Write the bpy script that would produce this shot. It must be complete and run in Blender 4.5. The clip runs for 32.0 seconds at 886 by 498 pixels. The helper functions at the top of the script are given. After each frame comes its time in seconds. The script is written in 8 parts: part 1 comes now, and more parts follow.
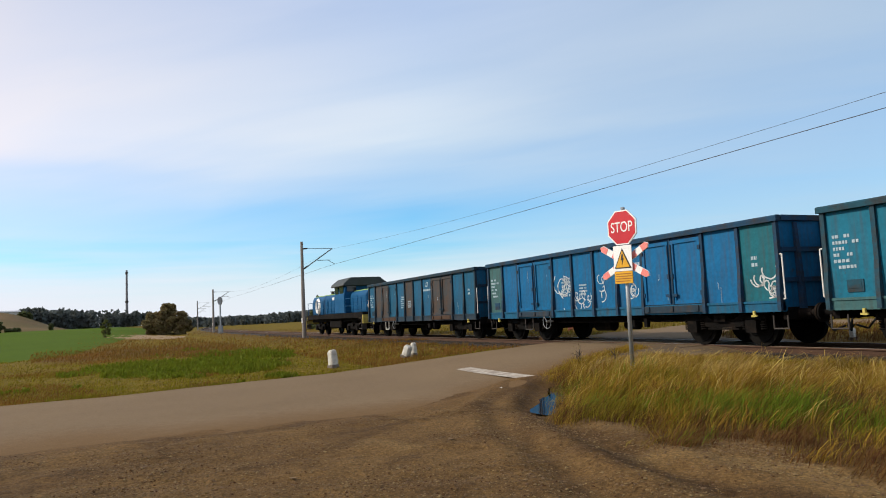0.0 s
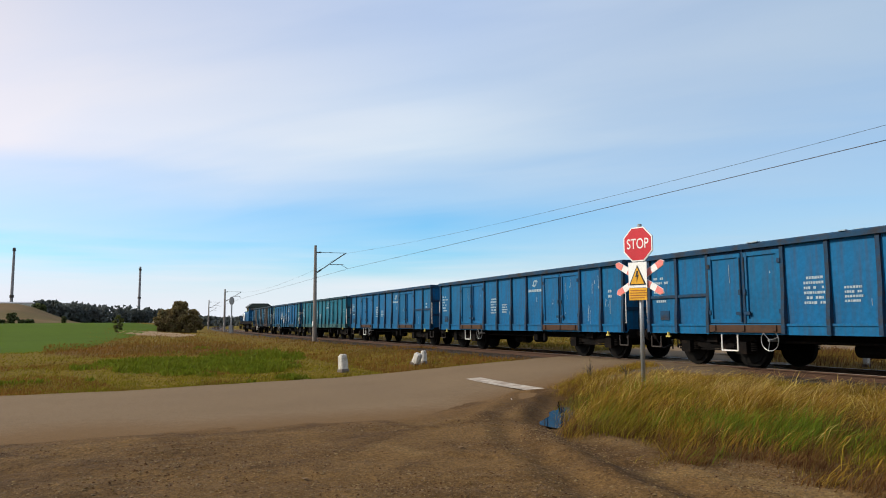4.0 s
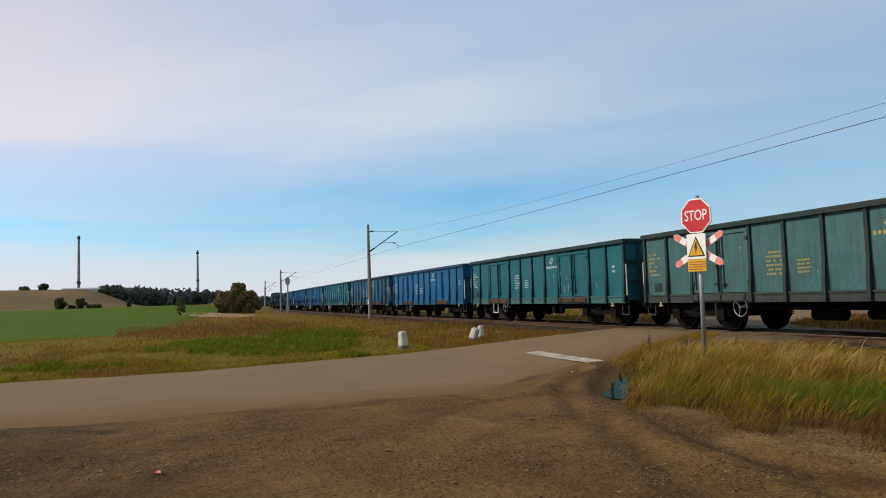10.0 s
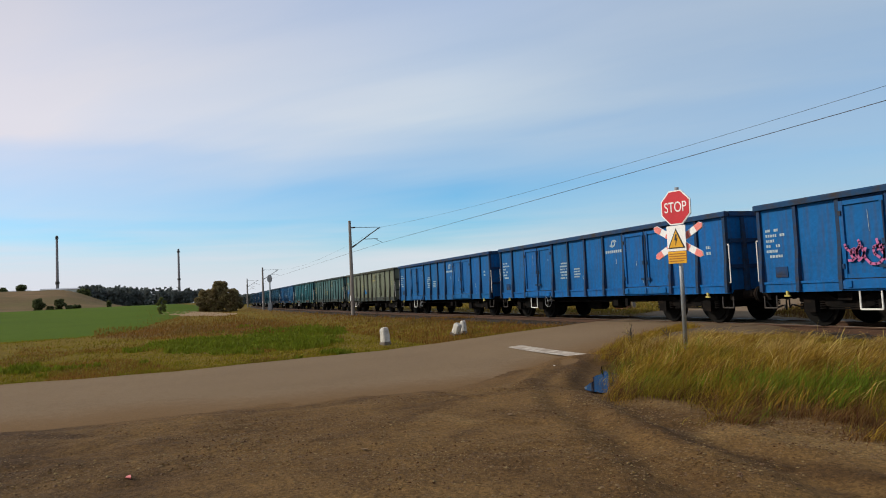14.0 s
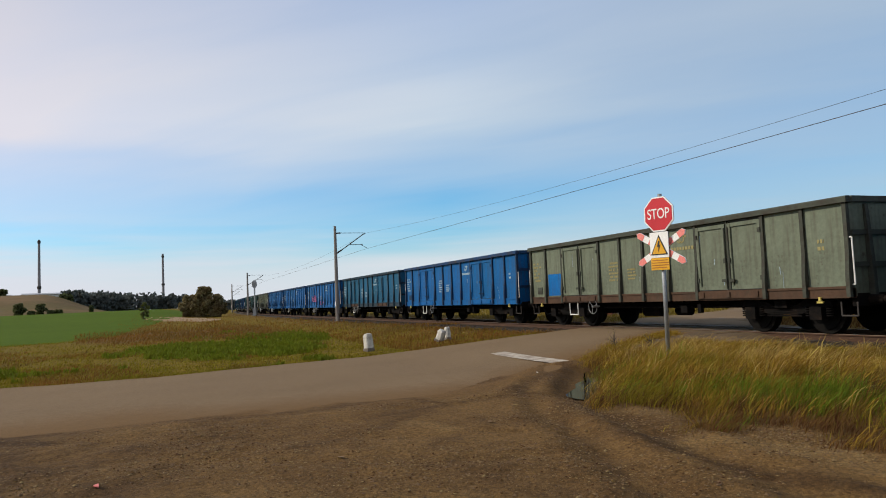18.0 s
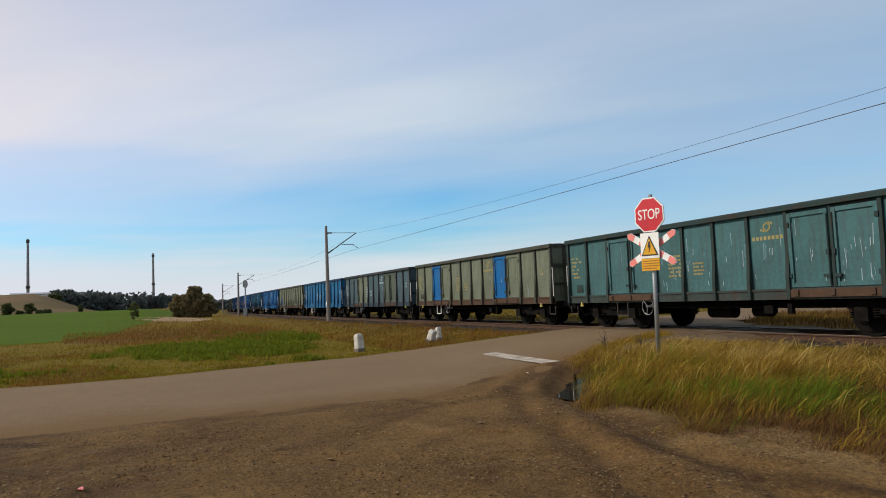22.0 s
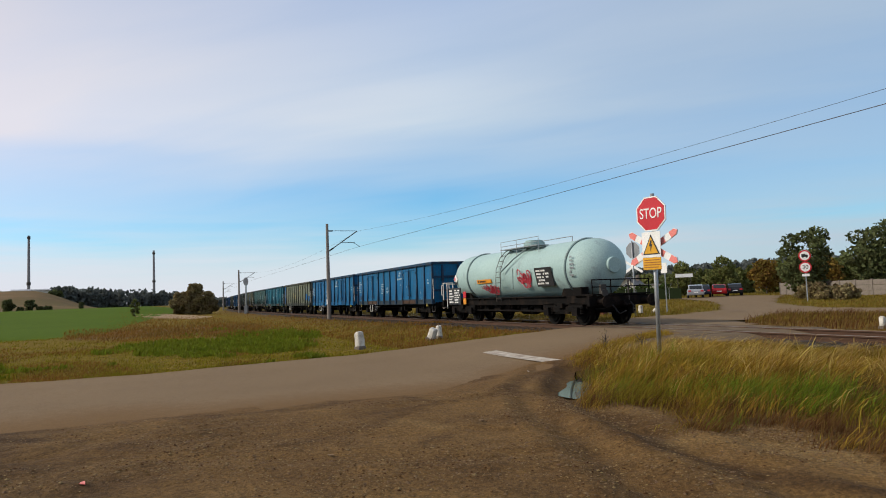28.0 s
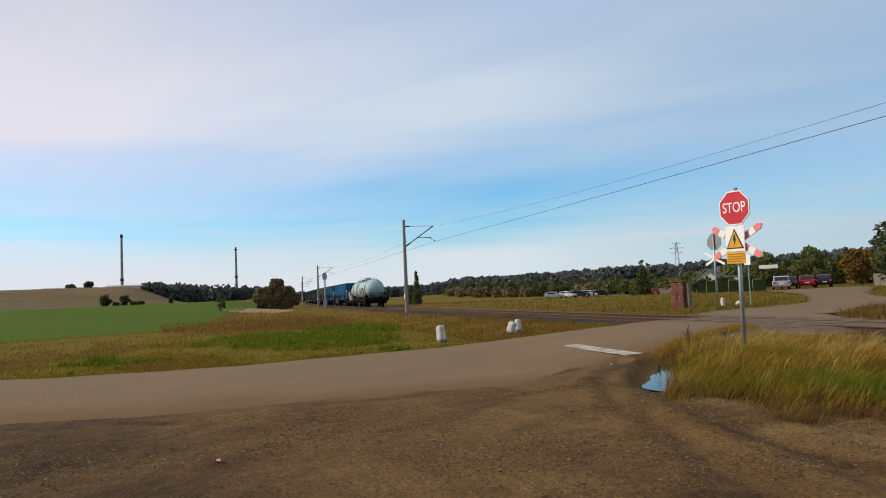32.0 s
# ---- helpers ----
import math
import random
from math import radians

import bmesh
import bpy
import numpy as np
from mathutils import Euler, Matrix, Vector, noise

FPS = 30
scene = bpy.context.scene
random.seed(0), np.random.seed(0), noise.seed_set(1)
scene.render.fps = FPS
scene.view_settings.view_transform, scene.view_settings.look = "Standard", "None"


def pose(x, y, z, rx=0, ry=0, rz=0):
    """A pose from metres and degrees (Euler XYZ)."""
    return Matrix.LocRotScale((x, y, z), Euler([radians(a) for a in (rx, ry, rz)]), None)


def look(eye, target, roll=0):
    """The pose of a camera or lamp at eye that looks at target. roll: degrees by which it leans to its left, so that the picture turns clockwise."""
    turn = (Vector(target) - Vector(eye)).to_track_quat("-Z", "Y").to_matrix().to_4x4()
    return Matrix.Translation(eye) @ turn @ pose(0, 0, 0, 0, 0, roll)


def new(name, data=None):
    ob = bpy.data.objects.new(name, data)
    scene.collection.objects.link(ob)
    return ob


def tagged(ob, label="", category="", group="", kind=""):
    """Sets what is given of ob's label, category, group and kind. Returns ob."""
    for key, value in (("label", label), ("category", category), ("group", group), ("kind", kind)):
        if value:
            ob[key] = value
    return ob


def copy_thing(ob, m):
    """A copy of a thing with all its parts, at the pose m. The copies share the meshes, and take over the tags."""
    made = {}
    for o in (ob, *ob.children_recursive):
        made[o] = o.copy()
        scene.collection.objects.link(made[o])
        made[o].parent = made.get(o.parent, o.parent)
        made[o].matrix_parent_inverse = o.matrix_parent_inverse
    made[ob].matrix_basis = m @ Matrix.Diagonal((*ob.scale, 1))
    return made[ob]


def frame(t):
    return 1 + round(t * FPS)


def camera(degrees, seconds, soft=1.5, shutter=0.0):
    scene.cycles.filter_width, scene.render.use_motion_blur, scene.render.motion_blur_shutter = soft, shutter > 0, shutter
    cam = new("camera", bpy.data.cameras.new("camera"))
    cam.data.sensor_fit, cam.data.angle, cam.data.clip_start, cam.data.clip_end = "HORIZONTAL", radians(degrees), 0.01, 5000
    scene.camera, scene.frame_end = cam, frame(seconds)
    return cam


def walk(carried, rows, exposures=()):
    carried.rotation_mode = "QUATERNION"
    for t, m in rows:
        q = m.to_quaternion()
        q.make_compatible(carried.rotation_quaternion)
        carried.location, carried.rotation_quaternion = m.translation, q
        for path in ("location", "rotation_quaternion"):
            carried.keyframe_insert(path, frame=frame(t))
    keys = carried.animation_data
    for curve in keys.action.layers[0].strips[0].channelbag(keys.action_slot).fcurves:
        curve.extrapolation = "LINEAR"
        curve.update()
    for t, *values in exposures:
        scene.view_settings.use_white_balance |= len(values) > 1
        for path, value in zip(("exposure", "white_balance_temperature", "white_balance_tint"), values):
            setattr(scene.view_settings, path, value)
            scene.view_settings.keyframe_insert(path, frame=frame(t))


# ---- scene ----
# ---------------------------------------------------------------- camera
cam = camera(64.0, 32.0, soft=1.0)
PATH = [
    (0.0, -0.167, 0.253, 1.400, 95.154, 2.771, 65.383),
    (0.5, -0.156, 0.228, 1.400, 95.170, 2.230, 65.788),
    (1.0, -0.166, 0.232, 1.402, 95.010, 1.976, 65.587),
    (1.5, -0.159, 0.219, 1.400, 95.353, 1.982, 65.905),
    (2.0, -0.157, 0.215, 1.405, 95.424, 2.333, 66.032),
    (2.5, -0.145, 0.199, 1.402, 95.636, 2.218, 66.103),
    (3.0, -0.136, 0.196, 1.400, 95.615, 2.358, 66.174),
    (3.5, -0.141, 0.187, 1.403, 95.686, 1.901, 66.142),
    (4.0, -0.121, 0.166, 1.394, 95.909, 0.354, 66.149),
    (4.5, -0.111, 0.172, 1.408, 96.051, 0.194, 66.198),
    (6.5, -0.036, 0.068, 1.403, 95.511, 2.278, 67.753),
    (7.0, -0.006, 0.011, 1.420, 94.984, 1.743, 68.209),
    (7.5, 0.021, -0.033, 1.429, 94.474, 2.314, 69.041),
    (8.0, 0.074, -0.080, 1.433, 94.215, 2.339, 69.887),
    (8.5, 0.152, -0.134, 1.456, 93.760, 2.223, 71.396),
    (9.0, 0.125, -0.114, 1.450, 94.044, 2.794, 70.810),
    (9.5, 0.104, -0.105, 1.450, 93.790, 2.531, 70.449),
    (10.0, 0.098, -0.104, 1.444, 93.937, 1.912, 70.251),
    (10.5, 0.082, -0.082, 1.444, 94.179, 1.958, 69.734),
    (11.0, 0.052, -0.068, 1.447, 93.686, 2.263, 69.446),
    (11.5, 0.037, -0.043, 1.435, 94.065, 1.852, 69.295),
    (12.0, 0.037, -0.044, 1.444, 93.850, 2.053, 69.344),
    (12.5, 0.016, -0.018, 1.440, 93.736, 2.322, 69.071),
    (13.0, 0.028, -0.035, 1.438, 93.786, 2.519, 69.030),
    (13.5, 0.015, -0.016, 1.443, 93.555, 2.695, 68.982),
    (15.5, -0.005, 0.003, 1.436, 93.437, 2.526, 68.673),
    (16.0, -0.024, 0.031, 1.437, 93.764, 2.064, 68.418),
    (16.5, -0.041, 0.053, 1.435, 93.725, 2.895, 68.231),
    (17.0, -0.032, 0.046, 1.428, 93.719, 2.355, 68.167),
    (17.5, -0.046, 0.057, 1.434, 93.580, 2.897, 68.021),
    (18.0, -0.052, 0.085, 1.428, 93.977, 2.488, 67.827),
    (18.5, -0.078, 0.095, 1.420, 94.243, 2.080, 67.508),
    (19.0, -0.070, 0.092, 1.424, 94.168, 2.435, 67.596),
    (19.5, -0.068, 0.091, 1.442, 93.834, 2.376, 67.472),
    (20.0, -0.074, 0.098, 1.422, 94.148, 2.103, 67.569),
    (20.5, -0.068, 0.092, 1.432, 94.027, 2.409, 67.413),
    (21.0, -0.098, 0.114, 1.422, 93.848, 2.320, 67.358),
    (21.5, -0.078, 0.103, 1.436, 93.818, 2.468, 67.360),
    (22.0, -0.077, 0.114, 1.434, 93.949, 2.432, 67.145),
    (22.5, -0.096, 0.125, 1.422, 93.919, 2.351, 67.110),
    (23.0, -0.096, 0.124, 1.421, 94.040, 2.259, 67.211),
    (23.5, -0.096, 0.136, 1.425, 94.140, 1.993, 66.954),
    (24.0, -0.102, 0.136, 1.419, 94.262, 2.050, 66.905),
    (24.5, -0.114, 0.155, 1.420, 93.967, 2.346, 66.747),
    (25.0, -0.114, 0.160, 1.433, 93.867, 2.300, 66.322),
    (25.5, -0.115, 0.171, 1.416, 94.031, 2.204, 66.483),
    (27.5, -0.137, 0.184, 1.403, 94.112, 1.997, 65.843),
    (28.0, -0.082, 0.100, 1.419, 93.853, 2.118, 67.176),
    (28.5, 0.013, -0.029, 1.424, 93.974, 1.671, 68.530),
    (29.0, 0.080, -0.107, 1.440, 93.840, 2.002, 69.948),
    (29.5, 0.155, -0.172, 1.448, 93.820, 2.003, 70.959),
    (30.0, 0.213, -0.211, 1.450, 93.665, 2.106, 71.767),
    (30.5, 0.236, -0.224, 1.455, 93.587, 2.278, 72.237),
    (31.0, 0.248, -0.231, 1.458, 93.405, 1.948, 72.491),
    (31.5, 0.276, -0.238, 1.465, 93.412, 2.543, 72.881),
    (32.0, 0.286, -0.239, 1.462, 93.546, 2.453, 73.080),
]
walk(cam, [(t, pose(x, y, z, rx, ry, rz)) for t, x, y, z, rx, ry, rz in PATH],
     exposures=((0.0, 0.24), (4.5, 0.22), (6.5, 0.05), (8.0, 0.0), (26.0, 0.0), (28.0, 0.05), (32.0, 0.05)))

# ---------------------------------------------------------------- world, sun
SUN_DIR = Vector((-0.36, -0.76, 0.54)).normalized()     # towards the sun
world = bpy.data.worlds.new("sky")
scene.world = world
world.use_nodes = True
wt = world.node_tree
wt.nodes.clear()


def wn(kind):
    return wt.nodes.new(kind)


def wmath(op, a, b=None, clamp=False):
    n = wn("ShaderNodeMath")
    n.operation, n.use_clamp = op, clamp
    for i, v in enumerate((a, b)):
        if v is None:
            continue
        if isinstance(v, (int, float)):
            n.inputs[i].default_value = v
        else:
            wt.links.new(v, n.inputs[i])
    return n.outputs[0]


def cover(height, stops):
    """Share of the sky that cloud hides, by degrees above the horizon."""
    r = wn("ShaderNodeValToRGB")
    r.color_ramp.interpolation = "EASE"
    els = r.color_ramp.elements
    for k, (deg, v) in enumerate(stops):
        e = els[k] if k < 2 else els.new(1.0)
        e.position, e.color = deg / 30.0, (v, v, v, 1)
    wt.links.new(height, r.inputs[0])
    return r.outputs[0]


def wmix(fac, a, b):
    x = wn("ShaderNodeMix")
    x.data_type = "RGBA"
    wt.links.new(fac, x.inputs[0])
    for v, i in ((a, 6), (b, 7)):
        if isinstance(v, tuple):
            x.inputs[i].default_value = (*v, 1)
        else:
            wt.links.new(v, x.inputs[i])
    return x.outputs[2]


def wnoise(vector, scale, detail, rough, distort=0.0):
    n = wn("ShaderNodeTexNoise")
    n.inputs["Scale"].default_value, n.inputs["Detail"].default_value = scale, detail
    n.inputs["Roughness"].default_value, n.inputs["Distortion"].default_value = rough, distort
    wt.links.new(vector, n.inputs["Vector"])
    return wmath("SUBTRACT", n.outputs["Fac"], 0.5)


def build_sky():
    """Clear sky under a soft veil of high cloud, thicker overhead and towards the sun, with haze along the horizon."""
    out = wn("ShaderNodeOutputWorld")
    bg = wn("ShaderNodeBackground")
    sky = wn("ShaderNodeTexSky")
    sky.sky_type, sky.sun_disc = "NISHITA", False
    sky.sun_elevation = math.asin(SUN_DIR.z)
    sky.sun_rotation = math.atan2(SUN_DIR.x, SUN_DIR.y)
    sky.air_density, sky.dust_density, sky.ozone_density = 1.0, 0.6, 2.0
    tc = wn("ShaderNodeTexCoord")
    sep = wn("ShaderNodeSeparateXYZ")
    wt.links.new(tc.outputs["Generated"], sep.inputs[0])
    # cloud streaks: direction projected on a high flat layer, drawn out along the wind
    zz = wmath("MAXIMUM", sep.outputs["Z"], 0.02)
    com = wn("ShaderNodeCombineXYZ")
    for axis in (0, 1):
        wt.links.new(wmath("DIVIDE", sep.outputs[axis], wmath("ADD", zz, 0.10)), com.inputs[axis])
    rot = wn("ShaderNodeMapping")
    rot.inputs["Rotation"].default_value = (0, 0, radians(CLOUD_TURN))
    rot.vector_type = "TEXTURE"
    rot.inputs["Scale"].default_value = (3.2, 1.0, 1.0)
    wt.links.new(com.outputs[0], rot.inputs[0])
    broad = wnoise(rot.outputs[0], 0.75, 3.0, 0.45, 0.3)
    fine = wnoise(rot.outputs[0], 2.2, 5.0, 0.5, 0.4)
    # thin level streaks low in the sky
    flat = wn("ShaderNodeMapping")
    flat.inputs["Scale"].default_value = (2.4, 2.4, 40.0)
    flat.inputs["Rotation"].default_value = (radians(1.5), radians(-1.0), 0)
    wt.links.new(tc.outputs["Generated"], flat.inputs[0])
    level = wnoise(flat.outputs[0], 1.0, 4.0, 0.5)
    # degrees above the horizon, a little uneven; 1.0 on the ramps is 30 degrees
    deg = wmath("MULTIPLY", wmath("ARCSINE", sep.outputs["Z"]), 57.2958 / 30.0)
    lift = wmath("MULTIPLY", wmath("ADD", wmath("MULTIPLY", broad, 0.16), wmath("MULTIPLY", fine, 0.05)), wmath("MULTIPLY", deg, 2.2, True))
    deg = wmath("ADD", deg, lift, True)
    sunward, middle, away = (cover(deg, st) for st in COVER)
    side = wmath("ADD", wmath("MULTIPLY", sep.outputs["Y"], 1.86), 0.29, True)
    side_b = wmath("MULTIPLY", wmath("SUBTRACT", sep.outputs["Y"], 0.38), 2.3, True)
    mask = wmix(side_b, wmix(side, sunward, middle), away)
    low = wmath("SUBTRACT", 1.0, wmath("MULTIPLY", wmath("ABSOLUTE", wmath("SUBTRACT", deg, 0.15)), 9.0), True)
    mask = wmath("ADD", mask, wmath("MULTIPLY", wmath("MULTIPLY", level, 1.5), low))
    mask = wmath("ADD", mask, wmath("MULTIPLY", wmath("ADD", wmath("MULTIPLY", fine, 0.5), wmath("MULTIPLY", broad, 0.5)), wmath("MULTIPLY", deg, 1.6, True)), True)
    gain = wn("ShaderNodeMix")
    gain.data_type, gain.blend_type = "RGBA", "MULTIPLY"
    gain.inputs[0].default_value = 1.0
    gain.inputs[7].default_value = (*SKY_GAIN, 1)
    wt.links.new(sky.outputs[0], gain.inputs[6])
    # cloud: bright towards the sun, greyer overhead and away from it
    over = wmath("MULTIPLY", wmath("SUBTRACT", deg, 0.46), 3.0, True)
    tone = wmix(side, wmix(over, CLOUD, CLOUD_HIGH), wmix(over, CLOUD_THIN, CLOUD_THIN_HIGH))
    tone = wmix(side_b, tone, CLOUD_AWAY)
    wt.links.new(wmix(mask, gain.outputs[2], tone), bg.inputs["Color"])
    bg.inputs["Strength"].default_value = 0.1
    wt.links.new(bg.outputs[0], out.inputs[0])


CLOUD_TURN = 44
# degrees above the horizon and cloud cover: towards the sun, ahead, away from the sun
COVER = (((0.0, 0.95), (2.5, 0.85), (4.2, 0.62), (5.6, 0.35), (7.2, 0.50), (9.2, 0.62), (10.8, 0.70), (12.8, 1.0), (18.0, 1.0), (30.0, 0.92)),
         ((0.0, 1.0), (3.0, 0.90), (4.4, 0.62), (5.6, 0.18), (8.0, 0.08), (10.0, 0.42), (12.5, 0.52), (15.0, 0.78), (17.0, 0.82), (20.0, 0.72), (30.0, 0.80)),
         ((0.0, 0.85), (3.0, 0.75), (6.0, 0.55), (9.0, 0.50), (12.0, 0.55), (18.0, 0.66), (30.0, 0.70)))
SKY_GAIN = (0.62, 1.20, 1.54)
CLOUD = (7.5, 7.35, 8.1)
CLOUD_HIGH = (6.0, 6.1, 7.1)
CLOUD_THIN = (6.7, 7.4, 7.9)
CLOUD_THIN_HIGH = (5.0, 5.9, 7.6)
CLOUD_AWAY = (4.7, 5.6, 6.5)
build_sky()

sun_data = bpy.data.lights.new("sun", "SUN")
sun_data.energy, sun_data.angle, sun_data.color = 3.8, radians(0.6), (1.0, 0.92, 0.78)
sun = new("sun", sun_data)
sun.matrix_world = look((-60, -60, 60), Vector((-60, -60, 60)) - SUN_DIR)

# ---------------------------------------------------------------- materials
def mat(name, base, rough=0.8, metal=0.0, dark=None, scale=4.0, amount=0.6, fine=60.0, bump=0.15, dirt=None, dirt_amount=0.0, dirt_scale=1.5,
        island=0.0, thing=0.0, spec=0.4, bump_scale=None, through_light=0.0, streaks=0.0):
    """A surface with two scales of variation: broad stains and fine grain, and relief."""
    m = bpy.data.materials.new(name)
    m.use_nodes = True
    t = m.node_tree
    b = t.nodes["Principled BSDF"]
    b.inputs["Roughness"].default_value, b.inputs["Metallic"].default_value = rough, metal
    b.inputs["Specular IOR Level"].default_value = spec
    tc = t.nodes.new("ShaderNodeTexCoord")

    def tex(sc, detail, rgh=0.6):
        n = t.nodes.new("ShaderNodeTexNoise")
        n.inputs["Scale"].default_value, n.inputs["Detail"].default_value, n.inputs["Roughness"].default_value = sc, detail, rgh
        t.links.new(tc.outputs["Object"], n.inputs["Vector"])
        return n

    def ramp(src, lo, hi):
        r = t.nodes.new("ShaderNodeMapRange")
        r.inputs["From Min"].default_value, r.inputs["From Max"].default_value = lo, hi
        r.clamp = True
        t.links.new(src, r.inputs["Value"])
        return r.outputs[0]

    def blend(fac, a, c):
        x = t.nodes.new("ShaderNodeMix")
        x.data_type = "RGBA"
        t.links.new(fac, x.inputs[0])
        for v, s in ((a, 6), (c, 7)):
            if isinstance(v, tuple):
                x.inputs[s].default_value = (*v, 1)
            else:
                t.links.new(v, x.inputs[s])
        return x.outputs[2]

    dark = dark or tuple(c * 0.55 for c in base)
    big = tex(scale, 5)
    small = tex(fine, 3, 0.7)
    col = blend(ramp(big.outputs["Fac"], 0.5 - 0.5 * (1.05 - amount), 0.5 + 0.5 * (1.05 - amount)), base, dark) if amount > 0 else None
    if col is None:
        rgb = t.nodes.new("ShaderNodeRGB")
        rgb.outputs[0].default_value = (*base, 1)
        col = rgb.outputs[0]
    if dirt:
        d = tex(dirt_scale, 7, 0.7)
        col = blend(ramp(d.outputs["Fac"], 0.62 - 0.3 * dirt_amount, 0.72 - 0.1 * dirt_amount), col, dirt)
    if streaks > 0:
        mp = t.nodes.new("ShaderNodeMapping")
        mp.inputs["Scale"].default_value = (7.0, 7.0, 0.55)
        t.links.new(tc.outputs["Object"], mp.inputs[0])
        run = tex(1.6, 3, 0.5)
        t.links.new(mp.outputs[0], run.inputs["Vector"])
        down = ramp(run.outputs["Fac"], 0.45, 0.80)
        sm = t.nodes.new("ShaderNodeMath")
        sm.operation = "MULTIPLY"
        sm.inputs[1].default_value = streaks
        t.links.new(down, sm.inputs[0])
        col = blend(sm.outputs[0], col, dirt or tuple(c * 0.4 for c in base))
    hsv = t.nodes.new("ShaderNodeHueSaturation")
    t.links.new(col, hsv.inputs["Color"])
    val = ramp(small.outputs["Fac"], 0.25, 0.75)
    mr = t.nodes.new("ShaderNodeMapRange")
    mr.inputs["To Min"].default_value, mr.inputs["To Max"].default_value = 0.82, 1.18
    t.links.new(val, mr.inputs["Value"])
    value = mr.outputs[0]
    for src, amt in (("Random Per Island", island), ("Random", thing)):
        if amt > 0:
            n = t.nodes.new("ShaderNodeNewGeometry" if src == "Random Per Island" else "ShaderNodeObjectInfo")
            q = t.nodes.new("ShaderNodeMapRange")
            q.inputs["To Min"].default_value, q.inputs["To Max"].default_value = 1 - amt, 1 + amt
            t.links.new(n.outputs[src], q.inputs["Value"])
            mm = t.nodes.new("ShaderNodeMath")
            mm.operation = "MULTIPLY"
            t.links.new(value, mm.inputs[0])
            t.links.new(q.outputs[0], mm.inputs[1])
            value = mm.outputs[0]
            h = t.nodes.new("ShaderNodeMapRange")
            h.inputs["To Min"].default_value, h.inputs["To Max"].default_value = 0.5 - 0.05 * amt, 0.5 + 0.05 * amt
            t.links.new(n.outputs[src], h.inputs["Value"])
            t.links.new(h.outputs[0], hsv.inputs["Hue"])
    t.links.new(value, hsv.inputs["Value"])
    t.links.new(hsv.outputs[0], b.inputs["Base Color"])
    if through_light > 0:
        tl, mx = t.nodes.new("ShaderNodeBsdfTranslucent"), t.nodes.new("ShaderNodeMixShader")
        t.links.new(hsv.outputs[0], tl.inputs["Color"])
        mx.inputs[0].default_value = through_light
        t.links.new(b.outputs[0], mx.inputs[1])
        t.links.new(tl.outputs[0], mx.inputs[2])
        t.links.new(mx.outputs[0], t.nodes["Material Output"].inputs["Surface"])
    if bump > 0:
        bp = t.nodes.new("ShaderNodeBump")
        bp.inputs["Strength"].default_value = bump
        bp.inputs["Distance"].default_value = 0.02
        src = tex(bump_scale, 6).outputs["Fac"] if bump_scale else small.outputs["Fac"]
        t.links.new(src, bp.inputs["Height"])
        t.links.new(bp.outputs[0], b.inputs["Normal"])
    return m


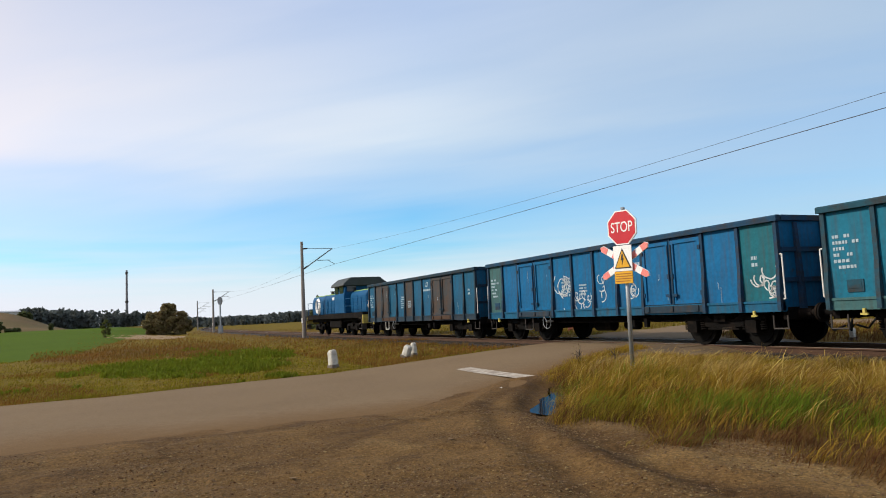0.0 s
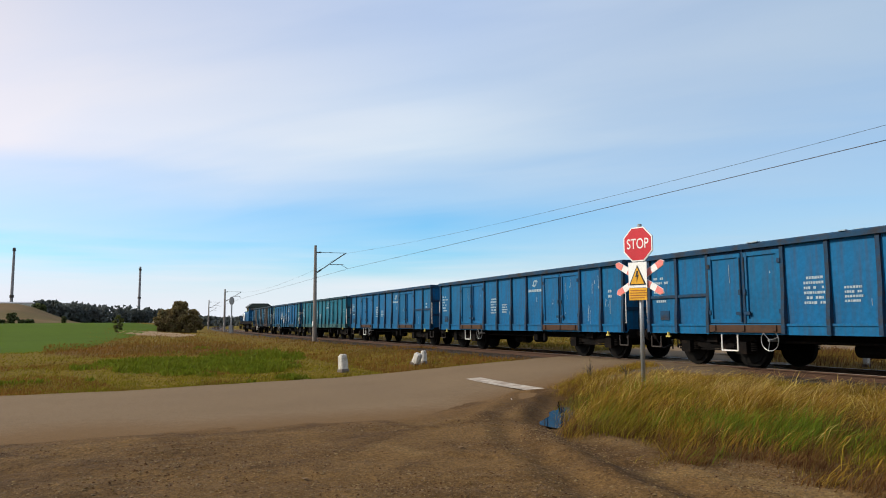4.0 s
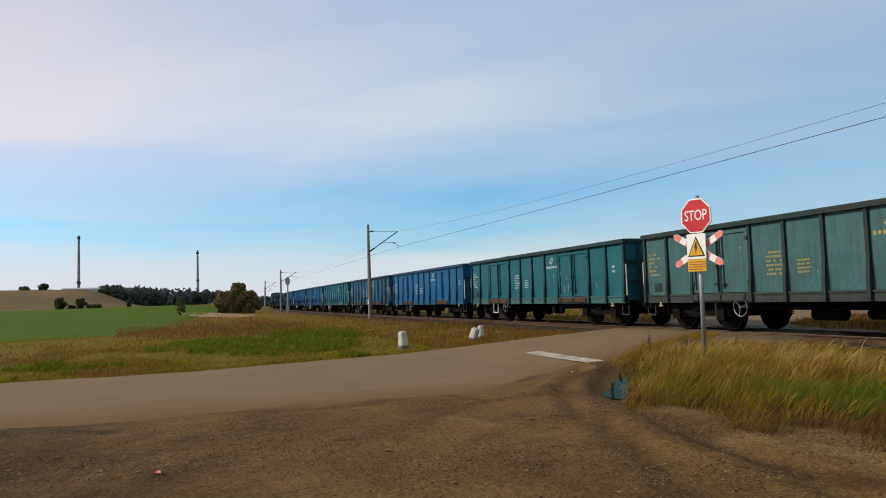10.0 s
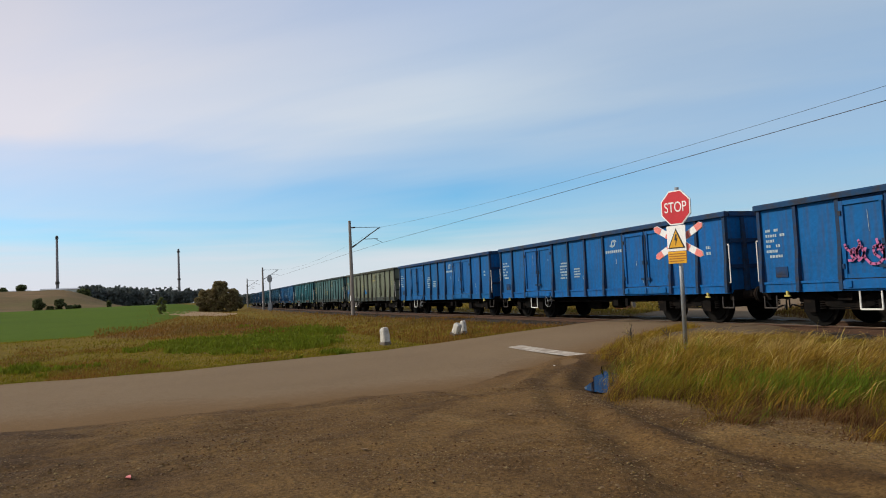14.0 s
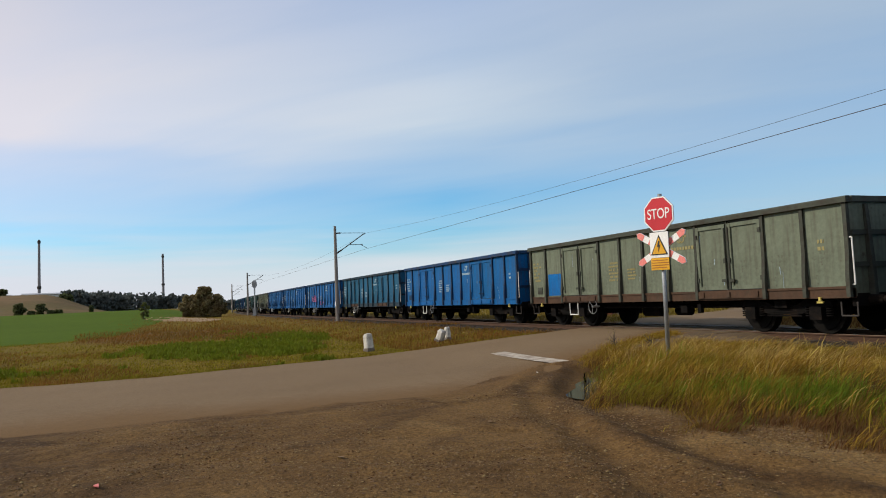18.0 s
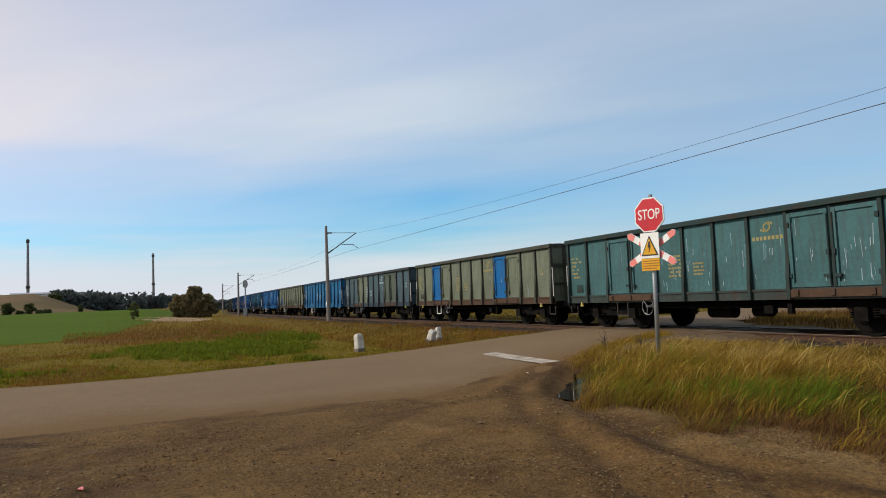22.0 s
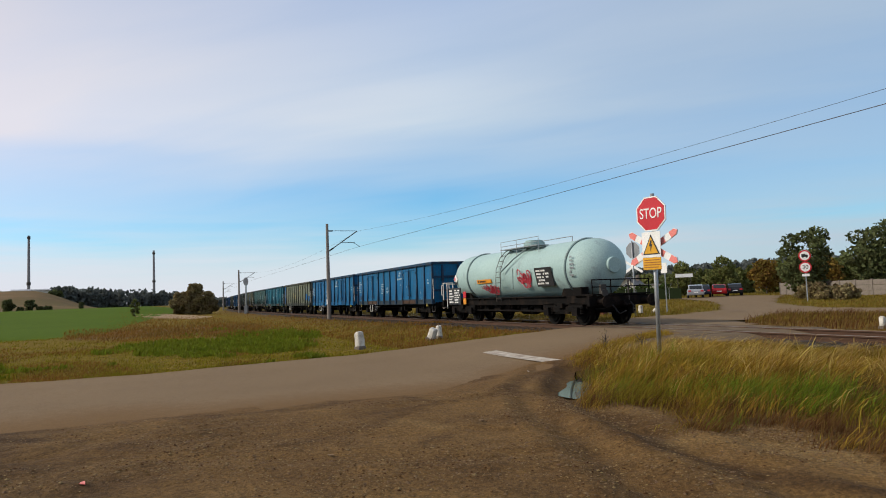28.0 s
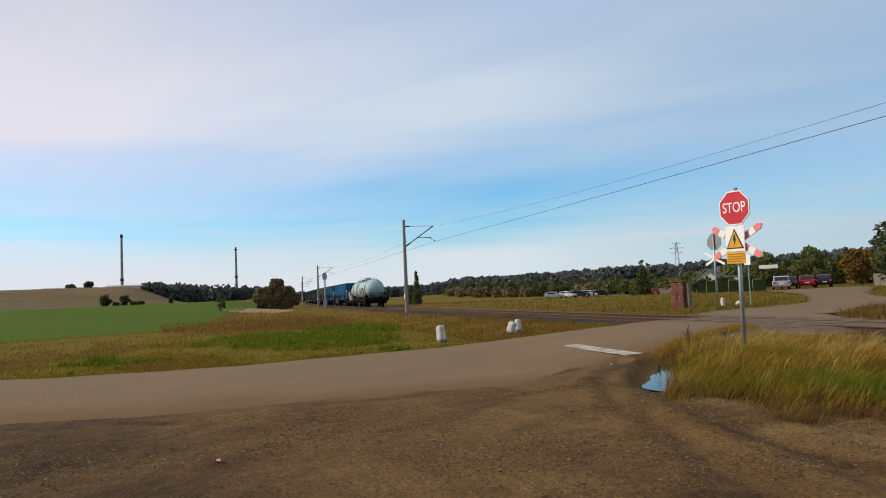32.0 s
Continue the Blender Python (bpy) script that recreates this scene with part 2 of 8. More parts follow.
M = {}
def earth(name, base, dark, broad, grain, grain_amount, layers, bump, spec=0.1):
    """Loose or worn ground: broad stains, single grains, and layers laid on by the sheet's own attributes."""
    m = mat(name, base, 0.93, dark=dark, scale=broad, amount=0.55, fine=grain * 0.45, bump=0, spec=spec)
    t = m.node_tree
    b = t.nodes["Principled BSDF"]
    col = b.inputs["Base Color"].links[0].from_socket
    tc = t.nodes["Texture Coordinate"]
    cells = t.nodes.new("ShaderNodeTexVoronoi")
    cells.inputs["Scale"].default_value = grain
    t.links.new(tc.outputs["Object"], cells.inputs["Vector"])
    patch = t.nodes.new("ShaderNodeTexNoise")
    patch.inputs["Scale"].default_value, patch.inputs["Detail"].default_value, patch.inputs["Roughness"].default_value = 5.0, 6.0, 0.7
    t.links.new(tc.outputs["Object"], patch.inputs["Vector"])
    for attr, colour, soft in layers:
        at = t.nodes.new("ShaderNodeAttribute")
        at.attribute_name = attr
        add = t.nodes.new("ShaderNodeMath")
        add.operation = "ADD"
        t.links.new(at.outputs["Fac"], add.inputs[0])
        t.links.new(patch.outputs["Fac"], add.inputs[1])
        r = t.nodes.new("ShaderNodeMapRange")
        r.inputs["From Min"].default_value, r.inputs["From Max"].default_value = 1.0 - soft, 1.0 + soft
        t.links.new(add.outputs[0], r.inputs["Value"])
        x = t.nodes.new("ShaderNodeMix")
        x.data_type = "RGBA"
        t.links.new(r.outputs[0], x.inputs[0])
        t.links.new(col, x.inputs[6])
        x.inputs[7].default_value = (*colour, 1)
        col = x.outputs[2]
    # every grain a little lighter or darker
    sep = t.nodes.new("ShaderNodeSeparateColor")
    t.links.new(cells.outputs["Color"], sep.inputs[0])
    q = t.nodes.new("ShaderNodeMapRange")
    q.inputs["To Min"].default_value, q.inputs["To Max"].default_value = 1 - grain_amount, 1 + grain_amount
    t.links.new(sep.outputs[0], q.inputs["Value"])
    h = t.nodes.new("ShaderNodeHueSaturation")
    t.links.new(q.outputs[0], h.inputs["Value"])
    t.links.new(col, h.inputs["Color"])
    t.links.new(h.outputs[0], b.inputs["Base Color"])
    bp = t.nodes.new("ShaderNodeBump")
    bp.inputs["Strength"].default_value, bp.inputs["Distance"].default_value = bump, 0.02
    lumps = t.nodes.new("ShaderNodeTexNoise")
    lumps.inputs["Scale"].default_value, lumps.inputs["Detail"].default_value, lumps.inputs["Roughness"].default_value = grain * 0.7, 4.0, 0.7
    t.links.new(tc.outputs["Object"], lumps.inputs["Vector"])
    t.links.new(lumps.outputs["Fac"], bp.inputs["Height"])
    bq = t.nodes.new("ShaderNodeBump")
    bq.inputs["Strength"].default_value, bq.inputs["Distance"].default_value = min(1.0, bump * 1.2), 0.05
    t.links.new(patch.outputs["Fac"], bq.inputs["Height"])
    t.links.new(bp.outputs[0], bq.inputs["Normal"])
    t.links.new(bq.outputs[0], b.inputs["Normal"])
    return m


M["asphalt"] = earth("asphalt", (0.172, 0.117, 0.065), (0.143, 0.096, 0.054), 0.35, 80, 0.14, (("dust", (0.122, 0.068, 0.025), 0.40), ("wheel_path", (0.132, 0.088, 0.047), 0.6)), 0.14)
M["dirt"] = earth("packed_dirt", (0.150, 0.086, 0.029), (0.068, 0.036, 0.012), 0.6, 45, 0.30,
                  (("edge_dust", (0.122, 0.068, 0.025), 0.32), ("sand", (0.180, 0.112, 0.042), 0.28), ("damp_and_falloff", (0.034, 0.017, 0.006), 0.36)), 0.75)
M["stone"] = mat("gravel_stone", (0.165, 0.100, 0.040), 0.9, scale=9, amount=0.3, island=0.35, bump=0)
M["clod"] = mat("earth_clod", (0.095, 0.050, 0.020), 0.95, spec=0.05, scale=9, amount=0.3, island=0.5, bump=0)
M["ballast"] = mat("ballast_stone", (0.038, 0.024, 0.013), 0.95, scale=7, amount=0.4, island=0.5, bump=0)
M["ballast_bed"] = mat("ballast_bed", (0.024, 0.015, 0.008), 0.95, scale=5, amount=0.4, fine=25, bump=0.9)
M["grass_ground"] = earth("meadow_ground", (0.142, 0.090, 0.009), (0.100, 0.074, 0.009), 0.16, 9, 0.35,
                          (("lush", (0.088, 0.100, 0.008), 0.30), ("rust", (0.110, 0.060, 0.020), 0.30)), 0.8, 0.05)
M["green_field"] = mat("green_crop", (0.064, 0.100, 0.006), 0.95, spec=0.03, dark=(0.048, 0.078, 0.005), scale=0.05, amount=0.6, fine=2.0, bump=0.3)
M["brown_field"] = mat("ploughed_field", (0.098, 0.060, 0.034), 0.95, spec=0.03, dark=(0.105, 0.088, 0.036), scale=0.010, amount=0.6, fine=0.5, bump=0.5, dirt=(0.150, 0.096, 0.052), dirt_amount=0.5, dirt_scale=0.03)
M["straw"] = mat("dry_grass_blade", (0.310, 0.182, 0.022), 0.8, spec=0.1, scale=1.6, amount=0.5, dark=(0.180, 0.105, 0.018), island=0.4, bump=0, through_light=0.35)
M["blade"] = mat("green_grass_blade", (0.152, 0.150, 0.010), 0.8, spec=0.1, scale=0.45, amount=0.5, dark=(0.165, 0.122, 0.010), island=0.22, bump=0, through_light=0.35)
M["pale_straw"] = mat("pale_seed_stalk", (0.460, 0.320, 0.100), 0.8, spec=0.1, scale=2.0, amount=0.5, dark=(0.300, 0.190, 0.050), island=0.4, bump=0, through_light=0.35)
M["olive_blade"] = mat("olive_grass_blade", (0.215, 0.160, 0.010), 0.8, spec=0.1, scale=1.6, amount=0.5, dark=(0.110, 0.080, 0.012), island=0.45, bump=0, through_light=0.35)
M["fresh_blade"] = mat("fresh_grass_blade", (0.135, 0.188, 0.012), 0.8, spec=0.1, scale=2.0, amount=0.5, dark=(0.082, 0.115, 0.008), island=0.4, bump=0, through_light=0.35)
M["brown_blade"] = mat("brown_grass_blade", (0.150, 0.070, 0.020), 0.8, spec=0.1, scale=1.4, amount=0.5, dark=(0.070, 0.034, 0.012), island=0.45, bump=0, through_light=0.3)
M["weed"] = mat("weed_leaf", (0.150, 0.165, 0.012), 0.8, spec=0.1, scale=0.9, amount=0.5, dark=(0.080, 0.104, 0.006), island=0.3, bump=0, through_light=0.35)
M["rusty_weed"] = mat("rusty_weed", (0.225, 0.096, 0.020), 0.8, spec=0.1, scale=0.35, amount=0.6, dark=(0.105, 0.076, 0.018), island=0.24, bump=0, through_light=0.35)
M["leaf"] = mat("tree_leaf", (0.150, 0.150, 0.045), 0.8, spec=0.1, scale=0.4, amount=0.5, dark=(0.090, 0.105, 0.034), island=0.4, bump=0, through_light=0.35)
M["leaf_dark"] = mat("dark_tree_leaf", (0.100, 0.110, 0.042), 0.8, spec=0.1, scale=0.3, amount=0.5, dark=(0.070, 0.082, 0.034), island=0.4, bump=0, through_light=0.35)
M["leaf_autumn"] = mat("autumn_leaf", (0.200, 0.105, 0.022), 0.8, spec=0.1, scale=0.4, amount=0.5, dark=(0.105, 0.085, 0.020), island=0.4, bump=0, through_light=0.35)
# Distance haze is put into the leaf colour: greyer and bluer than near leaves.
M["wood_hazed"] = mat("hazed_wood_leaf", (0.125, 0.138, 0.125), 0.8, spec=0.1, scale=0.03, amount=0.5, dark=(0.095, 0.106, 0.098), island=0.25, bump=0, through_light=0.35)
M["meadow_blade"] = mat("meadow_grass_blade", (0.172, 0.114, 0.018), 0.8, spec=0.1, scale=0.14, amount=0.6, dark=(0.102, 0.086, 0.012), island=0.22, bump=0, through_light=0.3)
M["leaf_olive"] = mat("olive_bush_leaf", (0.250, 0.190, 0.085), 0.8, spec=0.1, scale=0.35, amount=0.55, dark=(0.130, 0.100, 0.054), island=0.4, bump=0, through_light=0.3)
M["sandy"] = mat("sandy_gravel", (0.150, 0.112, 0.074), 0.95, spec=0.05, scale=1.2, amount=0.45, dark=(0.098, 0.070, 0.044), fine=35, bump=0.9)
M["pale_sand"] = mat("pale_sand", (0.300, 0.215, 0.130), 0.95, spec=0.05, scale=0.3, amount=0.5, dark=(0.200, 0.130, 0.075), fine=10, bump=0.4)
M["bark"] = mat("bark", (0.085, 0.065, 0.048), 0.95, scale=3, amount=0.5, fine=30, bump=0.6)
M["panel_concrete"] = mat("crossing_concrete", (0.160, 0.112, 0.066), 0.9, spec=0.1, scale=1.2, amount=0.4, fine=40, bump=0.3, dirt=(0.085, 0.060, 0.040), dirt_amount=0.5, dirt_scale=2.0)
M["concrete"] = mat("old_concrete", (0.20, 0.165, 0.135), 0.9, scale=1.2, amount=0.35, fine=40, bump=0.3, dirt=(0.12, 0.095, 0.075), dirt_amount=0.4, dirt_scale=2.5)
M["mast_concrete"] = mat("mast_concrete", (0.26, 0.225, 0.195), 0.9, scale=1.0, amount=0.35, fine=40, bump=0.25)
M["white_paint"] = mat("white_paint", (0.78, 0.77, 0.73), 0.7, scale=5, amount=0.25, dark=(0.55, 0.52, 0.46), fine=40, bump=0.2)
M["road_paint"] = mat("worn_road_paint", (0.42, 0.365, 0.29), 0.85, scale=5, amount=0.75, dark=(0.20, 0.155, 0.115), fine=60, bump=0.2)
M["chalk"] = mat("weathered_whitewash", (0.62, 0.59, 0.53), 0.85, scale=6, amount=0.5, dark=(0.40, 0.36, 0.29), fine=30, bump=0.5, dirt=(0.15, 0.12, 0.085), dirt_amount=0.35, dirt_scale=7)
M["amber_ink"] = mat("amber_plate_ink", (0.36, 0.12, 0.008), 0.5, scale=9, amount=0.3, bump=0)
M["steel"] = mat("galvanised_steel", (0.42, 0.43, 0.43), 0.45, 0.7, scale=3, amount=0.3, fine=50, bump=0.05)
M["dark_steel"] = mat("dark_steel", (0.055, 0.048, 0.042), 0.7, 0.2, scale=2.5, amount=0.4, fine=30, bump=0.15, dirt=(0.085, 0.055, 0.038), dirt_amount=0.5, dirt_scale=2)
# Near-black base for all running gear, with browner patches.
M["black_under"] = mat("near_black_running_gear", (0.006, 0.005, 0.0045), 0.9, 0.0, scale=3, amount=0.4, fine=25, bump=0.2, spec=0.1, dirt=(0.020, 0.013, 0.009), dirt_amount=0.4, dirt_scale=2.5)
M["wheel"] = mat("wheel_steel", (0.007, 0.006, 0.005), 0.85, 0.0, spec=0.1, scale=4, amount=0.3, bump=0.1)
M["rail_top"] = mat("worn_rail_top", (0.13, 0.090, 0.062), 0.42, 0.7, scale=2, amount=0.2, bump=0.05)
M["rail_rust"] = mat("rusty_rail", (0.080, 0.038, 0.020), 0.85, 0.2, scale=3, amount=0.4, bump=0.3)
M["sleeper"] = mat("weathered_sleeper", (0.045, 0.029, 0.018), 0.95, scale=2, amount=0.4, bump=0.4, thing=0.25)
M["rust"] = mat("flaking_rust", (0.21, 0.055, 0.030), 0.85, 0.1, scale=5, amount=0.5, dark=(0.12, 0.035, 0.022), bump=0.4, dirt=(0.45, 0.36, 0.30), dirt_amount=0.3, dirt_scale=6)
M["sign_red"] = mat("sign_red", (0.62, 0.020, 0.030), 0.35, scale=2, amount=0.12, bump=0)
M["faded_red"] = mat("faded_red", (0.66, 0.13, 0.11), 0.5, scale=8, amount=0.35, dark=(0.70, 0.24, 0.20), bump=0)
M["sign_white"] = mat("sign_white", (0.80, 0.79, 0.76), 0.4, scale=3, amount=0.15, dark=(0.66, 0.65, 0.62), bump=0)
M["sign_yellow"] = mat("sign_amber", (0.80, 0.40, 0.010), 0.4, scale=3, amount=0.12, bump=0)
M["sign_black"] = mat("sign_black", (0.020, 0.020, 0.022), 0.5, scale=3, amount=0.1, bump=0)
M["sign_back"] = mat("sign_back_grey", (0.27, 0.28, 0.29), 0.5, 0.4, scale=3, amount=0.2, bump=0)
M["yellow"] = mat("yellow_paint", (0.55, 0.44, 0.10), 0.6, scale=6, amount=0.3, bump=0)
M["tank"] = mat("tank_paint", (0.32, 0.44, 0.42), 0.6, 0.0, spec=0.25, scale=0.7, amount=0.3, dark=(0.24, 0.34, 0.33), fine=20, bump=0.04, dirt=(0.19, 0.24, 0.24), dirt_amount=0.15, dirt_scale=1.2)
M["tank_band"] = mat("tank_band_paint", (0.20, 0.28, 0.28), 0.6, spec=0.2, scale=2, amount=0.4, bump=0.05, dirt=(0.10, 0.11, 0.10), dirt_amount=0.4)
M["graffiti"] = mat("white_spray", (0.72, 0.74, 0.74), 0.6, scale=6, amount=0.2, bump=0)
M["graffiti_red"] = mat("red_spray", (0.62, 0.06, 0.09), 0.6, scale=6, amount=0.2, bump=0)
M["graffiti_pink"] = mat("pink_spray", (0.50, 0.12, 0.30), 0.6, scale=6, amount=0.2, bump=0)
M["lettering"] = mat("white_lettering", (0.40, 0.47, 0.50), 0.6, scale=14, amount=0.5, dark=(0.16, 0.24, 0.30), bump=0)
M["lettering_gold"] = mat("ochre_lettering", (0.30, 0.25, 0.09), 0.6, scale=14, amount=0.35, bump=0)
M["orange"] = mat("orange_paint", (0.78, 0.30, 0.02), 0.5, scale=6, amount=0.2, bump=0)
M["loco_blue"] = mat("locomotive_blue", (0.005, 0.085, 0.210), 0.55, spec=0.12, scale=1, amount=0.25, bump=0.03)
M["loco_grey"] = mat("locomotive_roof_grey", (0.035, 0.042, 0.040), 0.6, scale=1.5, amount=0.3, bump=0.05)
M["loco_green"] = mat("locomotive_lime", (0.30, 0.46, 0.10), 0.5, scale=2, amount=0.2, bump=0)
M["house_wall"] = mat("cream_render", (0.66, 0.63, 0.54), 0.85, scale=0.6, amount=0.2, fine=20, bump=0.1)
M["roof_dark"] = mat("weathered_roof", (0.19, 0.175, 0.165), 0.8, scale=1, amount=0.3, fine=10, bump=0.2)
M["roof_grey"] = mat("pale_sheet_roof", (0.36, 0.37, 0.39), 0.6, scale=0.2, amount=0.2, bump=0)
M["rubber"] = mat("tyre_rubber", (0.018, 0.018, 0.018), 0.9, scale=5, amount=0.2, bump=0.1)
M["chimney"] = mat("chimney_shaft", (0.27, 0.255, 0.26), 0.9, scale=0.06, amount=0.4, fine=2, bump=0.1)
M["hedge_green"] = mat("hedge_leaf", (0.055, 0.080, 0.016), 0.8, spec=0.1, scale=0.5, amount=0.5, dark=(0.038, 0.056, 0.014), island=0.4, bump=0, through_light=0.35)
M["hedge_panel_green"] = mat("hedge_panel_sheet", (0.014, 0.021, 0.009), 0.95, spec=0.02, scale=0.6, amount=0.3, bump=0.05)
for key, col in (("silver", (0.42, 0.44, 0.47)), ("navy", (0.022, 0.028, 0.055)), ("red", (0.42, 0.016, 0.020)), ("black", (0.020, 0.021, 0.024)), ("white", (0.66, 0.66, 0.66))):
    M["car_" + key] = mat("car_paint_" + key, col, 0.25, 0.15, scale=2, amount=0.08, bump=0)


def livery(name, base, dark, rust=0.25, rust_col=(0.052, 0.036, 0.024)):
    return mat(name, base, 0.55, 0.0, dark=dark, scale=0.8, amount=0.45, fine=9, bump=0.35, bump_scale=1.5, streaks=0.45, dirt=rust_col, dirt_amount=rust * 0.45, dirt_scale=2.6, thing=0.07, spec=0.12)


LIVERY = {
    "blue": livery("faded_blue_paint", (0.004, 0.118, 0.268), (0.004, 0.080, 0.188), 0.10),
    "deep": livery("deep_blue_paint", (0.003, 0.104, 0.305), (0.002, 0.072, 0.215), 0.06),
    "slate": livery("slate_blue_paint", (0.008, 0.096, 0.186), (0.008, 0.064, 0.120), 0.20),
    "teal": livery("teal_paint", (0.010, 0.122, 0.156), (0.008, 0.080, 0.102), 0.16),
    "petrol": livery("petrol_green_paint", (0.052, 0.130, 0.134), (0.036, 0.088, 0.092), 0.20),
    "cyan": livery("cyan_blue_paint", (0.008, 0.134, 0.205), (0.006, 0.094, 0.145), 0.16),
    "olive": livery("grey_green_paint", (0.150, 0.170, 0.120), (0.100, 0.115, 0.082), 0.24),
    "moss": livery("moss_green_paint", (0.086, 0.108, 0.080), (0.054, 0.068, 0.052), 0.26),
    "grey20": livery("faded_grey_blue_paint", (0.060, 0.100, 0.120), (0.042, 0.068, 0.082), 0.30),
    "patch": livery("patch_blue_paint", (0.003, 0.118, 0.330), (0.003, 0.080, 0.24), 0.05),
    "rustband": livery("rusty_brown_sill", (0.085, 0.042, 0.024), (0.036, 0.024, 0.017), 0.5),
    "grime": livery("grimy_blue_sill", (0.016, 0.045, 0.075), (0.020, 0.022, 0.024), 0.6),
    "grime_green": livery("grimy_green_sill", (0.040, 0.062, 0.060), (0.030, 0.028, 0.024), 0.6),
}

FRAME_PAINT = {}


def grimy(key, base):
    """The same paint on posts and rims, roughly halved in value, with more dirt."""
    c = tuple(v * 0.55 + 0.006 for v in base)
    FRAME_PAINT[key] = mat("grimy_" + key + "_paint", c, 0.7, 0.0, dark=tuple(v * 0.5 + 0.006 for v in c), scale=1.4, amount=0.5, fine=20, bump=0.15, dirt=(0.034, 0.026, 0.019),
                           dirt_amount=0.55, dirt_scale=2.2, thing=0.1, spec=0.15)


for key, colour in (("blue", (0.006, 0.085, 0.20)), ("deep", (0.004, 0.075, 0.22)), ("slate", (0.008, 0.060, 0.11)), ("teal", (0.008, 0.080, 0.10)), ("petrol", (0.024, 0.068, 0.066)),
                    ("cyan", (0.010, 0.105, 0.165)), ("olive", (0.100, 0.110, 0.080)), ("moss", (0.066, 0.078, 0.056)), ("blue9", (0.018, 0.105, 0.27)), ("grey20", (0.050, 0.076, 0.088))):
    grimy(key, colour)


def glass():
    m = bpy.data.materials.new("dark_window_glass")
    m.use_nodes = True
    b = m.node_tree.nodes["Principled BSDF"]
    b.inputs["Base Color"].default_value = (0.012, 0.016, 0.020, 1)
    b.inputs["Roughness"].default_value = 0.06
    return m


def water():
    m = bpy.data.materials.new("puddle_water")
    m.use_nodes = True
    t = m.node_tree
    b = t.nodes["Principled BSDF"]
    b.inputs["Base Color"].default_value = (0.020, 0.017, 0.014, 1)
    b.inputs["Roughness"].default_value = 0.03
    b.inputs["IOR"].default_value = 1.33
    n = t.nodes.new("ShaderNodeTexNoise")
    n.inputs["Scale"].default_value = 7
    bp = t.nodes.new("ShaderNodeBump")
    bp.inputs["Strength"].default_value = 0.03
    t.links.new(n.outputs["Fac"], bp.inputs["Height"])
    t.links.new(bp.outputs[0], b.inputs["Normal"])
    return m


M["glass"], M["water"] = glass(), water()

# ---------------------------------------------------------------- geometry helpers
def box(bm, c, s, rot=(0, 0, 0)):
    return bmesh.ops.create_cube(bm, size=1.0, matrix=pose(*c, *rot) @ Matrix.Diagonal((*s, 1)))["verts"]


def rod(bm, a, b, r, seg=10, r2=None, caps=True):
    a, b = Vector(a), Vector(b)
    q = (b - a).to_track_quat("Z", "Y").to_matrix().to_4x4()
    bmesh.ops.create_cone(bm, cap_ends=caps, segments=seg, radius1=r, radius2=r if r2 is None else r2, depth=(b - a).length,
                          matrix=Matrix.Translation((a + b) / 2) @ q)


def ring(bm, c, radius, r, axis="Y", seg=24, tube=6):
    """A hoop of round bar."""
    rows = []
    for i in range(seg):
        a = 2 * math.pi * i / seg
        row = []
        for j in range(tube):
            e = 2 * math.pi * j / tube
            u, w = (radius + r * math.cos(e)) * math.cos(a), (radius + r * math.cos(e)) * math.sin(a)
            h = r * math.sin(e)
            p = {"Y": (u, h, w), "X": (h, u, w), "Z": (u, w, h)}[axis]
            row.append(bm.verts.new(Vector(c) + Vector(p)))
        rows.append(row)
    for i in range(seg):
        for j in range(tube):
            bm.faces.new((rows[i][j], rows[(i + 1) % seg][j], rows[(i + 1) % seg][(j + 1) % tube], rows[i][(j + 1) % tube]))


def pipe(bm, pts, r, seg=6):
    for a, b in zip(pts, pts[1:]):
        rod(bm, a, b, r, seg)


def prism(bm, outline, axis, lo, hi):
    """An outline of (u, w) pairs pulled along an axis; u, w are the two other axes in order."""
    def at(u, w, h):
        return {"X": (h, u, w), "Y": (u, h, w), "Z": (u, w, h)}[axis]
    a = [bm.verts.new(at(u, w, lo)) for u, w in outline]
    b = [bm.verts.new(at(u, w, hi)) for u, w in outline]
    n = len(outline)
    bm.faces.new(a)
    bm.faces.new(b[::-1])
    for i in range(n):
        bm.faces.new((a[i], b[i], b[(i + 1) % n], a[(i + 1) % n]))


def finish(bm, bevel=0.0):
    if bevel > 0:
        bmesh.ops.bevel(bm, geom=bm.edges[:], offset=bevel, segments=1, affect="EDGES", profile=0.5)
    bmesh.ops.recalc_face_normals(bm, faces=bm.faces[:])
    return bm


def to_mesh(name, bm, material, smooth=False):
    bmesh.ops.recalc_face_normals(bm, faces=bm.faces[:])
    me = bpy.data.meshes.new(name)
    bm.to_mesh(me)
    bm.free()
    for m in (material if isinstance(material, (list, tuple)) else [material]):
        me.materials.append(m)
    if smooth:
        me.shade_smooth()
    return me


def part(name, bm, material, parent, label="", smooth=False, at=None):
    ob = new(name, to_mesh(name, bm, material, smooth))
    ob.parent = parent
    if at is not None:
        ob.matrix_basis = at
    return tagged(ob, label)


def again(ob, m):
    """The same piece once more under the same parent, on the same mesh."""
    o = ob.copy()
    scene.collection.objects.link(o)
    o.matrix_basis = m
    return o


def thing(name, m, label, category, group=""):
    ob = new(name)
    ob.empty_display_size = 0.3
    ob.matrix_basis = m
    return tagged(ob, label, category, group)


def single(name, bm, material, m, label="", category="", group="", kind="", smooth=False):
    ob = new(name, to_mesh(name, bm, material, smooth))
    ob.matrix_basis = m
    return tagged(ob, label, category, group, kind)


